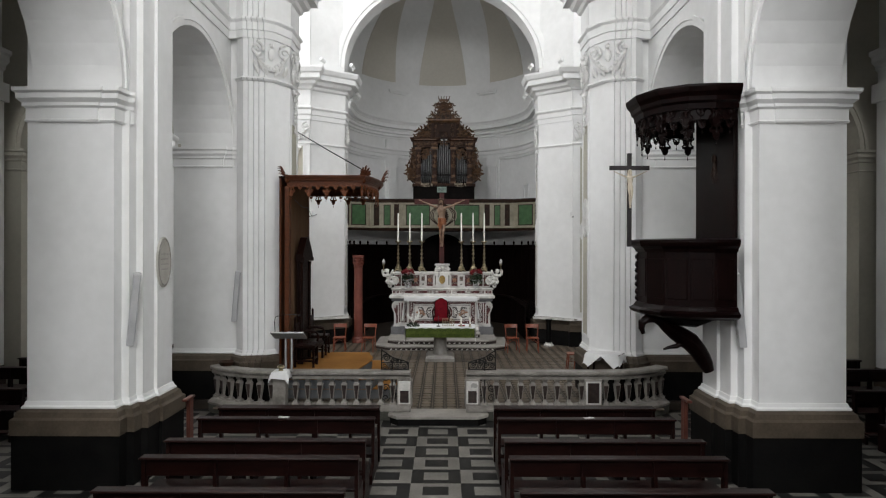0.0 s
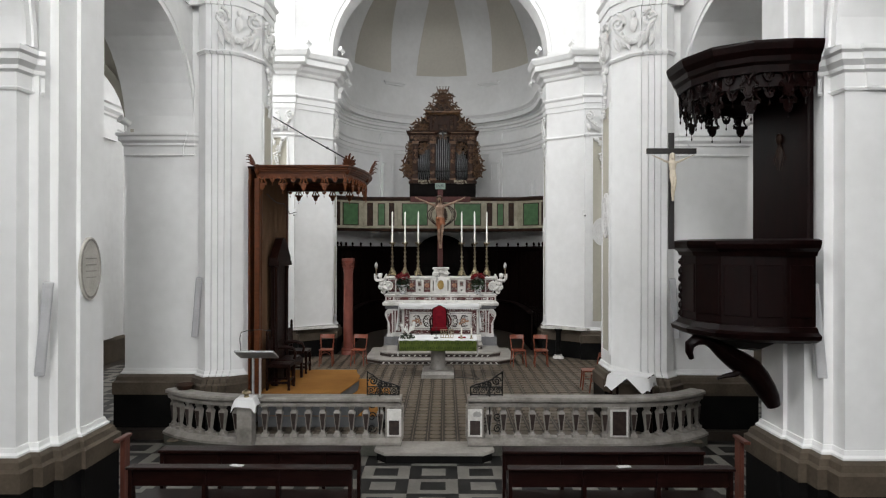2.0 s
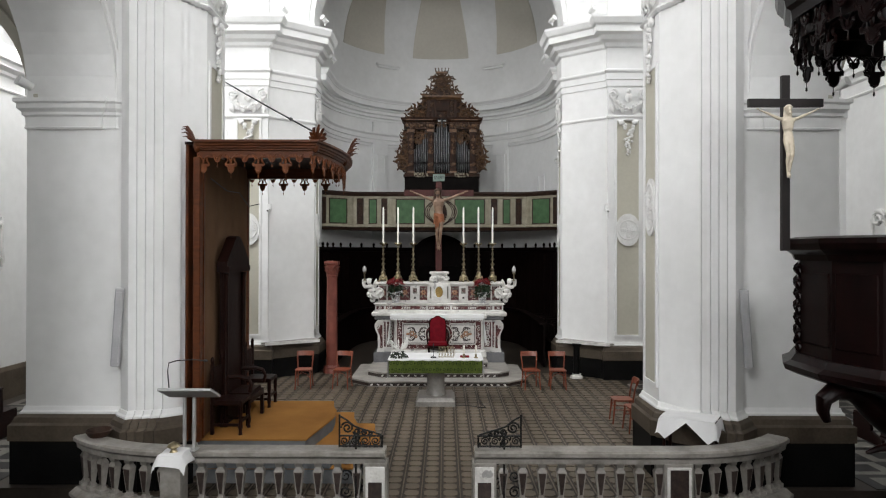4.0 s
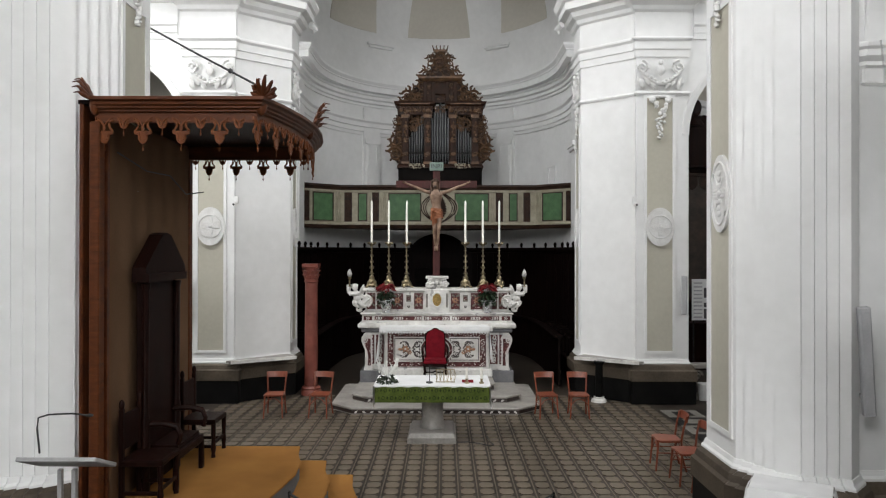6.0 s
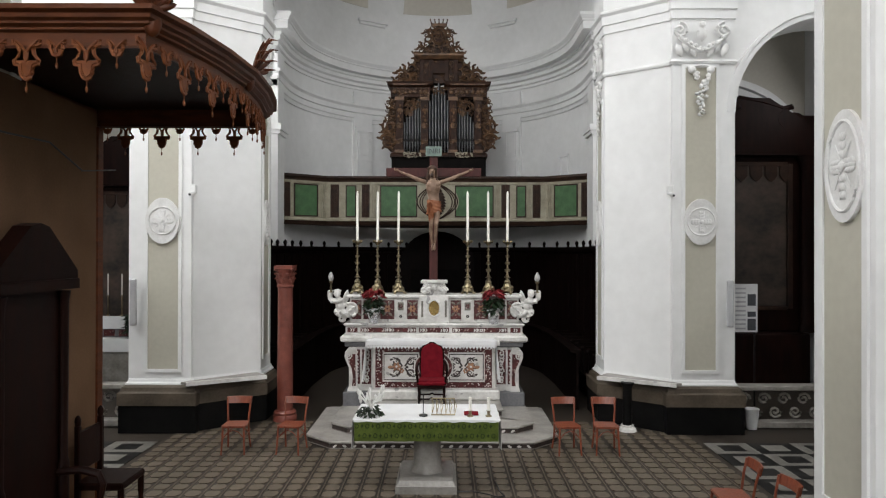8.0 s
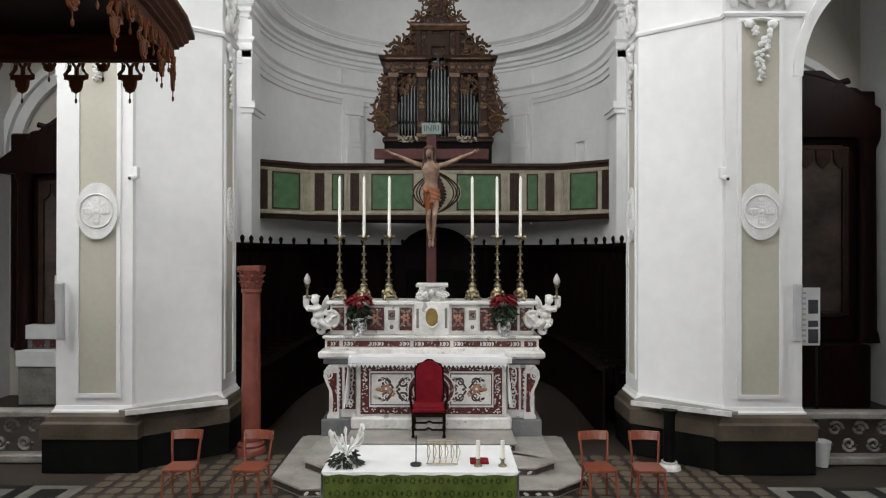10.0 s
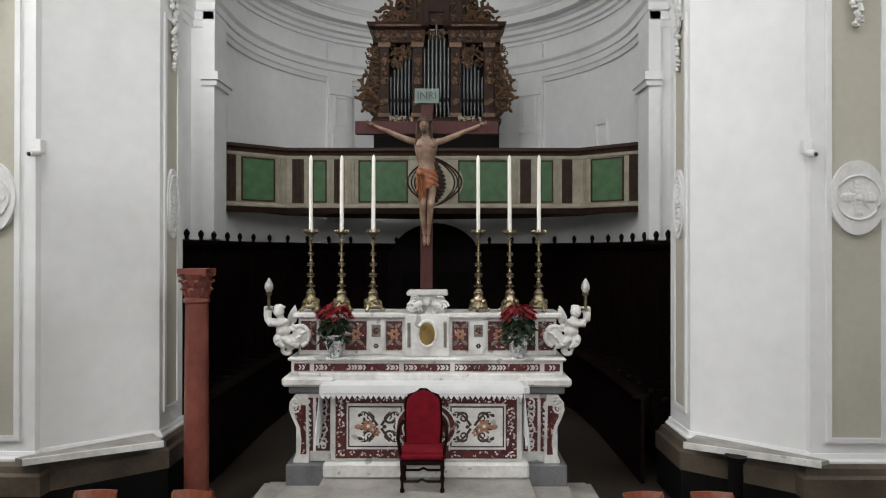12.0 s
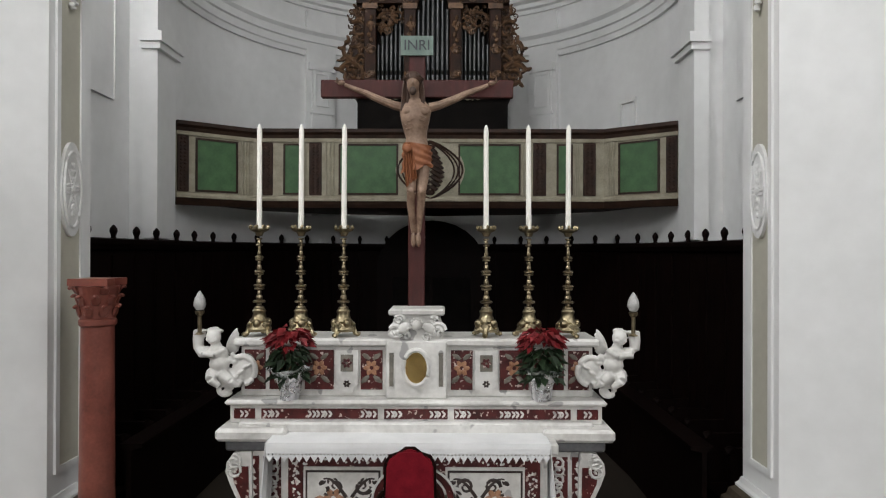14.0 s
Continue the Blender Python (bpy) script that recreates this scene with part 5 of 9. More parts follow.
def carved_figure(bm):
    """A plain carved body with arms outstretched, hung from its wrists; feet at the origin."""
    def limb(pts, r0, r1, seg=10):
        tube(bm, pts, r0, seg, r1)

    def loft(rows, seg=18):
        rings = [[bm.verts.new((cx + rx * math.cos(2 * math.pi * i / seg), cy + ry * math.sin(2 * math.pi * i / seg), z)) for i in range(seg)] for z, cx, cy, rx, ry in rows]
        for p, q in zip(rings, rings[1:]):
            for i in range(seg):
                bm.faces.new((p[i], p[(i + 1) % seg], q[(i + 1) % seg], q[i]))
        bm.faces.new(rings[0][::-1])
        bm.faces.new(rings[-1])
    # trunk: hips, hollow belly, broad rib cage, shoulders
    loft([(0.80, 0.01, 0, 0.115, 0.085), (0.90, 0.01, 0, 0.135, 0.095), (1.00, 0.0, 0, 0.118, 0.085), (1.07, 0.0, 0.005, 0.105, 0.075), (1.14, -0.01, 0, 0.118, 0.085), (1.24, -0.01, -0.01, 0.142, 0.10), (1.33, -0.01, -0.01, 0.158, 0.105), (1.39, -0.01, 0, 0.150, 0.088), (1.43, -0.01, 0, 0.10, 0.065), (1.46, -0.015, -0.02, 0.052, 0.05), (1.53, -0.02, -0.05, 0.048, 0.05)])
    for s in (-1, 1):
        limb([(s * 0.13, 0, 1.375), (s * 0.22, 0, 1.395), (s * 0.34, -0.01, 1.44), (s * 0.42, -0.005, 1.475)], 0.047, 0.036)
        limb([(s * 0.41, -0.005, 1.47), (s * 0.50, 0.0, 1.515), (s * 0.60, 0.01, 1.555), (s * 0.72, 0.02, 1.605)], 0.037, 0.021)
        blob(bm, (s * 0.755, 0.015, 1.625), (0.040, 0.022, 0.026), 2)
        for k in range(4):
            limb([(s * (0.775 + 0.006 * k), 0.01, 1.615 + 0.013 * k), (s * (0.815 - 0.006 * k), -0.025, 1.63 + 0.013 * k)], 0.008, 0.005, 5)
        blob(bm, (s * 0.07, -0.075, 1.325), (0.07, 0.035, 0.05), 2)
        # thigh, knee, shin, foot
        limb([(s * 0.066 + 0.008, -0.01, 0.86), (s * 0.060 + 0.012, -0.06, 0.68), (s * 0.050 + 0.006, -0.10, 0.52)], 0.070, 0.046)
        limb([(s * 0.050 + 0.006, -0.10, 0.52), (s * 0.050 - 0.002, -0.06, 0.40), (s * 0.036, -0.03, 0.26), (s * 0.024, -0.01, 0.12)], 0.048, 0.026)
        blob(bm, (s * 0.050 + 0.006, -0.128, 0.525), (0.032, 0.024, 0.042), 2)
        blob(bm, (s * 0.024, -0.035, 0.05), (0.028, 0.045, 0.075), 2)
        for i in range(4):
            limb([(s * 0.035, -0.108, 1.275 - 0.038 * i), (s * 0.085, -0.092, 1.255 - 0.038 * i), (s * 0.120, -0.04, 1.275 - 0.038 * i)], 0.006, 0.004, 5)
    blob(bm, (-0.02, -0.02, 0.97), (0.075, 0.075, 0.05), 2)
    # bowed head
    tip = Matrix.Rotation(0.55, 4, "X")
    blob(bm, (-0.03, -0.088, 1.585), (0.062, 0.078, 0.105), 3, tip)
    blob(bm, (-0.03, -0.175, 1.585), (0.011, 0.018, 0.026), 1)
    bare = len(bm.faces)
    blob(bm, (-0.028, -0.07, 1.645), (0.084, 0.105, 0.072), 3)
    for i in range(13):
        a = -1.5 + 0.25 * i
        limb([(-0.03 + 0.08 * math.sin(a), -0.04 - 0.01 * math.cos(a), 1.66), (-0.03 + 0.10 * math.sin(a), -0.05 + 0.02 * math.cos(a), 1.54), (-0.035 + 0.112 * math.sin(a), -0.055 + 0.02 * (i % 2), 1.38 - 0.05 * (i < 4) + 0.03 * (i % 2))], 0.022, 0.010, 6)
    blob(bm, (-0.03, -0.155, 1.505), (0.036, 0.03, 0.045), 2)
    for k in range(3):
        ring = [(-0.03 + 0.092 * math.cos(2 * math.pi * i / 20), -0.06 + 0.10 * math.sin(2 * math.pi * i / 20), 1.645 + 0.016 * math.sin(i * 1.9 + k * 2.1)) for i in range(22)]
        tube(bm, ring, 0.010, 5)
    for i in range(14):
        a = 2 * math.pi * i / 14
        limb([(-0.03 + 0.09 * math.cos(a), -0.06 + 0.10 * math.sin(a), 1.645), (-0.03 + 0.125 * math.cos(a), -0.06 + 0.13 * math.sin(a), 1.655 + 0.02 * math.sin(i * 2.7))], 0.005, 0.002, 4)
    return bare


bare = carved_figure(FIG)
fig = tagged(part("statue", FIG, FLESH, None, "", True), "carved and painted wooden figure hung on the altar cross", "statue")
fig.data.materials.append(HAIR)
for f in fig.data.polygons:
    if f.index >= bare:
        f.material_index = 1
fig.matrix_basis = pose(AX - 0.02, 22.98, 3.52)
wrap = thing("loincloth", "orange painted cloth knotted round the carved figure", "cloth", pose(AX - 0.02, 22.98, 3.52))
CLOTHPAINT = mat("orange_painted_cloth", (0.17, 0.050, 0.017), (0.31, 0.115, 0.045), 0.55, scale=8, fine=50)
bm = bmesh.new()
rings = []
for j in range(17):
    z = 1.0 - 0.25 * j / 16
    rings.append([])
    for i in range(48):
        a = 2 * math.pi * i / 48
        x = math.cos(a)
        r = 1 + 0.055 * math.sin(z * 85 + x * 5.5) + 0.02 * math.sin(z * 40 - x * 9)
        rings[-1].append(bm.verts.new(((0.142 + 0.012 * j / 16) * r * x + 0.008, (0.112 + 0.012 * j / 16) * r * math.sin(a) - 0.012, z - 0.05 * x * (0.4 - j / 16) + 0.018 * math.sin(a * 5) * (j > 14))))
for p, q in zip(rings, rings[1:]):
    for i in range(48):
        bm.faces.new((p[i], p[(i + 1) % 48], q[(i + 1) % 48], q[i]))
part("folds", bm, CLOTHPAINT, wrap, "", True)
bm = bmesh.new()
rings = []
for j in range(12):
    z = 0.94 - 0.33 * j / 11
    w = 0.030 + 0.026 * math.sin(math.pi * min(1, j / 9) * 0.62)
    cx = -0.075 + 0.035 * j / 11
    front = [(cx - w + 2 * w * i / 14, -0.135 + 0.018 * math.sin(i * 1.7), z + 0.09 * (i / 14 - 0.5) * (j / 11)) for i in range(15)]
    rings.append([bm.verts.new(p) for p in front] + [bm.verts.new((x, y + 0.03, q)) for x, y, q in front[::-1]])
for p, q in zip(rings, rings[1:]):
    for i in range(30):
        bm.faces.new((p[i], p[(i + 1) % 30], q[(i + 1) % 30], q[i]))
bm.faces.new(rings[-1][::-1])
blob(bm, (-0.085, -0.14, 0.945), (0.05, 0.035, 0.045), 2)
part("knotted_end", bm, CLOTHPAINT, wrap, "", True)

# poinsettias in silver foil
plant = thing("poinsettia", "red poinsettia in a pot wrapped in silver foil", "plant", pose(0, 0, 0), "poinsettias on the altar")
bm = bmesh.new()
rnd = random.Random(5)
seg = 18
rings = []
for r, z in ((0.0, 0.0), (0.085, 0.0), (0.095, 0.08), (0.11, 0.18), (0.17, 0.27), (0.23, 0.31)):
    rings.append([bm.verts.new((r * (1 + rnd.uniform(-0.18, 0.18)) * math.cos(2 * math.pi * i / seg), r * (1 + rnd.uniform(-0.18, 0.18)) * math.sin(2 * math.pi * i / seg), z + (rnd.uniform(-0.04, 0.04) if z > 0.1 else 0))) for i in range(seg)])
for a, b in zip(rings, rings[1:]):
    for i in range(seg):
        bm.faces.new((a[i], a[(i + 1) % seg], b[(i + 1) % seg], b[i]))
part("foil_wrap", bm, FOIL, plant, "crumpled silver foil")


def leaves(n, spread, z0, z1, size, seed, up):
    bm = bmesh.new()
    rnd = random.Random(seed)
    for i in range(n):
        a, q = rnd.uniform(0, 2 * math.pi), math.sqrt(rnd.random())
        m = Matrix.Translation((spread * q * math.cos(a), spread * q * math.sin(a), z0 + (z1 - z0) * rnd.random() - 0.08 * q * q)) @ Matrix.Rotation(a, 4, "Z") @ Matrix.Rotation(rnd.uniform(-0.2, 0.9) * up, 4, "Y") @ Matrix.Rotation(rnd.uniform(-0.5, 0.5), 4, "X")
        k = size * rnd.uniform(0.7, 1.25)
        vs = [bm.verts.new(m @ Vector(p)) for p in ((0, 0, 0), (k * 0.45, -k * 0.27, 0.012), (k, 0, -0.02), (k * 0.45, k * 0.27, 0.012), (k * 0.45, 0, -0.012))]
        for f in ((0, 1, 4), (1, 2, 4), (2, 3, 4), (3, 0, 4)):
            bm.faces.new([vs[t] for t in f])
    return bm


part("foliage", leaves(170, 0.14, 0.26, 0.54, 0.12, 1, 1.0), LEAF, plant, "dark green leaves")
part("red_bloom", leaves(140, 0.16, 0.58, 0.69, 0.12, 2, 0.6), BRACT, plant, "bright red bracts")
plant.matrix_basis = pose(AX - 1.20, 22.60 + 0.04, 2.05)
copy_thing(plant, pose(AX + 1.19, 22.64, 2.05, 0, 0, 130))

# steps up to the altar
def chamfered(w, front, back, c):
    return [(-w, back), (-w, front + c * 0.9), (-w + c, front), (w - c, front), (w, front + c * 0.9), (w, back)]


for name, w, front, z0, z1, c in (("lower", 2.16, 20.55, SANCT, 0.315, 0.46), ("middle", 1.78, 20.98, 0.315, 0.455, 0.30), ("upper", 1.26, 21.62, 0.455, 0.60, 0.001)):
    step = thing("altar_step", "veined white marble altar step with an inlaid riser", "step", pose(AX, 0, 0), "steps up to the altar")
    plan = chamfered(w, front, 22.9, c) if c > 0.01 else [(-w, 22.9), (-w, front), (w, front), (w, 22.9)]
    bm = bmesh.new()
    prism(bm, plan, z0, z1 - 0.04)
    part("riser", bm, GREYMARBLE, step)
    bm = bmesh.new()
    sweep(bm, plan, [(-0.6, z1 - 0.04), (0.02, z1 - 0.04), (0.03, z1 - 0.02), (0.02, z1), (-0.6, z1)])
    prism(bm, [(x * 0.98, y + 0.05) for x, y in plan], z1 - 0.03, z1 - 0.001)
    part("tread", bm, STEPTOP, step)
    bm = bmesh.new()
    sweep(bm, plan[1:-1] if c > 0.01 else plan[1:3], [(-0.01, z0 + 0.02), (0.004, z0 + 0.02), (0.004, z1 - 0.05), (-0.01, z1 - 0.05)])
    part("riser_inlay", bm, DARKINLAY, step, "dark marble inlay strip")
    bm = bmesh.new()
    rnd = random.Random(w)
    k = int(2 * (w - c) / 0.16)
    for i in range(k):
        x = -(w - c) + 2 * (w - c) * (i + 0.5) / k
        blob(bm, (x, front - 0.005, (z0 + z1) / 2 - 0.02), (0.045, 0.004, 0.022), 1, Matrix.Rotation(rnd.uniform(-0.7, 0.7), 4, "Y"))
    tagged(part("riser_leaf", bm, MARBLE, step), kind="stuff")

# red velvet chair before the altar
chair = thing("velvet_armchair", "dark carved armchair with crimson velvet seat and back", "chair", pose(AX - 0.03, 22.05, 0.602) @ Matrix.Diagonal((0.84, 0.9, 0.89, 1)))
bm = bmesh.new()
out = [(-0.27, 0.50), (0.27, 0.50), (0.28, 0.80), (0.27, 1.12), (0.22, 1.20), (0.12, 1.23), (0.05, 1.28), (-0.05, 1.28), (-0.12, 1.23), (-0.22, 1.20), (-0.27, 1.12), (-0.28, 0.80)]
slab(bm, out, 0.14, 0.22)
part("back_frame", bm, DARKWOOD, chair)
bm = bmesh.new()
slab(bm, [(x * 0.90, 0.5 + (z - 0.5) * 0.955 + 0.015) for x, z in out], 0.09, 0.15)
bevel(bm, 0.02, 2)
part("back_cushion", bm, VELVET, chair, "crimson velvet back", True)
part("seat_frame", bbox(-0.31, 0.31, -0.30, 0.22, 0.36, 0.43, 0.012), DARKWOOD, chair)
part("seat_cushion", bbox(-0.32, 0.32, -0.32, 0.18, 0.42, 0.53, 0.04, 3), VELVET, chair, "crimson velvet seat", True)
for sx in (-1, 1):
    for y in (-0.26, 0.18):
        bm = bmesh.new()
        lathe(bm, [(0.0, 0), (0.03, 0.0), (0.034, 0.03), (0.02, 0.06), (0.022, 0.12), (0.034, 0.18), (0.02, 0.24), (0.03, 0.30), (0.03, 0.40), (0.0, 0.40)], 10, pose(sx * 0.28, y, 0))
        part("leg", bm, DARKWOOD, chair, "", True)
    bm = bmesh.new()
    tube(bm, [(sx * 0.29, 0.16, 0.82), (sx * 0.33, 0.0, 0.80), (sx * 0.34, -0.16, 0.78), (sx * 0.34, -0.26, 0.72), (sx * 0.32, -0.27, 0.60), (sx * 0.30, -0.25, 0.44)], 0.026, 8)
    part("arm", bm, DARKWOOD, chair, "", True)
for y in (-0.26, 0.18):
    bm = bmesh.new()
    tube(bm, [(-0.28, y, 0.14), (-0.06, y, 0.14), (0, y, 0.17), (0.06, y, 0.14), (0.28, y, 0.14)], 0.018, 8)
    part("stretcher", bm, DARKWOOD, chair)

# red marble column beside the altar
col = thing("marble_column", "freestanding red marble column with a carved capital", "column", pose(-2.88, 22.42, SANCT))
bm = bmesh.new()
lathe(bm, [(0.0, 0.0), (0.23, 0.0), (0.23, 0.09), (0.21, 0.12), (0.22, 0.16), (0.18, 0.20), (0.0, 0.20)], 24)
part("base", bm, PORPHYRY, col, "", True)
bm = bmesh.new()
lathe(bm, [(0.0, 0.20), (0.15, 0.20), (0.152, 1.0), (0.14, 2.58), (0.16, 2.60), (0.16, 2.64), (0.14, 2.66), (0.0, 2.66)], 28)
part("shaft", bm, PORPHYRY, col, "", True)
bm = bmesh.new()
lathe(bm, [(0.0, 2.66), (0.15, 2.66), (0.155, 2.76), (0.168, 2.88), (0.190, 2.95), (0.0, 2.97)], 24)
for count, z, r, lean in ((8, 2.72, 0.160, 0.25), (8, 2.82, 0.166, 0.40), (4, 2.91, 0.185, 0.7)):
    for i in range(count):
        a = 2 * math.pi * (i + (0.5 if z > 2.8 else 0.0)) / count
        at = Matrix.Translation((r * math.cos(a), r * math.sin(a), z)) @ Matrix.Rotation(a, 4, "Z") @ Matrix.Rotation(lean, 4, "Y")
        blob(bm, (0, 0, 0), (0.018, 0.050, 0.065), 1, at)
        blob(bm, (0, 0, 0), (0.030, 0.026, 0.020), 1, at @ Matrix.Translation((0.012, 0, 0.05)))
prism(bm, [(-0.18, -0.18), (0.0, -0.155), (0.18, -0.18), (0.155, 0.0), (0.18, 0.18), (0.0, 0.155), (-0.18, 0.18), (-0.155, 0.0)], 2.955, 3.02)
part("capital", bm, PORPHYRY, col, "carved red marble capital")

# ---- choir: stalls, gallery, organ ----
stall = thing("choir_stalls", "dark wooden choir stalls along the curved apse wall", "choir stalls")
srun = [(-x, y) for x, y in [(4.1, 23.3), (4.1, 26.0)] + [((APSE_R - 0.08) * math.cos(math.pi * i / 40), APSE_Y + (APSE_R - 0.08) * math.sin(math.pi * i / 40)) for i in range(1, 40)] + [(-4.1, 26.0), (-4.1, 23.3)]]
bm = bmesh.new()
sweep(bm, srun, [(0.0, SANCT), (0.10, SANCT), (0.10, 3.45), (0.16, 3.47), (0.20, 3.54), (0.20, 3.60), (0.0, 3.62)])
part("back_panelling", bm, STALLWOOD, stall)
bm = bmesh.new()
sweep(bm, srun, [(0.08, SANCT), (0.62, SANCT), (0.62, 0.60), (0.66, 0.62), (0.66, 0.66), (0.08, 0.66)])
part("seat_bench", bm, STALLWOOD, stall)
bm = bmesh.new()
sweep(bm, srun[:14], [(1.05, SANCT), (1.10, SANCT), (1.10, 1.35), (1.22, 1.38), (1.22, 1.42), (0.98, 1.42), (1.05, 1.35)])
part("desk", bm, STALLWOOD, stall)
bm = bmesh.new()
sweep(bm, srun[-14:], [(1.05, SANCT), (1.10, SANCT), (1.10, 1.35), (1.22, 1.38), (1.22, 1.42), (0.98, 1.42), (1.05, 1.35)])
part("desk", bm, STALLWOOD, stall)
# arm dividers, panel ribs and finials at equal steps along the back
steps, acc = [], 0.3
for a, b in zip(srun, srun[1:]):
    a, b = Vector(a), Vector(b)
    d = (b - a).length
    while acc < d:
        q = a + (b - a) * (acc / d)
        t = (b - a).normalized()
        steps.append((q.x, q.y, math.atan2(t.y, t.x)))
        acc += 0.62
    acc -= d
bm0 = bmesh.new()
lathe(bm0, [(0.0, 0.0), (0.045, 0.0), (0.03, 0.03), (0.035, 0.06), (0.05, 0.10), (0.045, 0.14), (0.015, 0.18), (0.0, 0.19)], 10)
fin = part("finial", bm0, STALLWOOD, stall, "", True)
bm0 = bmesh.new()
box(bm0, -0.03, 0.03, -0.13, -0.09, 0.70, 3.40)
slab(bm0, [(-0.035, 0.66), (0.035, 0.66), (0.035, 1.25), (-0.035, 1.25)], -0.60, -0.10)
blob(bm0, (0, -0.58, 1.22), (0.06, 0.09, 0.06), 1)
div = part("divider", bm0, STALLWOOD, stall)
for i, (x, y, a) in enumerate(steps):
    mf = Matrix.Translation((x, y, 3.60)) @ Matrix.Rotation(a, 4, "Z") @ Matrix.Translation((0, -0.12, 0))
    md = Matrix.Translation((x, y, 0.0)) @ Matrix.Rotation(a, 4, "Z")
    if i == 0:
        fin.matrix_basis, div.matrix_basis = mf, md
    else:
        piece("finial", fin.data, stall, mf)
        piece("divider", div.data, stall, md)
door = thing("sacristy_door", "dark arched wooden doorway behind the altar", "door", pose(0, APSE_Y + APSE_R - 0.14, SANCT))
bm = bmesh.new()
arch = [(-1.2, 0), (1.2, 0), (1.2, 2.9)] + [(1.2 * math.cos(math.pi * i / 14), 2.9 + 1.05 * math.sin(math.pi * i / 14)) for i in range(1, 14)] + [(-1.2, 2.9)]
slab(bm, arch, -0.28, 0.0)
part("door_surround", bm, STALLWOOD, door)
for s in (-1, 1):
    x0, x1 = sorted((s * 0.03, s * 0.85))
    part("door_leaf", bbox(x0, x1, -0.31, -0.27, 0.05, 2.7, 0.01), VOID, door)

gal = thing("choir_gallery", "wooden organ gallery with green and cream painted panels", "gallery", pose(0, 0, 0))
GRUN = [(-4.06, 26.95), (-3.04, 27.72), (3.04, 27.72), (4.06, 26.95)]
bm = bmesh.new()
prism(bm, GRUN + [(3.4, 29.2), (2.2, 30.4), (0, 30.98), (-2.2, 30.4), (-3.4, 29.2)], 4.24, 4.34)
part("deck", bm, GALBROWN, gal)
bm = bmesh.new()
sweep(bm, GRUN, [(-0.08, 4.30), (0.0, 4.30), (0.0, 5.42), (-0.08, 5.42)])
part("parapet", bm, GALCREAM, gal, "cream painted parapet")
bm = bmesh.new()
sweep(bm, GRUN, [(-0.12, 5.40), (0.03, 5.40), (0.05, 5.46), (0.09, 5.50), (0.09, 5.56), (-0.12, 5.57)])
part("handrail", bm, GALBROWN, gal, "dark brown moulded handrail")
bm = bmesh.new()
sweep(bm, GRUN, [(-0.08, 4.20), (0.02, 4.20), (0.05, 4.26), (0.07, 4.31), (-0.08, 4.31)])
part("lower_moulding", bm, GALBROWN, gal)
bm = bmesh.new()
sweep(bm, GRUN, [(-0.02, 4.32), (0.05, 4.32), (0.05, 4.36), (0.02, 4.40), (-0.02, 4.40)])
sweep(bm, GRUN, [(-0.02, 5.34), (0.03, 5.34), (0.04, 5.40), (-0.02, 5.40)])
part("cream_moulding", bm, GALCREAM, gal)


def gal_at(run, u):
    """Pose on the gallery's front: run 0 to 2, u metres from that run's start, x along it, y outwards reversed."""
    a, b = Vector(GRUN[run]), Vector(GRUN[run + 1])
    t = (b - a).normalized()
    q = a + t * u
    return Matrix.Translation((q.x, q.y, 0)) @ Matrix.Rotation(math.atan2(t.y, t.x), 4, "Z")


def gal_panel(run, u0, u1, kind):
    m = gal_at(run, (u0 + u1) / 2)
    w = (u1 - u0) / 2
    if kind == "green":
        bm = bmesh.new()
        box(bm, -w, w, -0.012, 0.01, 4.46, 5.28)
        p = part("green_panel", bm, GALGREEN, gal, "green painted panel")
        p.matrix_basis = m
        bm = bmesh.new()
        for a in ((-w - 0.03, -w, 4.43, 5.31), (w, w + 0.03, 4.43, 5.31), (-w, w, 4.43, 4.46), (-w, w, 5.28, 5.31)):
            box(bm, a[0], a[1], -0.028, 0.01, a[2], a[3])
        part("panel_moulding", bm, GALBROWN, p)
    elif kind == "brown":
        p = part("carved_pilaster", bbox(-w, w, -0.03, 0.01, 4.42, 5.33, 0.008), GALBROWN, gal, "dark carved pilaster")
        p.matrix_basis = m
        bm = bmesh.new()
        for i in range(15):
            for q in (-1, 1):
                blob(bm, (q * w * 0.36, -0.030, 4.47 + 0.058 * i), (w * 0.34, 0.014, 0.020), 1, Matrix.Rotation(q * (0.7 if i % 2 else -0.7), 4, "Y"))
        tagged(part("carving", bm, ORGANWOOD, p), kind="stuff")
    else:
        bm = bmesh.new()
        k = 3
        for i in range(k):
            x = -w + (2 * w) * (i + 0.5) / k
            tube(bm, [(x, -0.012, 4.42), (x, -0.012, 5.33)], w / k * 0.6, 6)
        p = part("fluted_pilaster", bm, GALCREAM, gal)
        p.matrix_basis = m


def gx(px):
    return (px - 788) * 12.95 / 1150 + 0.26 + 3.04


for a, b, k in ((505, 526, "brown"), (545, 566, "green"), (573, 578, "flute"), (582, 601, "brown"), (605, 622, "flute"), (630, 716, "green"), (814, 904, "green"), (908, 922, "flute"), (926, 946, "brown"), (965, 984, "green"), (990, 999, "flute"), (1003, 1022, "brown")):
    gal_panel(1, gx(a), gx(b), k)
L = 1.278
for a, b, k in ((0.02, 0.20, "brown"), (0.34, 0.98, "green"), (1.06, 1.22, "flute")):
    gal_panel(0, a, b, k)
    gal_panel(2, L - b, L - a, k)
bm = bmesh.new()
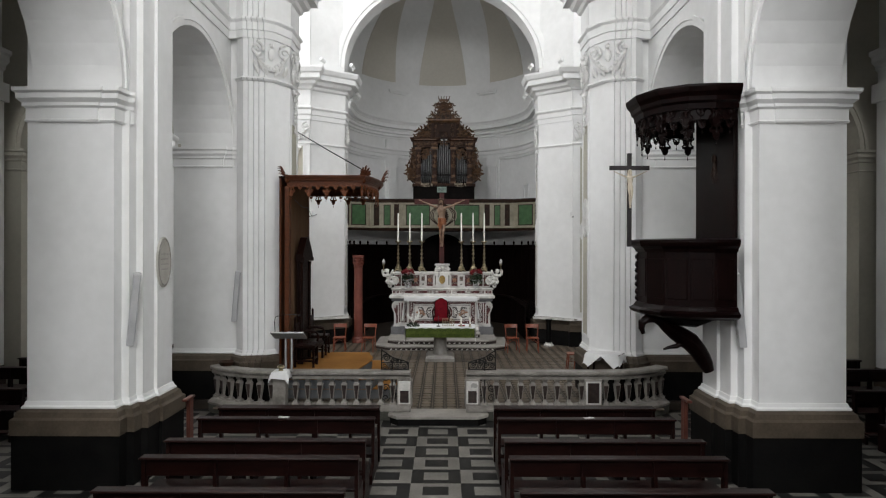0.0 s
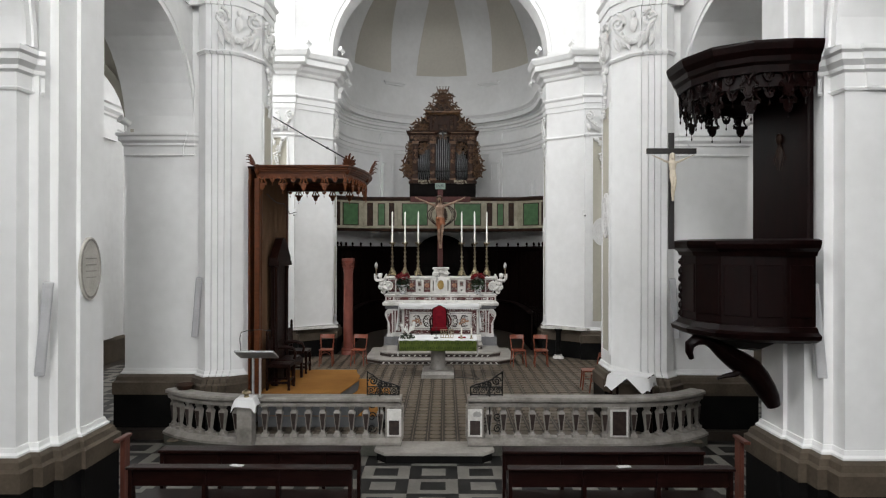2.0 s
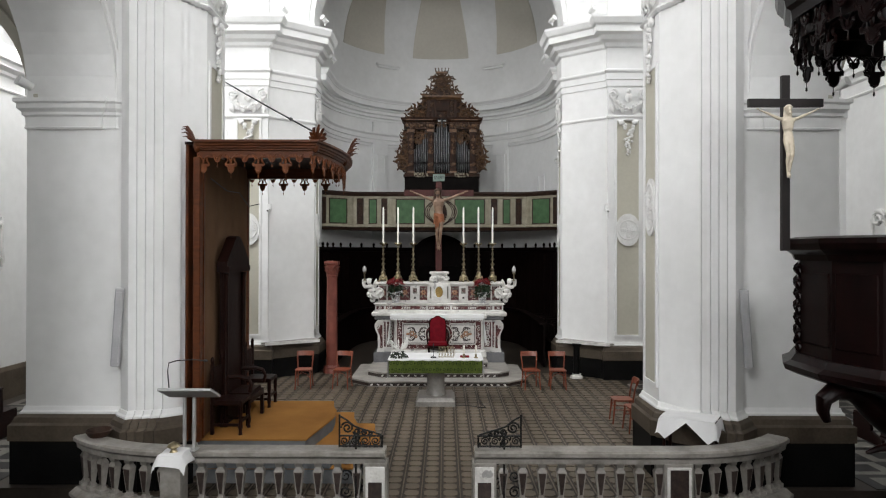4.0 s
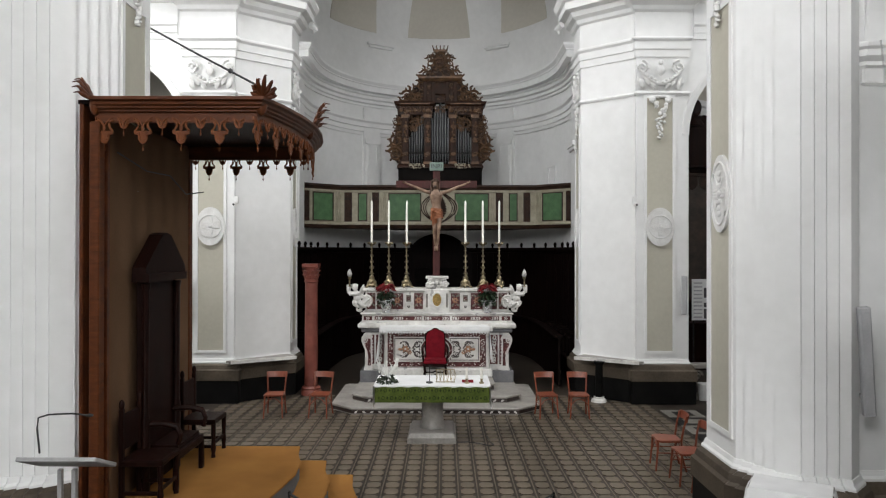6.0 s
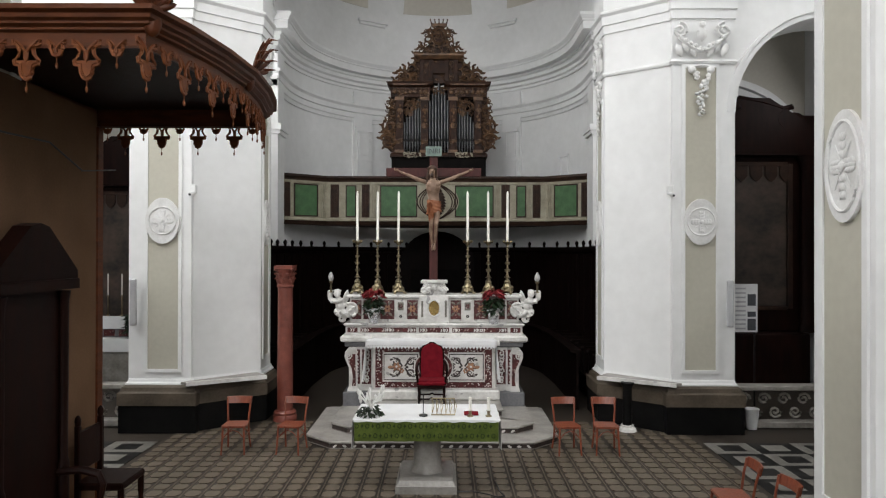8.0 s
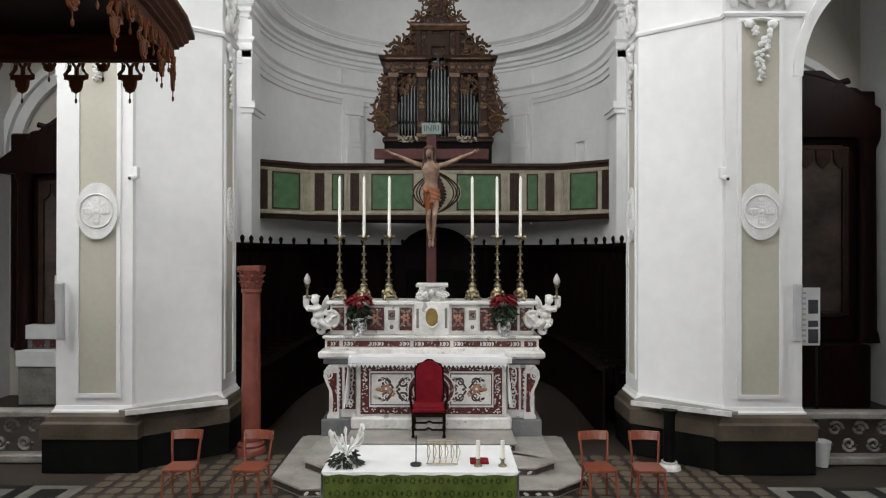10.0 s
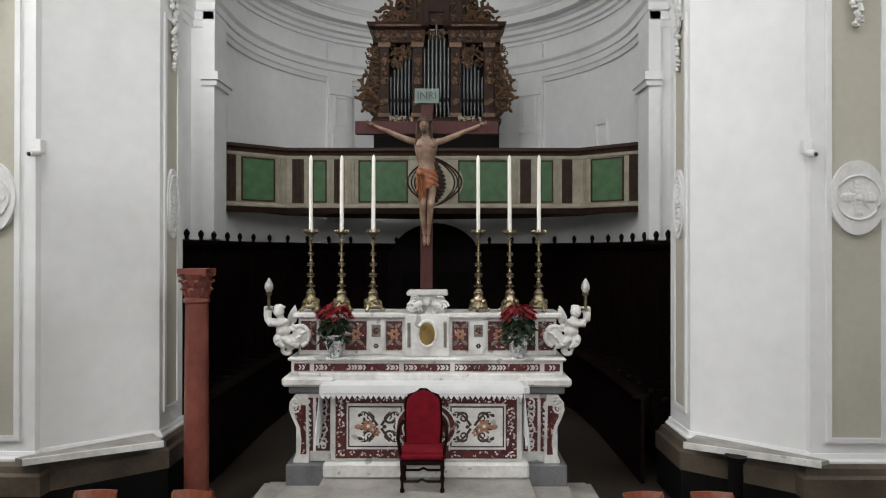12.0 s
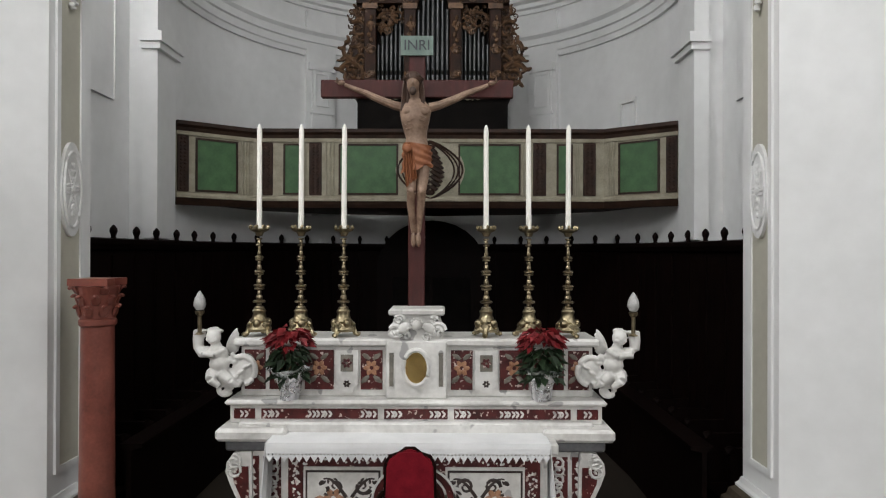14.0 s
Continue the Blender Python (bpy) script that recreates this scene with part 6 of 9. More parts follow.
for k, rad in ((1.0, 0.02), (0.86, 0.016), (0.74, 0.016)):
    for s in (-1, 1):
        tube(bm, [(s * 0.56 * k * math.sin(math.pi * i / 16) ** 0.8, -0.03, 4.36 + (1.0 - 0.12 * (1 - k)) * i / 16) for i in range(17)], rad, 6)
for i in range(11):
    w = 0.22 * math.sin(math.pi * (i + 1) / 12)
    for q in (-1, 1):
        blob(bm, (q * w * 0.55, -0.04, 4.47 + 0.078 * i), (w * 0.62 + 0.02, 0.035, 0.05), 1, Matrix.Rotation(q * 0.5, 4, "Y"))
c = part("centre_cartouche", bm, GALBROWN, gal, "dark carved oval cartouche", True)
c.matrix_basis = gal_at(1, gx(768))
bm = bmesh.new()
slab(bm, [(0.60 * math.cos(2 * math.pi * i / 24), 4.86 + 0.50 * math.sin(2 * math.pi * i / 24)) for i in range(24)], -0.022, 0.0)
c = part("cartouche_ground", bm, GALCREAM, gal)
c.matrix_basis = gal_at(1, gx(768))

OY = 27.86
organ = thing("pipe_organ", "carved walnut and gilt pipe organ with tin pipes", "organ", pose(0.07, OY, 4.34))


def oz(z):
    return z - 4.34


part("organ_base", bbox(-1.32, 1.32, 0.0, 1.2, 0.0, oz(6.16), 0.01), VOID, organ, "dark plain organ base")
# Shade behind the pipes is painted as a near-black block.
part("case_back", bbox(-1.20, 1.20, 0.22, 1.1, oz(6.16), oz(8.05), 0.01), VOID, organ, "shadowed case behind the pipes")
bm = bmesh.new()
sweep(bm, [(-1.30, 0.5), (-1.30, -0.02), (1.30, -0.02), (1.30, 0.5)], [(-0.2, oz(6.12)), (0.06, oz(6.12)), (0.06, oz(6.18)), (0.02, oz(6.24)), (-0.2, oz(6.24))])
part("lower_moulding", bm, ORGANWOOD, organ)
for x in (-1.10, -0.40, 0.40, 1.10):
    p = part("pilaster", bbox(x - 0.105, x + 0.105, -0.02, 0.22, oz(6.24), oz(7.80), 0.012), ORGANWOOD, organ)
    bm = bmesh.new()
    for i in range(7):
        blob(bm, (x + 0.02 * (-1) ** i, -0.03, oz(6.95 + i * 0.10)), (0.05 - 0.003 * i, 0.025, 0.05), 1)
    box(bm, x - 0.13, x + 0.13, -0.05, 0.22, oz(6.24), oz(6.32))
    box(bm, x - 0.13, x + 0.13, -0.05, 0.22, oz(7.70), oz(7.80))
    tagged(part("gilt_drop", bm, ORGANGILT, p, "gilded carved drop"), kind="stuff")
for x0, x1 in ((-1.34, -0.26), (0.26, 1.34)):
    bm = bmesh.new()
    sweep(bm, [(x0, 0.5), (x0, -0.04), (x1, -0.04), (x1, 0.5)], [(-0.25, oz(7.80)), (0.0, oz(7.80)), (0.02, oz(8.06)), (0.09, oz(8.12)), (0.12, oz(8.20)), (-0.25, oz(8.22))])
    part("entablature", bm, ORGANWOOD, organ)
    bm = bmesh.new()
    box(bm, x0 + 0.06, x1 - 0.06, -0.175, -0.10, oz(8.10), oz(8.135))
    for i in range(7):
        blob(bm, (x0 + 0.1 + i * (x1 - x0 - 0.2) / 6, -0.06, oz(7.93)), (0.06, 0.03, 0.07), 1)
    part("gilt_frieze", bm, ORGANGILT, organ, "gilded frieze ornament")


def pipe(x, z0, z1, r, y=0.12):
    bm = bmesh.new()
    lathe(bm, [(0.0, 0.0), (r * 0.3, 0.0), (r, 0.30), (r, z1 - z0), (r * 0.8, z1 - z0), (0.0, z1 - z0 - 0.02)], 12)
    p = part("pipe", bm, PIPE, organ, "", True)
    p.matrix_basis = pose(x, y, z0)
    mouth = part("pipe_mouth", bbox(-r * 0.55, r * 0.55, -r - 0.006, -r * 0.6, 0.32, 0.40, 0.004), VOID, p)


for i in range(7):
    h = 0.86 + 0.145 * i
    pipe(-0.97 + 0.078 * i, oz(6.25), oz(6.25) + h, 0.033)
    pipe(0.97 - 0.078 * i, oz(6.25), oz(6.25) + h, 0.033)
for i, h in enumerate((1.46, 1.66, 1.84, 2.02, 1.86, 1.68, 1.48)):
    pipe(-0.255 + 0.085 * i, oz(6.25), oz(6.25) + h, 0.039, 0.10)


def carved_scrolls(items, parent, name="carved_scroll", material=None):
    for x, z, r, turn, start, rad in items:
        for s in (-1, 1):
            bm = bmesh.new()
            tube(bm, spiral(s * x, oz(z), r, r * 0.12, turn * s, start if s > 0 else math.pi - start, 22, 0.05), rad, 6, rad * 0.5)
            for i in range(6):
                a = (start if s > 0 else math.pi - start) + s * turn * 2 * math.pi * i / 9
                rr = r * (1 - 0.8 * i / 9) + rad
                blob(bm, (s * x + rr * math.cos(a), 0.05, oz(z) + rr * math.sin(a)), (rad * 1.5, rad, rad * 0.8), 1, Matrix.Rotation(-a, 4, "Y"))
            tagged(part(name, bm, material or ORGANGILT, parent, "", True), kind="stuff")


for s in (-1, 1):
    bm = bmesh.new()
    wing = [(1.18, 6.24), (1.36, 6.28), (1.48, 6.42), (1.54, 6.62), (1.56, 6.82), (1.49, 7.02), (1.42, 7.22), (1.41, 7.42), (1.36, 7.62), (1.35, 7.82), (1.18, 7.88)]
    slab(bm, [(s * x, oz(z)) for x, z in wing][::s], 0.07, 0.12)
    part("side_wing", bm, ORGANWOOD, organ, "carved walnut side wing")


def carved_field(x0, x1, z0, z1, y, count, seed, taper=0.0, material=None):
    """Dense low carving of curls and leaves over a field of the case front."""
    rnd = random.Random(seed)
    bm = bmesh.new()
    for i in range(count):
        f = (i + 0.5) / count
        z = z0 + (z1 - z0) * ((f * 7.3) % 1)
        k = 1 - taper * (z - z0) / max(1e-6, z1 - z0)
        x = (x0 + x1) / 2 + (rnd.random() - 0.5) * (x1 - x0) * k
        r = rnd.uniform(0.035, 0.07)
        tube(bm, spiral(x, oz(z), r, r * 0.2, rnd.choice((-1, 1)) * 1.2, rnd.uniform(0, 6.3), 10, y), 0.014, 5, 0.007)
        blob(bm, (x + rnd.uniform(-0.06, 0.06), y, oz(z) + rnd.uniform(-0.05, 0.05)), (0.04, 0.02, 0.018), 1, Matrix.Rotation(rnd.uniform(0, 3), 4, "Y"))
    tagged(part("carving", bm, material or ORGANGILT, organ, "", True), kind="stuff")


carved_field(-1.05, 1.05, 8.26, 8.62, 0.10, 60, 1, 0.3)
carved_field(-0.56, 0.56, 8.25, 8.84, 0.05, 40, 2)
carved_field(-0.50, 0.50, 9.04, 9.70, 0.05, 44, 3, 0.55)
for s in (-1, 1):
    carved_field(*sorted((s * 0.30, s * 1.28)), 7.84, 8.06, -0.05, 26, 4)
    carved_field(*sorted((s * 0.44, s * 1.0)), 6.14, 6.22, -0.07, 16, 5, 0.0, GALCREAM)
    for x in (0.40, 1.10):
        carved_field(s * x - 0.06, s * x + 0.06, 6.36, 7.66, -0.03, 22, 6)
    carved_field(*sorted((s * 0.50, s * 0.98)), 7.30, 7.78, 0.06, 26, 7)
    carved_field(*sorted((s * 1.22, s * 1.52)), 6.40, 7.74, 0.07, 34, 8, 0.4)
carved_scrolls([(1.42, 6.55, 0.24, 1.8, 0.4, 0.05), (1.40, 6.98, 0.20, -1.4, 1.2, 0.045), (1.32, 7.36, 0.16, 1.4, 0.9, 0.04), (1.26, 7.66, 0.13, -1.3, 0.8, 0.035),
                (0.80, 7.52, 0.17, 1.5, 0.2, 0.03), (0.62, 7.62, 0.12, -1.5, 0.6, 0.026), (0.93, 7.38, 0.10, 1.3, 0.0, 0.024),
                (1.05, 8.42, 0.17, 1.6, 0.3, 0.045), (0.78, 8.62, 0.19, -1.6, 0.4, 0.045), (0.62, 8.92, 0.15, 1.5, 0.9, 0.04), (0.36, 9.30, 0.14, -1.5, 0.3, 0.04), (0.24, 9.62, 0.10, 1.4, 0.6, 0.035), (1.18, 8.34, 0.10, -1.2, 0.2, 0.035), (0.92, 8.36, 0.12, 1.4, 1.8, 0.035), (0.70, 8.36, 0.12, -1.4, 0.5, 0.035), (0.50, 9.12, 0.12, 1.4, 0.2, 0.035), (1.22, 7.12, 0.12, 1.4, 2.0, 0.035), (1.28, 6.78, 0.14, -1.4, 2.5, 0.035), (1.50, 6.78, 0.12, 1.3, 0.2, 0.035), (0.12, 7.98, 0.09, 1.3, 0.4, 0.03), (0.30, 8.12, 0.10, -1.3, 0.4, 0.03), (0.36, 9.56, 0.09, 1.3, 0.3, 0.03)], organ)
bm = bmesh.new()
slab(bm, [(-0.62, oz(8.2)), (0.62, oz(8.2)), (0.58, oz(8.75)), (0.45, oz(9.15)), (0.28, oz(9.3)), (0.2, oz(9.7)), (-0.2, oz(9.7)), (-0.28, oz(9.3)), (-0.45, oz(9.15)), (-0.58, oz(8.75))], 0.06, 0.32)
slab(bm, [(-1.22, oz(8.2)), (1.22, oz(8.2)), (1.12, oz(8.42)), (0.8, oz(8.7)), (0.55, oz(9.1)), (-0.55, oz(9.1)), (-0.8, oz(8.7)), (-1.12, oz(8.42))], 0.12, 0.30)
part("crest_panel", bm, ORGANWOOD, organ, "carved walnut crest")
for x in (-0.48, -0.22, 0.22, 0.48):
    part("crest_pilaster", bbox(x - 0.06, x + 0.06, 0.0, 0.1, oz(8.22), oz(8.86), 0.01), ORGANWOOD, organ)
bm = bmesh.new()
sweep(bm, [(-0.62, 0.3), (-0.62, 0.0), (0.62, 0.0), (0.62, 0.3)], [(-0.1, oz(8.86)), (0.02, oz(8.86)), (0.08, oz(8.95)), (0.08, oz(9.0)), (-0.1, oz(9.02))])
part("crest_cornice", bm, ORGANGILT, organ)
part("crest_tablet", bbox(-0.20, 0.20, 0.0, 0.07, oz(8.45), oz(8.78), 0.02), ORGANWOOD, organ)
bm = bmesh.new()
ring = [(0.20 * math.cos(2 * math.pi * i / 20), 0.03, oz(9.52) + 0.22 * math.sin(2 * math.pi * i / 20)) for i in range(22)]
tube(bm, ring, 0.045, 6)
for i in range(12):
    a = 2 * math.pi * i / 12
    blob(bm, (0.28 * math.cos(a), 0.03, oz(9.52) + 0.30 * math.sin(a)), (0.05, 0.03, 0.05), 1)
part("crest_medallion", bm, ORGANGILT, organ, "gilded oval crest medallion", True)
bm = bmesh.new()
box(bm, -0.22, 0.22, 0.0, 0.12, oz(9.80), oz(9.87))
for i in range(5):
    x = -0.2 + 0.1 * i
    tube(bm, [(x, 0.05, oz(9.85)), (x * 1.2, 0.05, oz(9.97))], 0.03, 6, 0.012)
    blob(bm, (x * 1.2, 0.05, oz(9.99)), (0.025, 0.025, 0.025), 1)
part("crest_crown", bm, ORGANGILT, organ, "small gilded crown")

# ---- communion rail, gates, lectern ----


def obelisk_baluster(bm):
    """Inverted tapering baluster on a stepped foot, with a bulb above."""
    def frustum(w0, d0, z0, w1, d1, z1):
        lo = [bm.verts.new((x * w0, y * d0, z0)) for x, y in ((-1, -1), (1, -1), (1, 1), (-1, 1))]
        hi = [bm.verts.new((x * w1, y * d1, z1)) for x, y in ((-1, -1), (1, -1), (1, 1), (-1, 1))]
        for i in range(4):
            bm.faces.new((lo[i], lo[(i + 1) % 4], hi[(i + 1) % 4], hi[i]))
        bm.faces.new(lo[::-1])
        bm.faces.new(hi)
    frustum(0.062, 0.062, 0.0, 0.062, 0.062, 0.045)
    frustum(0.045, 0.045, 0.045, 0.030, 0.030, 0.085)
    frustum(0.026, 0.026, 0.085, 0.062, 0.05, 0.40)
    frustum(0.062, 0.05, 0.40, 0.030, 0.030, 0.455)
    frustum(0.040, 0.040, 0.455, 0.052, 0.052, 0.52)


bal = bmesh.new()
obelisk_baluster(bal)
BALUSTER = bpy.data.meshes.new("baluster")
bmesh.ops.recalc_face_normals(bal, faces=bal.faces[:])
bal.to_mesh(BALUSTER)
bal.free()
BALUSTER.materials.append(RAILSTONE)
inl = bmesh.new()
slab(inl, [(-0.015, 0.115), (0.015, 0.115), (0.046, 0.385), (-0.046, 0.385)], -0.0535, -0.046)
for v in inl.verts:
    v.co.y = -0.0535 + 0.018 * (0.375 - v.co.z) / 0.25 + (0.006 if v.co.y > -0.05 else 0)
BAL_INLAY = bpy.data.meshes.new("inlay")
bmesh.ops.recalc_face_normals(inl, faces=inl.faces[:])
inl.to_mesh(BAL_INLAY)
inl.free()
BAL_INLAY.materials.append(DARKINLAY)
RY = 12.98
for s, side in sides:
    rail = thing("communion_rail", "grey marble communion rail with inlaid tapering balusters", "balustrade")
    arc = [(3.15 + 1.55 * math.sin(0.9 * i / 8) / math.sin(0.9), RY + 0.62 * (1 - math.cos(0.9 * i / 8)) / (1 - math.cos(0.9))) for i in range(1, 9)]
    run = mirror_x([(0.56, RY), (3.15, RY)] + arc, s)
    bm = bmesh.new()
    sweep(bm, run, [(-0.15, SANCT - 0.16), (0.18, SANCT - 0.16), (0.18, SANCT + 0.02), (-0.15, SANCT + 0.02)])
    part("base_kerb", bm, KERBSTONE, rail, "dark green-grey stone kerb")
    bm = bmesh.new()
    sweep(bm, run, [(-0.17, SANCT + 0.02), (0.20, SANCT + 0.02), (0.20, SANCT + 0.06), (0.15, SANCT + 0.09), (0.11, SANCT + 0.12), (-0.12, SANCT + 0.12), (-0.17, SANCT + 0.07)])
    part("kerb_cap", bm, RAILSTONE, rail)
    bm = bmesh.new()
    sweep(bm, run, [(-0.10, 0.82), (0.10, 0.82), (0.11, 0.885), (0.075, 0.89), (0.075, 0.912), (0.15, 0.92), (0.15, 0.965), (0.12, 0.985), (-0.13, 0.985), (-0.15, 0.96), (-0.15, 0.92), (-0.075, 0.912), (-0.075, 0.89), (-0.11, 0.885)])
    part("handrail", bm, RAILSTONE, rail, "pale marble moulded handrail")
    spots, accum = [], 0.36
    pts = [(s * x, y) for x, y in [(0.56, RY), (3.15, RY)] + arc]
    total = 0
    for a, b in zip(pts, pts[1:]):
        a, b = Vector(a), Vector(b)
        d = (b - a).length
        while accum < d:
            q = a + (b - a) * accum / d
            t = (b - a).normalized() * s
            spots.append((total + accum, q.x, q.y, math.atan2(t.y, t.x)))
            accum += 0.245
        accum -= d
        total += d
    for u, x, y, a in spots:
        if 2.35 < u < 2.72:
            continue
        m = Matrix.Translation((x, y, SANCT + 0.12)) @ Matrix.Rotation(a, 4, "Z")
        b = piece("baluster", BALUSTER, rail, m)
        piece("inlay", BAL_INLAY, b, Matrix())
    for x0, x1 in ((0.53, 0.83), (2.92, 3.28)):
        a, b = sorted((s * x0, s * x1))
        if x0 > 2 and s < 0:
            continue
        post = part("post", bbox(a, b, RY - 0.12, RY + 0.13, SANCT + 0.10, 0.83, 0.01), RAILSTONE, rail)
        part("post_frame", bbox(a + 0.03, b - 0.03, RY - 0.135, RY - 0.11, SANCT + 0.15, 0.79, 0.006), MARBLE, post)
        part("post_inlay", bbox(a + 0.065, b - 0.065, RY - 0.142, RY - 0.12, SANCT + 0.18, 0.60 if x0 < 1 else 0.76, 0.004), DARKINLAY, post, "dark red marble inlay")
        if x0 < 1:
            bm = bmesh.new()
            flower(bm, (a + b) / 2, RY - 0.142, 0.70, 0.075, 7)
            part("carved_boss", bm, MARBLE, post)
    # wrought-iron gate leaf, folded back
    gate = thing("iron_gate", "black wrought-iron scrollwork gate leaf standing open", "gate", pose(s * 0.91, RY - 0.04, SANCT))
    part("gate_bar", bbox(s * 0.02 - 0.012, s * 0.02 + 0.012, -0.012, 0.012, 0.03, 0.98, 0.003), IRON, gate)
    part("gate_bar", bbox(s * 0.50 - 0.45 - 0.012 if s > 0 else -0.50 + 0.45 - 0.012, s * 0.5 - s * 0.45 + 0.012, 0.46, 0.49, 0.03, 0.92, 0.003), IRON, gate)
    for z in (0.10, 0.62, 0.86):
        bm = bmesh.new()
        tube(bm, [(s * 0.02, 0, z), (s * 0.05, 0.48, z)], 0.011, 6)
        part("gate_rail", bm, IRON, gate)
    mt = Matrix.Rotation(radians(86), 4, "Z")
    for x, z, r, turn in ((0.12, 0.24, 0.10, 1.5), (0.34, 0.24, 0.10, -1.5), (0.12, 0.48, 0.10, -1.4), (0.34, 0.48, 0.10, 1.4), (0.12, 0.74, 0.09, 1.3), (0.34, 0.74, 0.09, -1.3)):
        bm = bmesh.new()
        tube(bm, spiral(x, z, r, 0.02, turn, 0, 18), 0.010, 5)
        bmesh.ops.transform(bm, matrix=mt, verts=bm.verts[:])
        part("gate_scroll", bm, IRON, gate)
    # the upper crest faces the nave and falls towards the opening
    for x, z, r, turn in ((0.14, 1.05, 0.08, 1.8), (0.02, 1.0, 0.045, -1.7), (-0.07, 0.985, 0.034, 1.6), (-0.15, 0.975, 0.024, -1.5)):
        bm = bmesh.new()
        tube(bm, spiral(s * x, z, r, 0.014, turn * s, 0 if s > 0 else math.pi, 20, 0.08), 0.013, 5)
        part("crest_scroll", bm, IRON, gate)
    for x in (0.175, 0.045, -0.085, -0.215):
        for z, turn in ((0.885, 1.6), (0.76, -1.6)):
            bm = bmesh.new()
            tube(bm, spiral(s * x, z, 0.056, 0.012, turn * s, 0, 16, 0.08), 0.010, 5)
            for d in (-0.062, 0.062):
                blob(bm, (s * x + d, 0.08, z + d * 0.6), (0.012, 0.01, 0.028), 1)
            part("panel_scroll", bm, IRON, gate)
    bm = bmesh.new()
    for z in (0.69, 0.82, 0.95):
        tube(bm, [(-s * 0.30, 0.08, z), (s * 0.24, 0.08, z)], 0.012, 6)
    tube(bm, [(s * 0.24, 0.08, 1.20), (s * 0.15, 0.08, 1.15), (s * 0.05, 0.08, 1.07), (-s * 0.06, 0.08, 1.03), (-s * 0.18, 0.08, 1.0), (-s * 0.29, 0.08, 0.96)], 0.012, 6)
    for x in (0.24, -0.30):
        tube(bm, [(s * x, 0.08, 0.02), (s * x, 0.08, 1.22 if x > 0 else 0.96)], 0.013, 6)
    part("crest_frame", bm, IRON, gate)
    for x, z, r, turn in ((0.16, 0.24, 0.08, 1.5), (0.16, 0.44, 0.08, -1.5), (0.16, 0.66, 0.08, 1.5), (-0.04, 0.66, 0.08, -1.5), (-0.04, 0.34, 0.09, 1.5)):
        bm = bmesh.new()
        tube(bm, spiral(s * x, z, r, 0.015, turn * s, 0, 16, 0.08), 0.011, 5)
        part("gate_scroll", bm, IRON, gate)

# step into the sanctuary
st = thing("sanctuary_step", "worn pale marble step at the communion rail", "step", pose(0, 0, 0))
bm = bmesh.new()
prism(bm, [(-0.95, 13.1), (-0.95, 12.66), (-0.78, 12.48), (0.78, 12.48), (0.95, 12.66), (0.95, 13.1)], 0.0, SANCT - 0.05)
part("riser", bm, PLINTH, st, "grey-green stone riser")
bm = bmesh.new()
prism(bm, [(-0.99, 13.1), (-0.99, 12.64), (-0.80, 12.44), (0.80, 12.44), (0.99, 12.64), (0.99, 13.1)], SANCT - 0.05, SANCT + 0.003)
bevel(bm, 0.012, 2)
part("tread", bm, STEPTOP, st)

# marble post, cloth and steel lectern on the west part of the rail
post = thing("marble_post", "plain pale marble post standing before the rail", "post", pose(-3.12, RY - 0.27, 0.0))
part("shaft", bbox(-0.125, 0.125, -0.12, 0.12, 0.05, 1.02, 0.008), RAILSTONE, post)
part("foot", bbox(-0.19, 0.19, -0.17, 0.14, 0.0, 0.06, 0.01), RAILSTONE, post)
cl = thing("post_cloth", "small white lace cloth draped over the marble post", "cloth", pose(-3.12, RY - 0.27, 1.02))
bm = bmesh.new()
k = 12
grid = [[None] * (k + 1) for _ in range(k + 1)]
for i in range(k + 1):
    for j in range(k + 1):
        u, v = (i / k - 0.5) * 0.62, (j / k - 0.5) * 0.62
        du, dv = max(0, abs(u) - 0.14), max(0, abs(v) - 0.14)
        x = math.copysign(min(abs(u), 0.14) + 0.35 * du, u)
        y = math.copysign(min(abs(v), 0.14) + 0.35 * dv, v)
        grid[i][j] = bm.verts.new((x, y, 0.012 - 0.85 * max(du, dv) - 0.55 * min(du, dv) + 0.012 * math.sin(9 * u + 11 * v) * (du + dv > 0)))
for i in range(k):
    for j in range(k):
        bm.faces.new((grid[i][j], grid[i + 1][j], grid[i + 1][j + 1], grid[i][j + 1]))
part("drape", bm, LINEN, cl, "", True)
lec = thing("lectern", "grey metal lectern with a gooseneck microphone", "lectern", pose(-3.0, RY - 0.1, 0.90))
for x in (-0.06, 0.06):
    part("upright", bbox(x - 0.018, x + 0.018, -0.02, 0.02, 0.0, 0.74, 0.004), STEEL, lec)
part("foot_plate", bbox(-0.10, 0.10, -0.08, 0.08, 0.085, 0.105, 0.005), STEEL, lec)
bm = bmesh.new()
box(bm, -0.33, 0.33, -0.19, 0.19, -0.02, 0.015)
bevel(bm, 0.006)
p = part("book_rest", bm, STEEL, lec)
p.matrix_basis = pose(0, 0, 0.80, -24, 0, 0)
bm = bmesh.new()
tube(bm, [(-0.30, 0.1, 0.84), (-0.31, 0.08, 1.06), (-0.28, 0.05, 1.16), (-0.16, 0.0, 1.20), (0.06, -0.04, 1.22), (0.20, -0.06, 1.21)], 0.008, 6)
blob(bm, (0.22, -0.06, 1.21), (0.035, 0.018, 0.018), 1)
part("microphone", bm, BLACKPLASTIC, lec, "black gooseneck microphone")
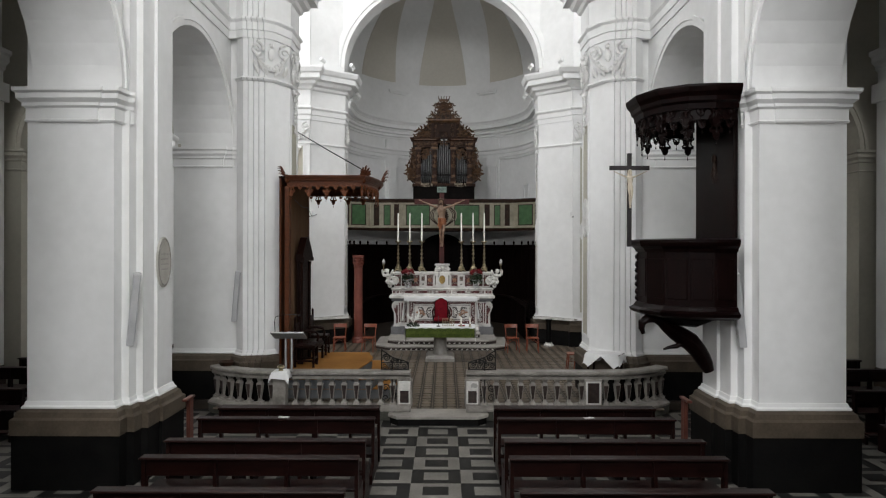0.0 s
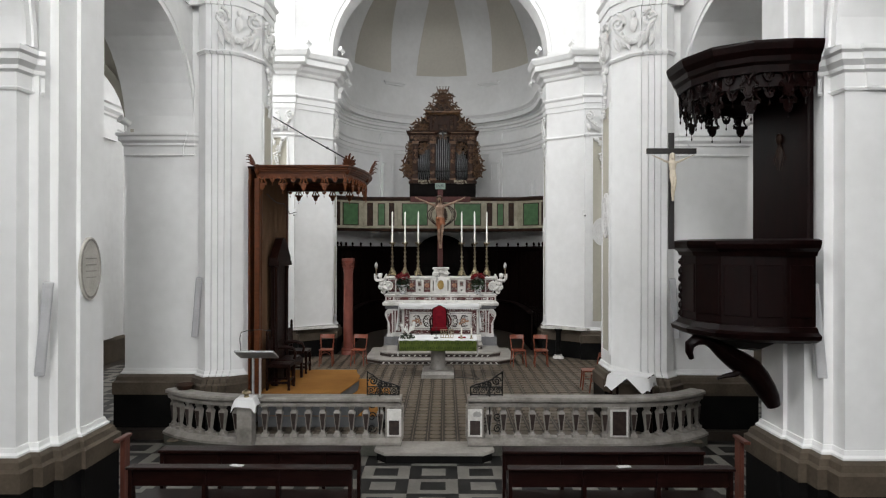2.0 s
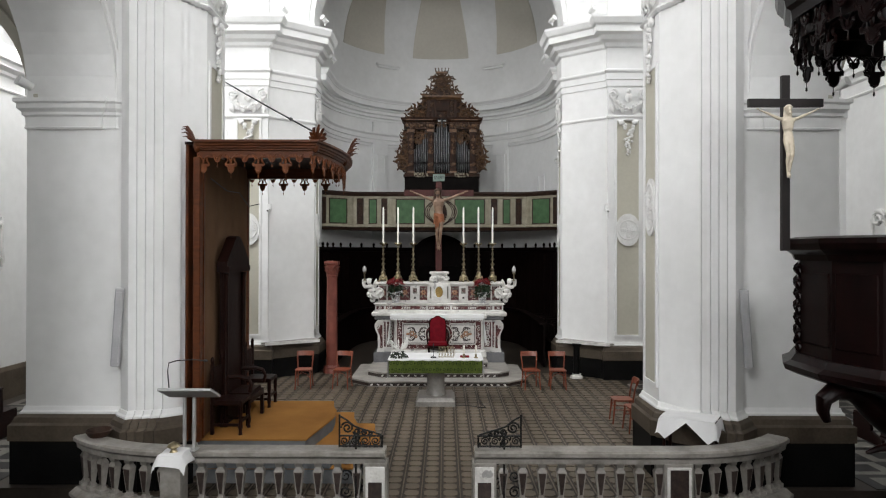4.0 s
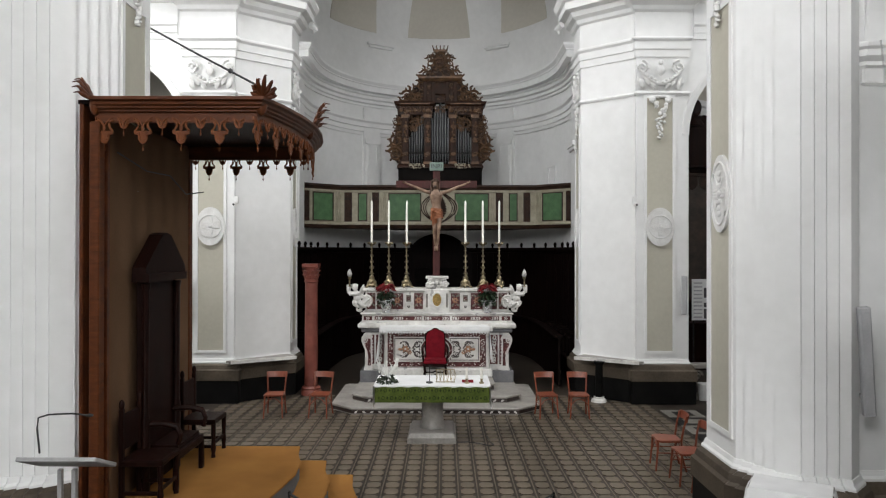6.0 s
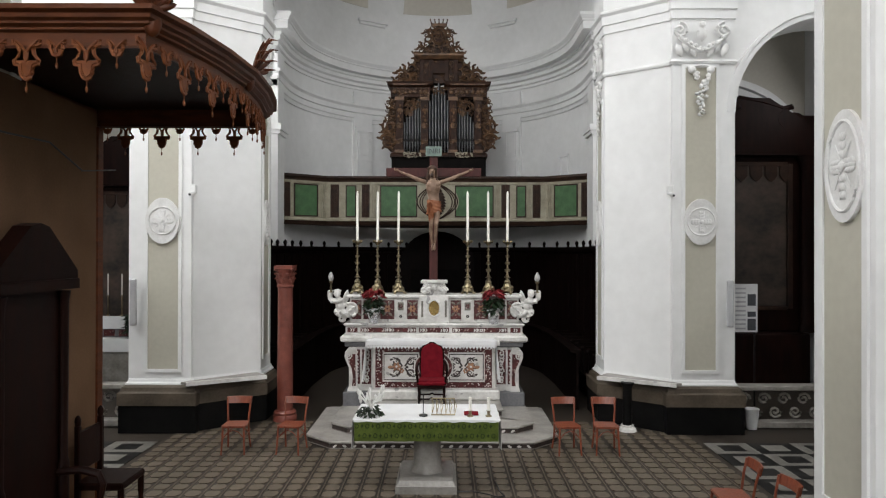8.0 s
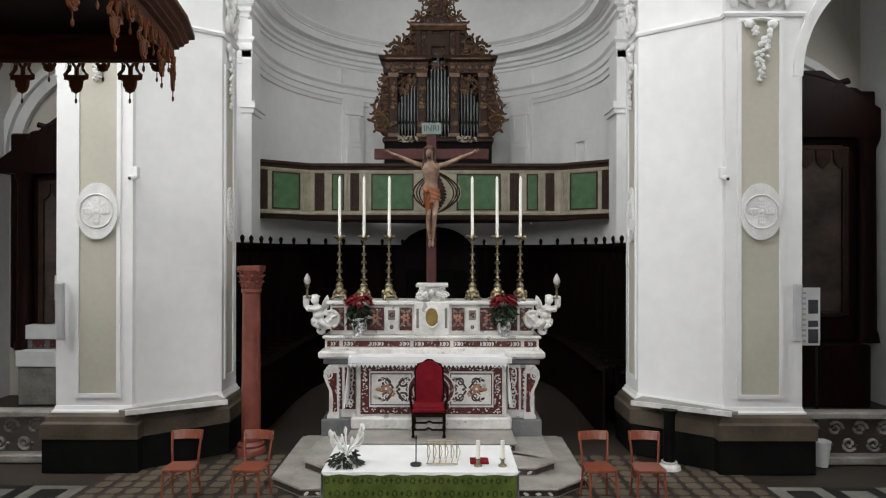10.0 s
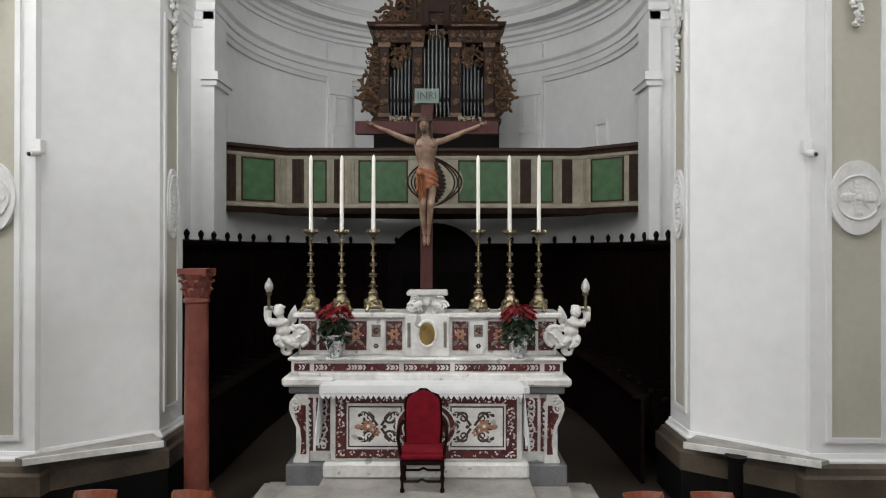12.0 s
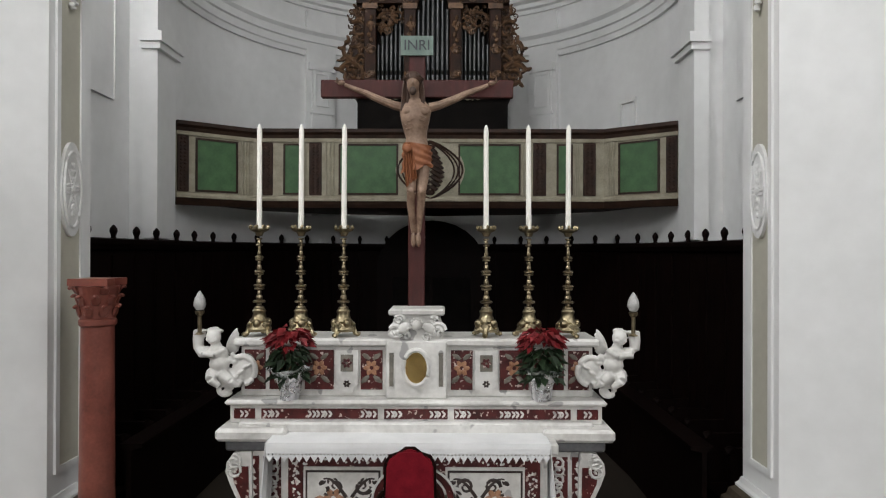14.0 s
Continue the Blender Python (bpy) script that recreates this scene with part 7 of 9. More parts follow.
bowl = tagged(part("wooden_bowl", (lambda b: (lathe(b, [(0.0, 0.0), (0.12, 0.0), (0.17, 0.08), (0.16, 0.09), (0.11, 0.02), (0.0, 0.02)], 18), b)[1])(bmesh.new()), GALBROWN, None, "", True), "dark brown wooden bowl on the communion rail", "bowl")
bowl.matrix_basis = pose(-4.45, RY + 0.50, 0.985)
dish = tagged(part("brass_dish", (lambda b: (lathe(b, [(0.0, 0.0), (0.05, 0.0), (0.03, 0.03), (0.08, 0.07), (0.06, 0.10), (0.0, 0.13)], 14), b)[1])(bmesh.new()), GOLD, None, "", True), "small gilded dish on the lace cloth", "dish")
dish.matrix_basis = pose(-3.10, RY - 0.33, 1.034)

# ---- free-standing altar table ----
tab = thing("altar_table", "stone altar table on a round pedestal", "table", pose(-0.01, 18.67, SANCT))
part("tabletop", bbox(-0.98, 0.98, 0.02, 0.88, 0.90, 0.965, 0.01), GREYMARBLE, tab)
bm = bmesh.new()
lathe(bm, [(0.0, 0.15), (0.235, 0.16), (0.225, 0.19), (0.205, 0.24), (0.195, 0.34), (0.192, 0.84), (0.22, 0.89), (0.0, 0.90)], 28, pose(0, 0.41, 0))
part("pedestal", bm, GREYMARBLE, tab, "", True)
bm = bmesh.new()
lo = [(-0.42, -0.14), (0.42, -0.14), (0.42, 0.86), (-0.42, 0.86)]
prism(bm, lo, 0.0, 0.10)
vs = prism(bm, [(-0.40, -0.12), (0.40, -0.12), (0.40, 0.84), (-0.40, 0.84)], 0.10, 0.16)
for v in vs[4:]:
    v.co.x *= 0.93
    v.co.y = 0.36 + (v.co.y - 0.36) * 0.93
part("foot", bm, GREYMARBLE, tab, "sloping grey stone foot")
fr = thing("altar_frontal", "white linen cloth with a green brocade frontal on the table", "cloth", pose(-0.01, 18.67, SANCT + 0.967))
part("linen_top", bbox(-1.02, 1.02, -0.02, 0.92, 0.0, 0.014, 0.004), LINEN, fr)
bm = bmesh.new()
nx = 60
for q, (z0, z1) in enumerate(((0.010, -0.015),)):
    a = [(bm.verts.new((-1.01 + 2.02 * i / nx, -0.024, z0)), bm.verts.new((-1.01 + 2.02 * i / nx, -0.026 - 0.004 * math.sin(i * 1.1), z1 - 0.006 * math.sin(i * 0.8)))) for i in range(nx + 1)]
    for u, v in zip(a, a[1:]):
        bm.faces.new((u[0], v[0], v[1], u[1]))
part("linen_edge", bm, LINEN, fr)
bm = bmesh.new()
a = [[bm.verts.new((-0.995 + 1.99 * i / nx, -0.020 - 0.010 * j + 0.006 * math.sin(i * 0.55) * j, -0.005 - 0.275 * j)) for j in (0, 1)] for i in range(nx + 1)]
b = [[bm.verts.new((v.co.x, v.co.y + 0.006, v.co.z)) for v in r] for r in a]
for g in (a, b):
    for u, v in zip(g, g[1:]):
        bm.faces.new((u[0], v[0], v[1], u[1]))
part("brocade", bm, GREENCLOTH, fr, "olive green brocade frontal", True)
bm = bmesh.new()
for row in range(2):
    for i in range(26):
        x = -0.96 + 1.92 * (i + 0.5 * row) / 26
        z = -0.07 - 0.13 * row
        if i % 2 == row:
            ring = [(x + 0.024 * math.cos(2 * math.pi * k / 10), -0.034 - 0.008 * row, z + 0.03 * math.sin(2 * math.pi * k / 10)) for k in range(12)]
            tube(bm, ring, 0.006, 4)
        else:
            blob(bm, (x, -0.034 - 0.008 * row, z), (0.012, 0.004, 0.030), 1)
            blob(bm, (x, -0.034 - 0.008 * row, z), (0.024, 0.004, 0.010), 1)
tagged(part("brocade_pattern", bm, GREENDARK, fr, "dark green woven pattern"), kind="stuff")
for s in (-1, 1):
    bm = bmesh.new()
    rows_ = []
    for j in range(9):
        z = 0.012 - (0.40 + 0.0) * j / 8
        w = 0.92 * (1 - 0.75 * max(0, j - 3) / 5)
        rows_.append([bm.verts.new((s * (1.022 + 0.012 * math.sin(i * 1.3) * j / 8 + 0.01 * j / 8), -0.02 + w * i / 8, z - 0.02 * (i % 2) * (j == 8))) for i in range(9)])
    for u, v in zip(rows_, rows_[1:]):
        for i in range(8):
            bm.faces.new((u[i], u[i + 1], v[i + 1], v[i]))
    part("hanging_side", bm, LINEN, fr, "", True)
TZ = SANCT + 0.983
mic = thing("table_microphone", "small black table microphone on the altar", "microphone", pose(-0.06, 18.86, TZ))
bm = bmesh.new()
lathe(bm, [(0.0, 0), (0.06, 0.0), (0.06, 0.02), (0.02, 0.03), (0.0, 0.03)], 14)
part("base", bm, BLACKPLASTIC, mic)
bm = bmesh.new()
tube(bm, [(0, 0, 0.03), (0, 0.01, 0.16), (0, 0.04, 0.26)], 0.007, 6)
blob(bm, (0, 0.05, 0.28), (0.014, 0.02, 0.03), 1)
part("stem", bm, BLACKPLASTIC, mic)
for x in (0.60, 0.86):
    c = thing("small_candlestick", "short candle in a small brass holder on the altar", "candlestick", pose(x, 18.84, TZ), "candles on the altar table")
    bm = bmesh.new()
    lathe(bm, [(0.0, 0), (0.045, 0.0), (0.045, 0.015), (0.02, 0.03), (0.022, 0.07), (0.034, 0.08), (0.0, 0.09)], 12)
    part("holder", bm, GOLD, c, "", True)
    bm = bmesh.new()
    lathe(bm, [(0.0, 0.08), (0.022, 0.08), (0.022, 0.27), (0.0, 0.275)], 12)
    part("candle", bm, WAX, c, "", True)
bk = thing("book_stand", "gilded metal book stand on the altar table", "book stand", pose(0.22, 18.95, TZ))
bm = bmesh.new()
for z, y in ((0.02, -0.10), (0.20, 0.12)):
    tube(bm, [(-0.17, y, z), (0.17, y, z)], 0.009, 6)
for i in range(6):
    x = -0.16 + 0.064 * i
    tube(bm, [(x, -0.10, 0.02), (x + 0.03, 0.0, 0.12), (x, 0.12, 0.20)], 0.006, 5)
    tube(bm, [(x, 0.12, 0.20), (x, 0.14, 0.005)], 0.006, 5)
part("frame", bm, GOLD, bk)
part("red_cloth", bbox(0.30, 0.50, -0.06, 0.12, 0.0, 0.02, 0.005), VELVET, bk, "folded red cloth")
fl = thing("flower_arrangement", "white flowers with dark foliage on the altar corner", "flowers", pose(-0.80, 18.86, TZ))
part("foliage", leaves(90, 0.14, 0.02, 0.16, 0.10, 7, 0.9), mat("dark_foliage", (0.008, 0.014, 0.008), (0.03, 0.045, 0.02), 0.5, scale=9), fl)
bm = bmesh.new()
rnd = random.Random(12)
for i in range(16):
    a = rnd.uniform(0, 6.28)
    tube(bm, [(0, 0, 0.1), (0.08 * math.cos(a), 0.06 * math.sin(a), 0.2), (0.18 * math.cos(a), 0.10 * math.sin(a), 0.22 + rnd.uniform(0.0, 0.14))], 0.006, 5, 0.012)
    blob(bm, (0.18 * math.cos(a), 0.10 * math.sin(a), 0.26 + rnd.uniform(-0.06, 0.14)), (0.022, 0.02, 0.05), 1)
part("blossoms", bm, PETAL, fl, "white blossoms")
cable = thing("floor_cable", "thin black cable lying on the tiled floor", "cable", pose(0, 0, SANCT + 0.004))
bm = bmesh.new()
tube(bm, [(0.42, 18.6, 0.008), (0.62, 18.62, 0.008), (0.82, 18.52, 0.008), (0.95, 18.42, 0.008), (1.05, 18.45, 0.008), (1.0, 18.62, 0.008), (0.97, 19.0, 0.008)], 0.009, 6)
part("lead", bm, BLACKPLASTIC, cable)

# ---- bentwood chairs ----


def bentwood_chair():
    c = thing("wooden_chair", "orange beech chair with a curved back rail", "chair", pose(0, 0, 0), "chairs in the sanctuary")
    bm = bmesh.new()
    prism(bm, [(-0.17, 0.18), (-0.205, -0.12), (-0.17, -0.20), (0.17, -0.20), (0.205, -0.12), (0.17, 0.18)], 0.43, 0.46)
    bevel(bm, 0.008, 2)
    part("seat", bm, CHAIRWOOD, c, "", True)
    for s in (-1, 1):
        bm = bmesh.new()
        tube(bm, [(s * 0.165, -0.17, 0.44), (s * 0.175, -0.19, 0.2), (s * 0.185, -0.21, 0.0)], 0.018, 8, 0.014)
        part("front_leg", bm, CHAIRWOOD, c, "", True)
        bm = bmesh.new()
        tube(bm, [(s * 0.185, 0.24, 0.0), (s * 0.17, 0.18, 0.22), (s * 0.165, 0.17, 0.45), (s * 0.18, 0.20, 0.65), (s * 0.195, 0.245, 0.83)], 0.016, 8)
        part("back_leg", bm, CHAIRWOOD, c, "", True)
    bm = bmesh.new()
    rows_ = []
    for j, z in enumerate((0.735, 0.78, 0.845)):
        rows_.append([[bm.verts.new((-0.205 + 0.41 * i / 10, 0.228 + 0.03 * (z - 0.735) / 0.11 + 0.035 * math.sin(math.pi * i / 10) + d, z)) for i in range(11)] for d in (0.0, 0.018)])
    for u, v in zip(rows_, rows_[1:]):
        for d in (0, 1):
            for i in range(10):
                bm.faces.new((u[d][i], u[d][i + 1], v[d][i + 1], v[d][i]))
        for i in (0, 10):
            bm.faces.new((u[0][i], v[0][i], v[1][i], u[1][i]))
    for r in (rows_[0], rows_[-1]):
        for i in range(10):
            bm.faces.new((r[0][i], r[0][i + 1], r[1][i + 1], r[1][i]))
    part("back_rail", bm, CHAIRWOOD, c, "", True)
    for y in (-0.17, 0.17):
        bm = bmesh.new()
        tube(bm, [(-0.17, y, 0.26), (-0.08, y, 0.36), (0, y, 0.39), (0.08, y, 0.36), (0.17, y, 0.26)], 0.009, 6)
        part("brace", bm, CHAIRWOOD, c, "", True)
    for s in (-1, 1):
        bm = bmesh.new()
        tube(bm, [(s * 0.172, -0.18, 0.27), (s * 0.17, 0.17, 0.27)], 0.009, 6)
        part("stretcher", bm, CHAIRWOOD, c)
    return c


ch = bentwood_chair()
spots = [(-3.20, 20.42, 4), (-2.28, 20.42, -6), (2.26, 20.42, 5), (2.90, 20.42, -4), (3.62, 17.35, 86), (3.72, 16.72, 93), (3.80, 16.1, 88)]
for i, (x, y, a) in enumerate(spots):
    if i == 0:
        ch.matrix_basis = pose(x, y, SANCT, 0, 0, a)
    else:
        copy_thing(ch, pose(x, y, SANCT, 0, 0, a if i < 4 else a - 180))

# credence table in a white cloth beside the crossing pier
cr = thing("credence_table", "small table under a white cloth with pointed corners", "table", pose(3.50, 13.56, SANCT, 0, 0, -32) @ Matrix.Diagonal((0.84, 0.8, 1.13, 1)))
for sx in (-1, 1):
    for sy in (-1, 1):
        part("leg", bbox(sx * 0.36 - 0.025, sx * 0.36 + 0.025, sy * 0.22 - 0.025, sy * 0.22 + 0.025, 0.0, 0.92, 0.006), DARKWOOD, cr)
part("tabletop", bbox(-0.42, 0.42, -0.27, 0.27, 0.92, 0.95, 0.006), DARKWOOD, cr)
bm = bmesh.new()
k = 16
grid = [[None] * (k + 1) for _ in range(k + 1)]
for i in range(k + 1):
    for j in range(k + 1):
        u, v = (i / k - 0.5) * 1.3, (j / k - 0.5) * 1.1
        du, dv = max(0, abs(u) - 0.43), max(0, abs(v) - 0.28)
        x = math.copysign(min(abs(u), 0.43) + 0.20 * du, u)
        y = math.copysign(min(abs(v), 0.28) + 0.25 * dv, v)
        w = 1.1 - 0.95 * abs(((u + 0.65) / 0.65) % 1.0 * 2 - 1)
        grid[i][j] = bm.verts.new((x, y, 0.956 - (0.85 * dv * w + 0.8 * du * (0.5 + 0.5 * abs(math.sin(v * 6)))) - 0.3 * min(du, dv)))
for i in range(k):
    for j in range(k):
        bm.faces.new((grid[i][j], grid[i + 1][j], grid[i + 1][j + 1], grid[i][j + 1]))
part("cloth", bm, LINEN, cr, "white linen cloth", True)

# marble shelves on the oblique faces of the apse piers, on little columns
for s, side in sides:
    sh = thing("wall_shelf", "thin marble shelf on the apse pier", "shelf")
    a, b = Vector((3.44, 22.42)), Vector((4.52, 21.42))
    t = (b - a).normalized()
    nrm = Vector((-t.y, t.x)) * -1
    nrm = nrm if nrm.y < 0 else -nrm
    plan = [a, b, b + nrm * 0.12 - t * 0.05, a + nrm * 0.45 + t * 0.02]
    bm = bmesh.new()
    prism(bm, [(s * p.x, p.y) for p in plan][::s], 1.07, 1.115)
    part("slab", bm, RAILSTONE, sh)
    bm = bmesh.new()
    sweep(bm, [(s * p.x, p.y) for p in (plan[2], plan[3])][::s], [(-0.03, 1.05), (0.012, 1.05), (0.012, 1.12), (-0.03, 1.12)])
    part("edge", bm, MARBLE, sh)
    if s > 0:
        leg = thing("pedestal_column", "dark little column on a white foot under the shelf", "column", pose(3.62, 21.72, SANCT))
        bm = bmesh.new()
        lathe(bm, [(0.0, 0.0), (0.17, 0.0), (0.16, 0.05), (0.11, 0.08), (0.12, 0.11), (0.0, 0.12)], 18)
        part("foot", bm, MARBLE, leg, "white marble foot", True)
        bm = bmesh.new()
        lathe(bm, [(0.0, 0.11), (0.085, 0.11), (0.08, 0.80), (0.12, 0.86), (0.12, 0.89), (0.0, 0.89)], 18)
        part("shaft", bm, PLINTH, leg, "", True)

# ---- pulpit ----
PX, PY = 3.93, 10.02


# plan of the pulpit from its near end on the pier round to the far end, seen from above
PULPIT_PLAN = [(4.36, 11.10), (3.72, 11.08), (3.34, 10.86), (3.12, 10.42), (3.13, 9.92), (3.30, 9.50), (3.62, 9.27), (4.00, 9.20), (4.36, 9.20)]


def pulpit_run(k):
    """The plan drawn in or out by k about its middle on the pier, in the pulpit's own axes."""
    return [(4.36 + (x - 4.36) * k - PX, 10.15 + (y - 10.15) * k - PY) for x, y in PULPIT_PLAN]


pul = thing("pulpit", "dark walnut pulpit with panelled sides on the nave pier", "pulpit", pose(PX, PY, 0))
bm = bmesh.new()
prism(bm, pulpit_run(0.90), 2.56, 3.42)
part("body", bm, PULPITWOOD, pul)
inner_run = pulpit_run(0.90)
for a, b in zip(inner_run, inner_run[1:]):
    a, b = Vector(a), Vector(b)
    half = (b - a).length / 2
    mid = (a + b) / 2
    t = (b - a).normalized()
    p = part("side_panel", bbox(-half + 0.03, half - 0.03, -0.010, 0.02, 2.70, 3.30, 0.008), PULPITWOOD, pul)
    p.matrix_basis = Matrix.Translation((mid.x, mid.y, 0)) @ Matrix.Rotation(math.atan2(t.y, t.x), 4, "Z")
for x, y in inner_run[2:4]:
    bm = bmesh.new()
    for k, z in enumerate((2.66, 2.76, 2.88, 2.98, 3.10, 3.20, 3.32)):
        blob(bm, (x - 0.01 * (k % 2), y, z), (0.034, 0.034, 0.065), 1)
        tube(bm, [(x - 0.02 + 0.025 * math.cos(q * 0.8), y - 0.02, z + 0.03 * math.sin(q * 0.8)) for q in range(7)], 0.012, 5)
    tagged(part("corner_carving", bm, PULPITWOOD, pul, "", True), kind="stuff")
bm = bmesh.new()
sweep(bm, inner_run, [(-0.1, 3.40), (0.03, 3.40), (0.05, 3.45), (0.10, 3.49), (0.12, 3.54), (0.12, 3.58), (0.03, 3.60), (-0.1, 3.60)])
part("top_rail", bm, PULPITWOOD, pul)
bm = bmesh.new()
sweep(bm, inner_run, [(-0.3, 2.44), (0.02, 2.42), (0.11, 2.46), (0.13, 2.51), (0.07, 2.54), (0.03, 2.60), (-0.3, 2.60)])
prism(bm, pulpit_run(0.80), 2.40, 2.50)
part("bottom_moulding", bm, PULPITWOOD, pul)
bm = bmesh.new()
line = [(-0.74, 2.14, 0.03), (-0.77, 2.22, 0.045), (-0.76, 2.31, 0.06), (-0.68, 2.37, 0.07), (-0.56, 2.38, 0.075), (-0.46, 2.33, 0.085), (-0.37, 2.25, 0.10), (-0.26, 2.17, 0.12), (-0.13, 2.09, 0.14), (0.0, 2.01, 0.145), (0.10, 1.90, 0.135), (0.18, 1.78, 0.125), (0.25, 1.66, 0.11), (0.30, 1.55, 0.08)]
rings = []
for i, (x, z, rad) in enumerate(line):
    a, b = line[max(0, i - 1)], line[min(len(line) - 1, i + 1)]
    d = Vector((b[0] - a[0], b[1] - a[1])).normalized()
    rings.append([bm.verts.new((x - d.y * rad * math.cos(q * math.pi / 6), -0.12 + 0.08 * i / 13 + rad * 1.2 * math.sin(q * math.pi / 6), z + d.x * rad * math.cos(q * math.pi / 6))) for q in range(12)])
for a, b in zip(rings, rings[1:]):
    for q in range(12):
        bm.faces.new((a[q], a[(q + 1) % 12], b[(q + 1) % 12], b[q]))
bm.faces.new(rings[0])
bm.faces.new(rings[-1])
tube(bm, [(-0.10, -0.12, 2.02), (-0.24, -0.14, 1.95), (-0.36, -0.14, 1.93), (-0.44, -0.14, 1.90)], 0.05, 8, 0.015)
tube(bm, [(-0.45, -0.1, 2.44), (-0.2, -0.06, 2.36), (0.1, 0, 2.32), (0.4, 0.0, 2.44)], 0.10, 8, 0.10)
part("bracket", bm, PULPITWOOD, pul, "dark carved claw-shaped bracket", True)
board_m = pose(4.375 - PX, 10.10 - PY, 0, 0, 0, 9)
board = part("back_board", bbox(-0.05, 0.03, -0.56, 0.50, 3.58, 5.62, 0.02), PULPITWOOD, pul, "tall dark back board")
board.matrix_basis = board_m
bm = bmesh.new()
blob(bm, (-0.07, -0.06, 4.85), (0.03, 0.05, 0.07), 2)
for i in range(9):
    a = radians(-140 + 10 * i * 1.25)
    tube(bm, [(-0.06, -0.06, 4.82), (-0.06, -0.06 + 0.15 * math.cos(a), 4.82 + 0.36 * math.sin(a))], 0.007, 5, 0.003)
rays = part("carved_rays", bm, GALBROWN, pul, "faded carved rays")
rays.matrix_basis = board_m
can = thing("pulpit_canopy", "dark carved sounding board with hanging fringe", "canopy", pose(PX, PY, -0.22))
CANOPY_RUN = pulpit_run(0.93)
bm = bmesh.new()
prism(bm, CANOPY_RUN, 5.80, 6.03)
sweep(bm, CANOPY_RUN, [(-0.1, 5.70), (0.02, 5.70), (0.03, 5.78), (0.07, 5.81), (0.08, 5.87), (0.13, 5.93), (0.15, 6.00), (0.15, 6.03), (-0.1, 6.04)])
part("cornice", bm, PULPITWOOD, can)


def fringe_unit(bm, w, big):
    """One hanging pierced pendant of a canopy, top at z = 0."""
    k = w / 0.20
    if big:
        half = [(0.50, 0.0), (0.49, -0.035), (0.33, -0.045), (0.27, -0.08), (0.30, -0.115), (0.46, -0.15), (0.44, -0.18), (0.25, -0.19), (0.22, -0.24), (0.14, -0.275), (0.0, -0.29)]
    else:
        half = [(0.50, 0.0), (0.48, -0.04), (0.33, -0.06), (0.36, -0.10), (0.28, -0.13), (0.20, -0.165), (0.0, -0.18)]
    pts = [(x * w, z * k) for x, z in half] + [(-x * w, z * k) for x, z in half[-2::-1]]
    for q, y in ((1.0, 0.0), (0.80, -0.006)):
        rim = [(x * q, y, z * (0.5 + q / 2) - 0.02 * (1 - q)) for x, z in pts]
        tube(bm, rim, 0.013 if q == 1.0 else 0.007, 5)
    low = [(x * w * 0.92, z * k) for x, z in half[len(half) // 2:]]
    low = low + [(-x, z) for x, z in low[-2::-1]]
    slab(bm, low[::-1], -0.004, 0.006)
    for s in (-1, 1):
        tube(bm, [(s * w * 0.36, -0.004, -0.012 * k), (s * w * 0.16, -0.008, -0.05 * k), (0, -0.008, -0.10 * k)], 0.012 * k, 5)
    blob(bm, (0, -0.01, -0.12 * k), (0.022 * k, 0.014, 0.05 * k), 1)
    end = half[-1][1] * k
    tube(bm, [(0, 0, end), (0, 0, end - 0.05)], 0.004, 4)
    blob(bm, (0, 0, end - 0.07), (0.011, 0.011, 0.026), 1)


FR = {}
for material in (PULPITWOOD, TASSELWOOD):
    for big in (True, False):
        bm = bmesh.new()
        fringe_unit(bm, 0.205 if big else 0.135, big)
        me = bpy.data.meshes.new("hanging_tassel")
        bmesh.ops.recalc_face_normals(bm, faces=bm.faces[:])
        bm.to_mesh(me)
        bm.free()
        me.materials.append(material)
        FR[material.name, big] = me


def fringe(parent, run, z, material, step=0.22, closed=False, size=1.0):
    pts = [Vector(p) for p in run] + ([Vector(run[0])] if closed else [])
    legs = [(a, b, (b - a).length) for a, b in zip(pts, pts[1:])]
    total = sum(d for a, b, d in legs)
    k = 2 * round(total / step / 2)
    for i in range(k):
        at = total * (i + 0.5) / k
        for a, b, d in legs:
            if at <= d:
                break
            at -= d
        t = (b - a).normalized()
        q = a + t * at
        piece("hanging_tassel", FR[material.name, i % 2 == 0], parent, Matrix.Translation((q.x, q.y, z)) @ Matrix.Rotation(math.atan2(t.y, t.x), 4, "Z") @ Matrix.Diagonal((size, size, size, 1)))


fringe(can, pulpit_run(0.92), 5.74, PULPITWOOD, 0.21, False, 1.05)
fringe(can, pulpit_run(0.86), 5.56, PULPITWOOD, 0.21, False, 1.0)
bm = bmesh.new()
sweep(bm, pulpit_run(0.88), [(-0.012, 5.55), (0.012, 5.55), (0.012, 5.72), (-0.012, 5.72)])
part("carved_band", bm, PULPITWOOD, can)
pc = thing("pulpit_crucifix", "black wooden crucifix fixed to the pulpit rim", "cross", pose(3.09, 10.34, 3.58))
part("upright", bbox(-0.035, 0.035, -0.02, 0.02, -0.1, 1.40, 0.004), BLACKWOOD, pc)
part("crossbar", bbox(-0.32, 0.32, -0.022, 0.018, 1.13, 1.20, 0.004), BLACKWOOD, pc)
bm = bmesh.new()
carved_figure(bm)
bmesh.ops.scale(bm, vec=(0.34, 0.34, 0.36), verts=bm.verts[:])
f = tagged(part("statue", bm, IVORY, None, "", True), "small ivory-coloured carved figure on the black crucifix", "statue")
f.matrix_basis = pose(3.09, 10.29, 4.10)
carve(f, 0.006)

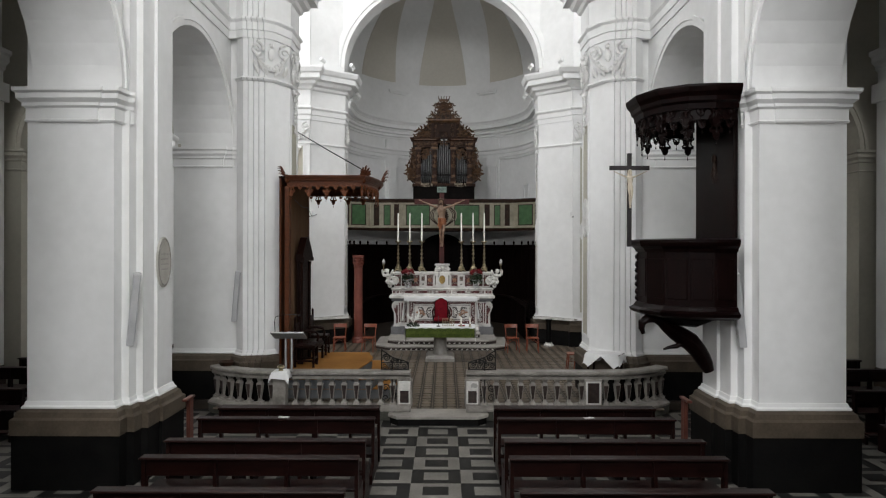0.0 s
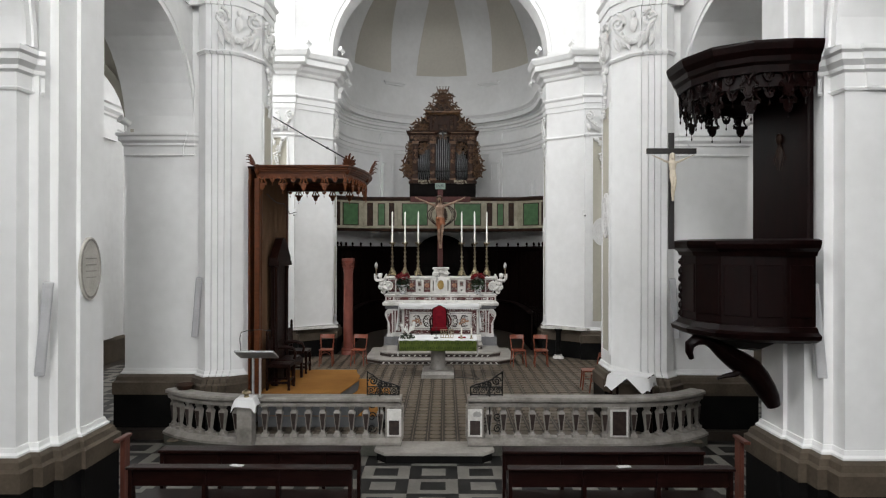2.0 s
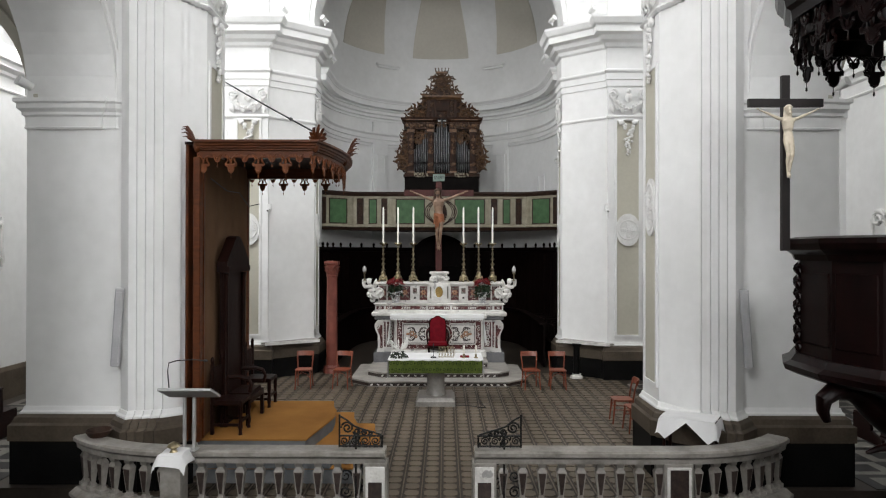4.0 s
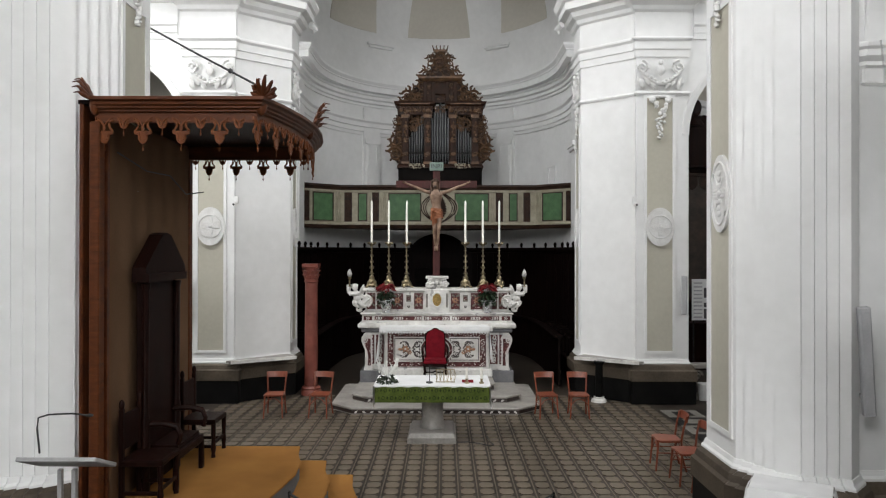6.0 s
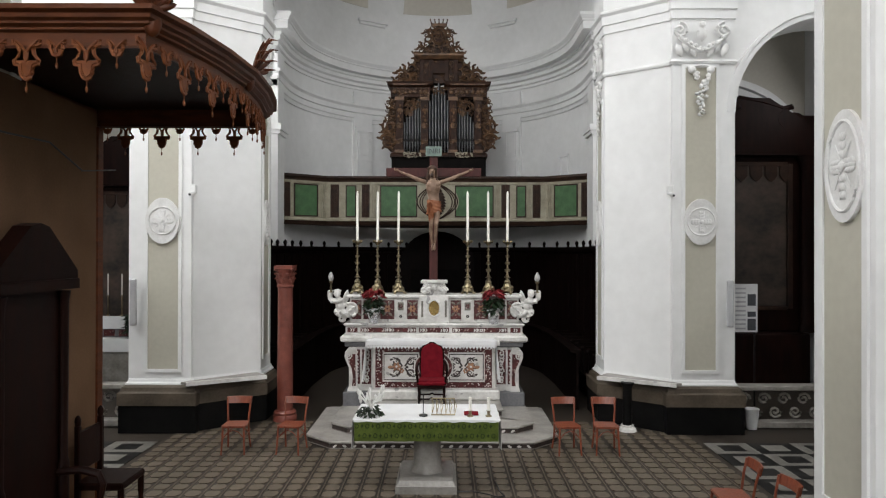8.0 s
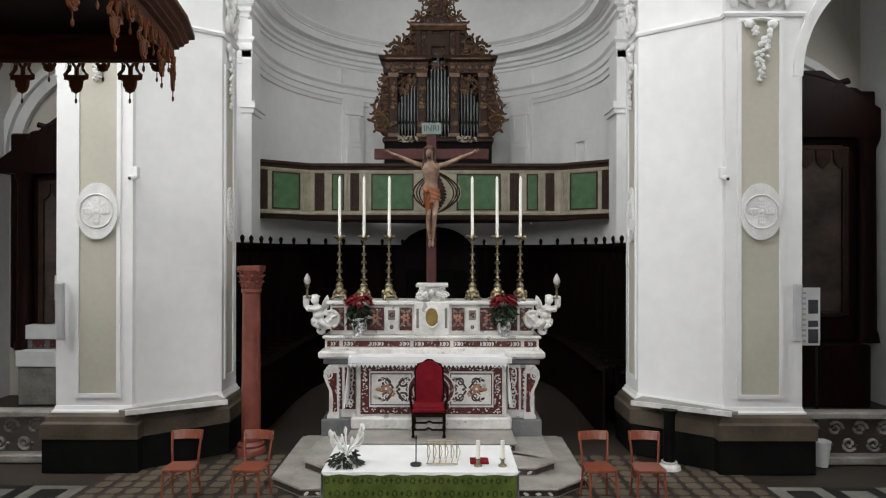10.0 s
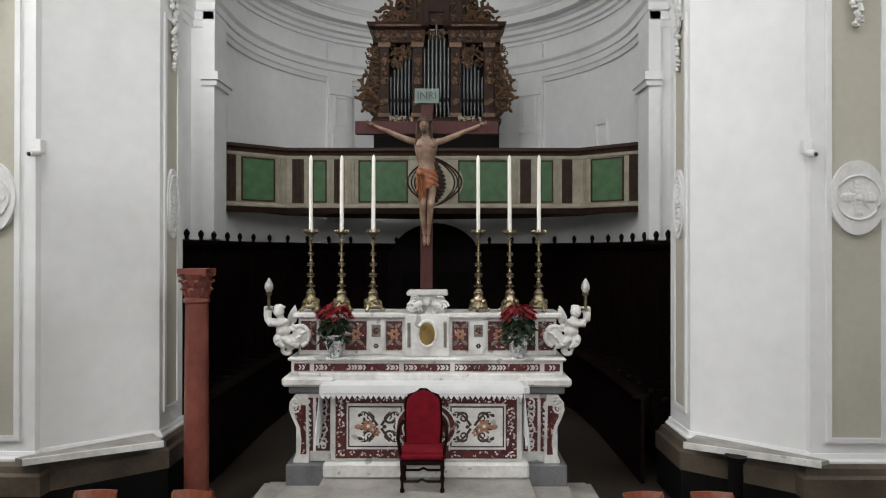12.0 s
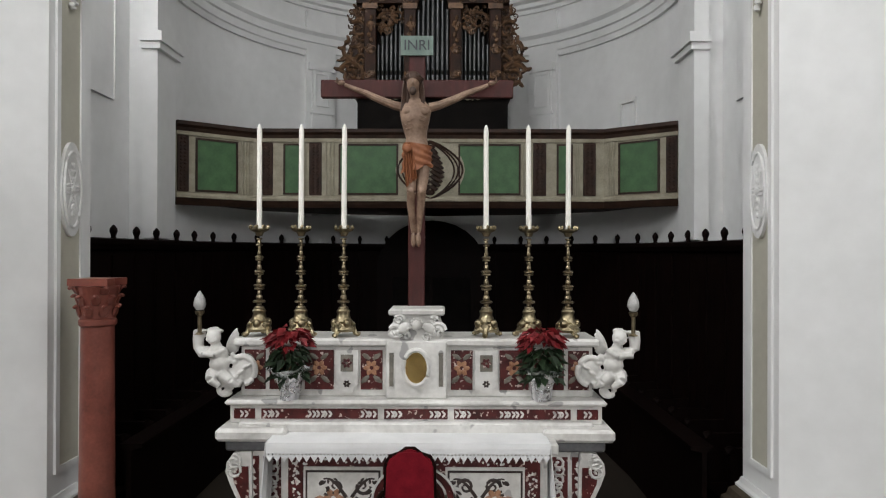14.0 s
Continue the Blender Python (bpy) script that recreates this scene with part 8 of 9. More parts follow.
# ---- canopied throne on a carpeted dais ----
dais = thing("carpeted_dais", "low stepped dais covered in ochre carpet", "platform", pose(0, 0, 0))
DAISSIDE = mat("grey_blue_riser_cloth", (0.10, 0.105, 0.11), (0.17, 0.175, 0.18), 0.9, scale=3, fine=80, bump=0.2, spec=0.1)
DAIS = 0.82
for plan, z0, z1 in (
    ([(-3.30, 13.92), (-1.76, 13.92), (-1.73, 14.2), (-1.64, 14.75), (-1.58, 15.14), (-1.61, 15.6), (-1.72, 15.9), (-1.77, 16.27), (-3.30, 16.27)], 0.60, DAIS),
    ([(-3.30, 13.95), (-1.42, 13.95), (-1.37, 14.3), (-1.26, 14.7), (-1.20, 15.1), (-1.23, 15.5), (-1.36, 15.9), (-1.42, 16.32), (-3.30, 16.32)], 0.39, 0.61),
    ([(-3.30, 13.98), (-1.06, 13.98), (-1.00, 14.3), (-0.90, 14.7), (-0.85, 15.1), (-0.88, 15.5), (-1.01, 15.9), (-1.06, 16.37), (-3.30, 16.37)], SANCT - 0.01, 0.40),
):
    bm = bmesh.new()
    prism(bm, [(x - 0.02 if x > -3 else x, y + (0.02 if y < 15 else -0.02)) for x, y in plan], z0, z1 - 0.02)
    part("riser", bm, DAISSIDE, dais, "grey cloth riser")
    bm = bmesh.new()
    prism(bm, plan, z1 - 0.025, z1)
    bevel(bm, 0.008, 2)
    part("carpet_step", bm, CARPET, dais)
CP = [(-3.27, 13.80), (-1.66, 13.80), (-1.58, 14.10), (-1.50, 14.60), (-1.46, 15.15), (-1.50, 15.70), (-1.58, 16.20), (-1.66, 16.50), (-3.40, 16.50)]
bal = thing("throne_canopy", "carved chestnut canopy with hanging fringe and cloth back", "canopy", pose(0, 0, 0))
bm = bmesh.new()
sweep(bm, CP, [(-0.05, 4.775), (0.0, 4.775), (0.0, 4.86), (0.03, 4.87), (0.03, 4.885), (0.06, 4.90), (0.06, 4.915), (0.085, 4.93), (0.09, 4.955), (0.125, 4.97), (0.125, 5.0), (-0.05, 5.0)])
part("cornice", bm, CANOPYLIGHT, bal)
bm = bmesh.new()
prism(bm, [(-3.44, 13.80)] + CP[1:-1] + [(-3.44, 16.50)], 4.95, 4.99)
part("top_board", bm, DARKWOOD, bal)
bm = bmesh.new()
sweep(bm, CP, [(-0.03, 4.765), (-0.005, 4.765), (-0.005, 4.79), (-0.03, 4.79)])
part("carved_valance", bm, CANOPYWOOD, bal)
part("wall_board", bbox(-3.43, -3.39, 13.80, 16.50, DAIS, 4.97, 0.01), CANOPYWOOD, bal)
fringe(bal, CP, 4.815, TASSELWOOD, 0.19, False, 0.86)
for x, y, a in ((-3.26, 13.78, 180), (-1.62, 13.80, -60), (-1.43, 15.2, 0)):
    bm = bmesh.new()
    m = Matrix.Translation((x, y, 5.01)) @ Matrix.Rotation(radians(a), 4, "Z")
    tall = 1.35 if a == 0 else 1.0
    for u in range(-3, 4):
        ln = (0.125 - 0.016 * abs(u)) * tall
        tilt = Matrix.Rotation(0.42 * u, 4, "X") @ Matrix.Rotation(0.45, 4, "Y")
        blob(bm, (0, 0, 0), (0.018, 0.024, ln), 2, Matrix.Translation((0.03, 0, -0.02)) @ tilt @ Matrix.Translation((0, 0, ln)))
        tube(bm, [tilt @ Vector((0.03, 0, ln * 1.4)), tilt @ Vector((0.06, 0, ln * 1.9)), tilt @ Vector((0.11, 0, ln * 2.0))], 0.016, 5, 0.004)
    blob(bm, (0, 0, -0.08), (0.05, 0.06, 0.10), 2)
    p = part("corner_acanthus", bm, CANOPYWOOD, bal, "", True)
    tagged(p, "carved leaf at the corner", kind="stuff")
    p.matrix_basis = m
for y, x in ((13.82, -3.26), (16.46, -3.37)):
    part("frame_post", bbox(x - 0.05, x + 0.05 if y < 15 else x + 0.02, y - 0.06, y + 0.06, DAIS, 4.77, 0.012), CANOPYLIGHT, bal)
part("frame_inner", bbox(-3.29, -3.22, 13.94, 14.0, DAIS, 4.7, 0.008), CANOPYWOOD, bal)
bm = bmesh.new()
nx = 40
a = [[bm.verts.new((-3.25 - 0.11 * i / nx + 0.008 * math.sin(i * 0.9) + d, 13.98 + 2.44 * i / nx, z)) for i in range(nx + 1)] for d in (0, -0.02) for z in (DAIS, 4.90)]
for lo_, hi_ in ((a[0], a[1]), (a[2], a[3])):
    for i in range(nx):
        bm.faces.new((lo_[i], lo_[i + 1], hi_[i + 1], hi_[i]))
part("cloth_back", bm, TAN, bal, "tan cloth hanging behind the throne", True)
bm = bmesh.new()
tube(bm, [(-3.15, 14.0, 4.50), (-3.12, 14.6, 4.38), (-3.12, 15.2, 4.40), (-3.12, 15.7, 4.22), (-3.12, 16.3, 4.30)], 0.008, 6)
part("slack_cord", bm, BLACKPLASTIC, bal)
stay = thing("stay_cable", "thin dark stay cable running up from the canopy", "cable", pose(0, 0, 0))
bm = bmesh.new()
tube(bm, [(-1.66, 13.85, 5.14), (-2.55, 14.57, 5.68), (-3.7, 15.5, 6.4), (-4.45, 16.1, 6.86)], 0.012, 6)
blob(bm, (-2.05, 14.165, 5.38), (0.03, 0.03, 0.03), 1)
part("wire", bm, BLACKPLASTIC, stay)
thr = thing("bishop_throne", "tall dark carved throne with a pedimented back", "throne", pose(-3.0, 15.0, DAIS) @ Matrix.Diagonal((0.64, 1, 0.888, 1)))
bm = bmesh.new()


def yslab(bm, pts, x0, x1):
    vs = prism(bm, pts, 0, 1)
    for v in vs:
        y, z, f = v.co
        v.co = (x0 + (x1 - x0) * f, y, z)


yslab(bm, [(-0.42, 0.0), (0.42, 0.0), (0.42, 2.75), (-0.42, 2.75)], -0.34, -0.22)
part("back_panel", bm, DARKWOOD, thr)
for y in (-0.42, 0.42):
    bm = bmesh.new()
    lathe(bm, [(0.0, 0), (0.06, 0), (0.06, 0.9), (0.045, 0.95), (0.05, 2.5), (0.07, 2.6), (0.0, 2.6)], 12, pose(-0.18, y, 0))
    part("back_column", bm, DARKWOOD, thr, "", True)
bm = bmesh.new()
yslab(bm, [(-0.52, 2.62), (0.52, 2.62), (0.52, 2.72), (-0.52, 2.72)], -0.36, -0.06)
yslab(bm, [(-0.54, 2.72), (0.54, 2.72), (0.54, 2.80), (0.12, 3.22), (0.0, 3.25), (-0.12, 3.22), (-0.54, 2.80)], -0.34, -0.10)
part("pediment", bm, DARKWOOD, thr)
part("seat", bbox(-0.25, 0.36, -0.40, 0.40, 0.36, 0.48, 0.02), DARKWOOD, thr)
part("seat_cushion", bbox(-0.2, 0.34, -0.34, 0.34, 0.48, 0.54, 0.03, 2), DARKWOOD, thr)
for y in (-0.38, 0.38):
    bm = bmesh.new()
    tube(bm, [(-0.22, y, 0.82), (0.1, y, 0.84), (0.34, y, 0.80), (0.40, y, 0.70), (0.36, y, 0.58)], 0.04, 8)
    part("arm", bm, DARKWOOD, thr, "", True)
    for x in (-0.2, 0.32):
        part("leg", bbox(x - 0.04, x + 0.04, y - 0.04, y + 0.04, 0.0, 0.40, 0.01), DARKWOOD, thr)
sidechair = thing("carved_side_chair", "dark carved wooden side chair beside the throne", "chair", pose(0, 0, 0), "chairs beside the throne")
part("seat", bbox(-0.23, 0.23, -0.23, 0.23, 0.42, 0.49, 0.015), DARKWOOD, sidechair)
for x in (-0.20, 0.20):
    bm = bmesh.new()
    lathe(bm, [(0.0, 0), (0.03, 0.0), (0.022, 0.05), (0.034, 0.12), (0.022, 0.22), (0.03, 0.30), (0.03, 0.43), (0.0, 0.43)], 10, pose(x, -0.2, 0))
    part("front_leg", bm, DARKWOOD, sidechair, "", True)
    part("back_post", bbox(x - 0.025, x + 0.025, 0.18, 0.23, 0.0, 1.02, 0.008), DARKWOOD, sidechair)
    bm = bmesh.new()
    blob(bm, (x, 0.205, 1.06), (0.03, 0.03, 0.06), 2)
    part("finial", bm, DARKWOOD, sidechair, "", True)
    part("side_stretcher", bbox(x - 0.015, x + 0.015, -0.2, 0.2, 0.12, 0.16, 0.005), DARKWOOD, sidechair)
part("back_panel", bbox(-0.18, 0.18, 0.19, 0.22, 0.58, 0.96, 0.01), DARKWOOD, sidechair)
part("front_stretcher", bbox(-0.2, 0.2, -0.215, -0.185, 0.16, 0.20, 0.005), DARKWOOD, sidechair)
sidechair.matrix_basis = pose(-2.96, 14.34, DAIS, 0, 0, 90)
copy_thing(sidechair, pose(-2.99, 15.98, DAIS, 0, 0, 90))
# ---- pews ----
REDBOARD = mat("red_brown_board", (0.06, 0.017, 0.011), (0.12, 0.034, 0.021), 0.4, scale=3, fine=40, bump=0.1, stretch=(6, 6, 1))


def make_pew(name, width):
    p = thing(name, "dark mahogany pew with a book ledge and kneeler", "pew", pose(0, 0, 0), "pews in the nave")
    part("seat", bbox(0, width, 0.06, 0.42, 0.42, 0.455, 0.01), PEWWOOD, p)
    part("back_board", bbox(0, width, -0.02, 0.01, 0.64, 0.86, 0.008), PEWWOOD, p)
    part("top_rail", bbox(-0.01, width + 0.01, -0.11, 0.05, 0.86, 0.89, 0.01), PEWWOOD, p, "worn glossy top rail")
    part("kneeler", bbox(0.05, width - 0.05, -0.40, -0.22, 0.14, 0.18, 0.01), PEWWOOD, p)
    for x in (0.0, width * 0.33, width * 0.66, width - 0.045):
        bm = bmesh.new()
        yslab(bm, [(-0.36, 0.0), (0.42, 0.0), (0.42, 0.42), (0.05, 0.46), (0.03, 0.86), (-0.05, 0.86), (-0.06, 0.20), (-0.36, 0.12)], x, x + 0.045)
        part("end_panel", bm, PEWWOOD, p)
    return p


for s in (-1, 1):
    first = make_pew("pew", 2.66)
    for i, y in enumerate((9.70, 8.58, 7.87, 6.78, 5.90, 5.00, 4.10, 3.20)):
        at = pose(0.93 if s > 0 else -0.93 - 2.66, y, 0)
        if i == 0:
            first.matrix_basis = at
        else:
            copy_thing(first, at)
for s in (-1, 1):
    desk = thing("kneeling_desk", "dark mahogany kneeling desk before the front pew", "pew", pose(s * 0.92 - (2.6 if s < 0 else 0), 10.40, 0), "kneeling desks in the nave")
    part("ledge", bbox(0, 2.6, -0.12, 0.12, 0.84, 0.88, 0.01), PEWWOOD, desk)
    part("front_board", bbox(0, 2.6, -0.02, 0.01, 0.60, 0.84, 0.006), PEWWOOD, desk)
    for x in (0.0, 0.75, 1.5, 2.1, 2.555):
        part("upright", bbox(x, x + 0.045, -0.05, 0.05, 0.0, 0.84, 0.006), PEWWOOD, desk)
    part("foot_rail", bbox(0, 2.6, -0.05, 0.0, 0.06, 0.12, 0.006), PEWWOOD, desk)
    bk2 = thing("leaflet", "white folded leaflet lying on the pew ledge", "paper", pose(s * 2.3, 9.67, 0.892, 0, 0, 12 * s))
    part("sheet", bbox(-0.08, 0.08, -0.035, 0.035, 0, 0.008, 0.002), PAPER, bk2)
    end = thing("pew_end_board", "upright red-brown board at the pier", "board", pose(s * 4.05, 10.45, 0))
    part("board", bbox(-0.03, 0.03, -0.02, 0.14, 0.0, 0.98, 0.01), REDBOARD, end)
    part("cap", bbox(-0.05 if s > 0 else -0.03, 0.03 if s > 0 else 0.05, -0.20, 0.16, 0.98, 1.02, 0.008), REDBOARD, end)
    # pews in the aisles
    for y in (10.6, 11.7, 12.8, 13.9, 15.0, 16.1):
        q = make_pew("aisle_pew", 1.5)
        q["group"] = "pews in the aisles"
        q.matrix_basis = pose(s * 8.3 - 0.75, y, 0 if y < 12.5 else SANCT)

# ---- fixtures on the piers ----
for s in (-1, 1):
    for x, y, z, a, g in ((4.50, 9.53, 2.55, 0, "n"), (4.36, 13.86, 2.42, 0, "c"), (5.42, 21.56, 2.55, 0, "a")):
        sp = thing("column_loudspeaker", "slim grey column loudspeaker tilted off the pier", "loudspeaker", pose(s * x, y - 0.02, z, 6 if g != "a" else 2, s * (-5 if g != "a" else 0), -s * (28 if g == "n" else 12)), "loudspeakers on the piers")
        part("cabinet", bbox(-0.055, 0.055, -0.13, -0.05, -0.55 if g != "a" else -0.42, 0.55 if g != "a" else 0.42, 0.012), GREYMETAL, sp)
        part("grille", bbox(-0.042, 0.042, -0.138, -0.125, -0.50 if g != "a" else -0.38, 0.50 if g != "a" else 0.38, 0.004), GREYMETAL, sp)
        for zz in (-0.4, 0.4):
            part("bracket", bbox(-0.015, 0.015, -0.06, 0.14, zz - 0.015, zz + 0.015, 0.003), GREYMETAL, sp)
    cam_ = thing("security_camera", "small white bullet camera on the apse pier", "camera", pose(s * 4.36, 21.55, 4.55), "cameras on the piers")
    part("mount", bbox(-0.05, 0.05, -0.02, 0.08, -0.02, 0.14, 0.01), PLASTIC, cam_)
    bm = bmesh.new()
    lathe(bm, [(0.0, -0.14), (0.035, -0.14), (0.04, -0.12), (0.04, 0.05), (0.0, 0.06)], 12, pose(0, -0.02, -0.02, -80, 0, 0))
    part("body", bm, PLASTIC, cam_, "", True)
    bm = bmesh.new()
    blob(bm, (0, -0.15, -0.05), (0.03, 0.02, 0.03), 1)
    part("lens", bm, BLACKPLASTIC, cam_, "black lens")
    pl = thing("inscription_plaque", "oval weathered stone plaque on the nave pier", "plaque", pose(s * 4.366, 10.20, 3.22, 0, 0, -s * 90))
    if s > 0:
        bpy.data.objects.remove(pl)
    else:
        bm = bmesh.new()
        slab(bm, [(0.24 * math.cos(2 * math.pi * i / 24), 0.40 * math.sin(2 * math.pi * i / 24)) for i in range(24)], -0.03, 0.0)
        part("stone", bm, mat("weathered_plaque", (0.36, 0.34, 0.30), (0.52, 0.50, 0.46), 0.7, scale=5, fine=40, bump=0.3), pl)
        bm = bmesh.new()
        ring = [(0.22 * math.cos(2 * math.pi * i / 24), -0.03, 0.37 * math.sin(2 * math.pi * i / 24)) for i in range(26)]
        tube(bm, ring, 0.014, 5)
        part("raised_rim", bm, RAILSTONE, pl)
        for i in range(4):
            part("carved_line", bbox(-0.12, 0.12, -0.036, -0.028, 0.12 - 0.08 * i, 0.135 - 0.08 * i, 0.001), RAILSTONE, pl)
    # spotlights on the cornices
    for x, y, z in ((3.05, 22.2, 9.52), (3.95, 21.5, 9.52), (2.95, 23.0, 8.72), (5.75, 13.95, 5.66)):
        spt = thing("spotlight", "small white spotlight on the cornice", "spotlight", pose(s * x, y, z, 0, 0, s * 30), "spotlights on the cornices")
        part("stem", bbox(-0.012, 0.012, -0.012, 0.012, 0.0, 0.12, 0.003), PLASTIC, spt)
        bm = bmesh.new()
        lathe(bm, [(0.0, -0.10), (0.06, -0.10), (0.07, 0.08), (0.075, 0.10), (0.05, 0.10), (0.0, 0.07)], 14, pose(0, -0.02, 0.17, 70, 0, 0))
        part("head", bm, PLASTIC, spt, "", True)

# ---- side chapels beyond the transept arches ----
for s in (-1, 1):
    ca = thing("chapel_altar", "dark carved side altar with a painting", "altar", pose(s * 7.32, 25.9, SANCT) @ Matrix.Diagonal((1.3, 1, 1.12, 1) if s < 0 else (1.7, 1, 1.3, 1)))
    part("altar_block", bbox(-1.1, 1.1, -0.3, 0.5, 0.0, 1.0, 0.02), RAILSTONE if s < 0 else DARKWOOD, ca)
    part("retable", bbox(-1.5, 1.5, 0.2, 0.6, 1.0, 5.2, 0.03), DARKWOOD, ca)
    part("painting", bbox(-0.9, 0.9, 0.16, 0.21, 1.5, 4.2, 0.01), PAINTING, ca, "dark old painting")
    for x in (-1.2, 1.2):
        bm = bmesh.new()
        lathe(bm, [(0.0, 1.0), (0.16, 1.0), (0.14, 1.15), (0.12, 1.2), (0.11, 4.2), (0.17, 4.4), (0.0, 4.4)], 14, pose(x, 0.1, 0))
        part("column", bm, DARKWOOD, ca, "", True)
    bm = bmesh.new()
    slab(bm, [(-1.6, 4.4), (1.6, 4.4), (1.6, 4.65), (0.6, 5.5), (-0.6, 5.5), (-1.6, 4.65)], 0.0, 0.4)
    part("pediment", bm, DARKWOOD, ca)
    bm = bmesh.new()
    blob(bm, (0, 0.1, 5.72), (0.16, 0.12, 0.24), 2)
    blob(bm, (0, 0.1, 6.02), (0.10, 0.10, 0.12), 2)
    lathe(bm, [(0.0, 5.30), (0.22, 5.30), (0.16, 5.45), (0.18, 5.52), (0.0, 5.55)], 12, pose(0, 0.1, 0))
    part("crowning_ornament", bm, DARKWOOD, ca, "", True)
    for q in (-1, 1):
        bm = bmesh.new()
        tube(bm, spiral(q * 0.95, 5.08, 0.26, 0.04, 1.5 * q, math.pi / 2, 20, 0.05), 0.06, 6, 0.03)
        tube(bm, [(q * 0.15, 0.05, 5.5), (q * 0.5, 0.05, 5.42), (q * 0.8, 0.05, 5.30)], 0.06, 6)
        part("volute", bm, DARKWOOD, ca, "", True)
    for i in range(9):
        x = -0.88 + 0.22 * i
        bm = bmesh.new()
        slab(bm, [(x - 0.09, 4.22), (x + 0.09, 4.22), (x + 0.09, 4.02), (x + 0.045, 3.94), (x, 3.90), (x - 0.045, 3.94), (x - 0.09, 4.02)], 0.12, 0.16)
        part("carved_pendant", bm, GALBROWN, ca)
    for x0, x1, z0, z1 in ((-0.98, -0.90, 1.45, 4.25), (0.90, 0.98, 1.45, 4.25), (-0.90, 0.90, 4.20, 4.28), (-0.90, 0.90, 1.42, 1.50)):
        part("painting_frame", bbox(x0, x1, 0.11, 0.17, z0, z1, 0.01), GALBROWN, ca)
    bm = bmesh.new()
    archivolt(bm, s * 7.32, 5.55, 2.0, 26.60, -0.12, axis="x", width=0.42)
    structure("trim_chapel_" + ("east" if s > 0 else "west"), bm, PLASTER, "pale moulded blind arch in the chapel")
    if s < 0:
        clo = thing("chapel_cloth", "white cloth on the side altar", "cloth", pose(s * 7.32, 25.9, SANCT + 1.12) @ Matrix.Diagonal((1.28, 1, 1, 1)))
        part("cover", bbox(-1.14, 1.14, -0.34, 0.19, 0.0, 0.02, 0.006), LINEN, clo)
        part("overhang", bbox(-1.14, 1.14, -0.345, -0.33, -0.30, 0.02, 0.004), LINEN, clo)
        gr = thing("chapel_gradine", "marble shelf behind the side altar's table", "shelf", pose(s * 7.32, 26.0, SANCT + 1.12))
        part("riser", bbox(-1.4, 1.4, -0.14, 0.2, 0.022, 0.52, 0.01), FOOTSTONE, gr)
        for k in range(7):
            part("inlay_panel", bbox(-1.3 + 0.38 * k, -1.02 + 0.38 * k, -0.15, -0.135, 0.06, 0.22, 0.004), REDMARBLE, gr, "red marble inlay panel")
        part("cover_cloth", bbox(-1.42, 1.42, -0.165, 0.2, 0.522, 0.54, 0.005), LINEN, gr, "white cloth cover")
        part("cloth_fall", bbox(-1.42, 1.42, -0.18, -0.165, 0.24, 0.54, 0.005), LINEN, gr, "white lace fall")
        for x in (-0.9, -0.55, -0.2, 0.2, 0.55):
            cd = thing("thin_candle", "thin white candle on the side altar", "candle", pose(s * 7.32 + x, 26.02, SANCT + 1.662), "candles on the side altar")
            bm = bmesh.new()
            lathe(bm, [(0.0, 0.0), (0.06, 0.0), (0.02, 0.05), (0.018, 0.5), (0.04, 0.52), (0.0, 0.53)], 10)
            part("holder", bm, BRASS, cd, "", True)
            bm = bmesh.new()
            lathe(bm, [(0.0, 0.53), (0.018, 0.53), (0.016, 1.05), (0.0, 1.06)], 8)
            part("wax", bm, WAX, cd, "", True)
        fern = thing("potted_fern", "dark green fern in a pot on the side altar", "plant", pose(s * 7.32 + 0.0, 25.75, SANCT + 1.142))
        bm = bmesh.new()
        lathe(bm, [(0.0, 0.0), (0.10, 0.0), (0.14, 0.22), (0.12, 0.22), (0.0, 0.18)], 14)
        part("pot", bm, PLINTH, fern, "", True)
        part("foliage", leaves(220, 0.22, 0.24, 0.62, 0.20, 9, 1.0), LEAF, fern)
    rl = thing("chapel_rail", "white marble pierced scrollwork rail before the chapel", "balustrade", pose(s * 7.32, 22.0, SANCT))
    part("base", bbox(-1.7, 1.7, -0.12, 0.12, 0.0, 0.12, 0.015), RAILSTONE, rl)
    part("top", bbox(-1.7, 1.7, -0.13, 0.13, 0.70, 0.80, 0.02), RAILSTONE, rl)
    for i in range(9):
        bm = bmesh.new()
        x = -1.5 + 0.375 * i
        for q in (-1, 1):
            tube(bm, spiral(x + q * 0.08, 0.41 + q * 0.12, 0.12, 0.02, 1.5 * q, 0, 16), 0.024, 6)
        part("pierced_scroll", bm, RAILSTONE, rl, "", True)
nb = thing("notice_board", "white notice sheets on a dark stand by the chapel", "notice board", pose(6.48, 23.2, SANCT + 1.64))
part("sheet", bbox(-0.25, 0.25, -0.02, 0.0, 0.0, 1.0, 0.004), PAPER, nb)
for z, h in ((0.04, 0.24), (0.32, 0.11), (0.55, 0.24)):
    part("printed_block", bbox(0.04, 0.21, -0.026, -0.018, z, z + h, 0.001), INK, nb)
PALEINK = mat("grey_print", (0.28, 0.28, 0.29), (0.40, 0.40, 0.41), 0.7, scale=6)
for i in range(10):
    part("printed_line", bbox(-0.21, 0.0, -0.026, -0.018, 0.06 + 0.092 * i, 0.095 + 0.092 * i, 0.001), PALEINK, nb)
for x in (-0.2, 0.2):
    part("stand_leg", bbox(x - 0.015, x + 0.015, 0.0, 0.03, -1.64, 0.2, 0.004), IRON, nb)
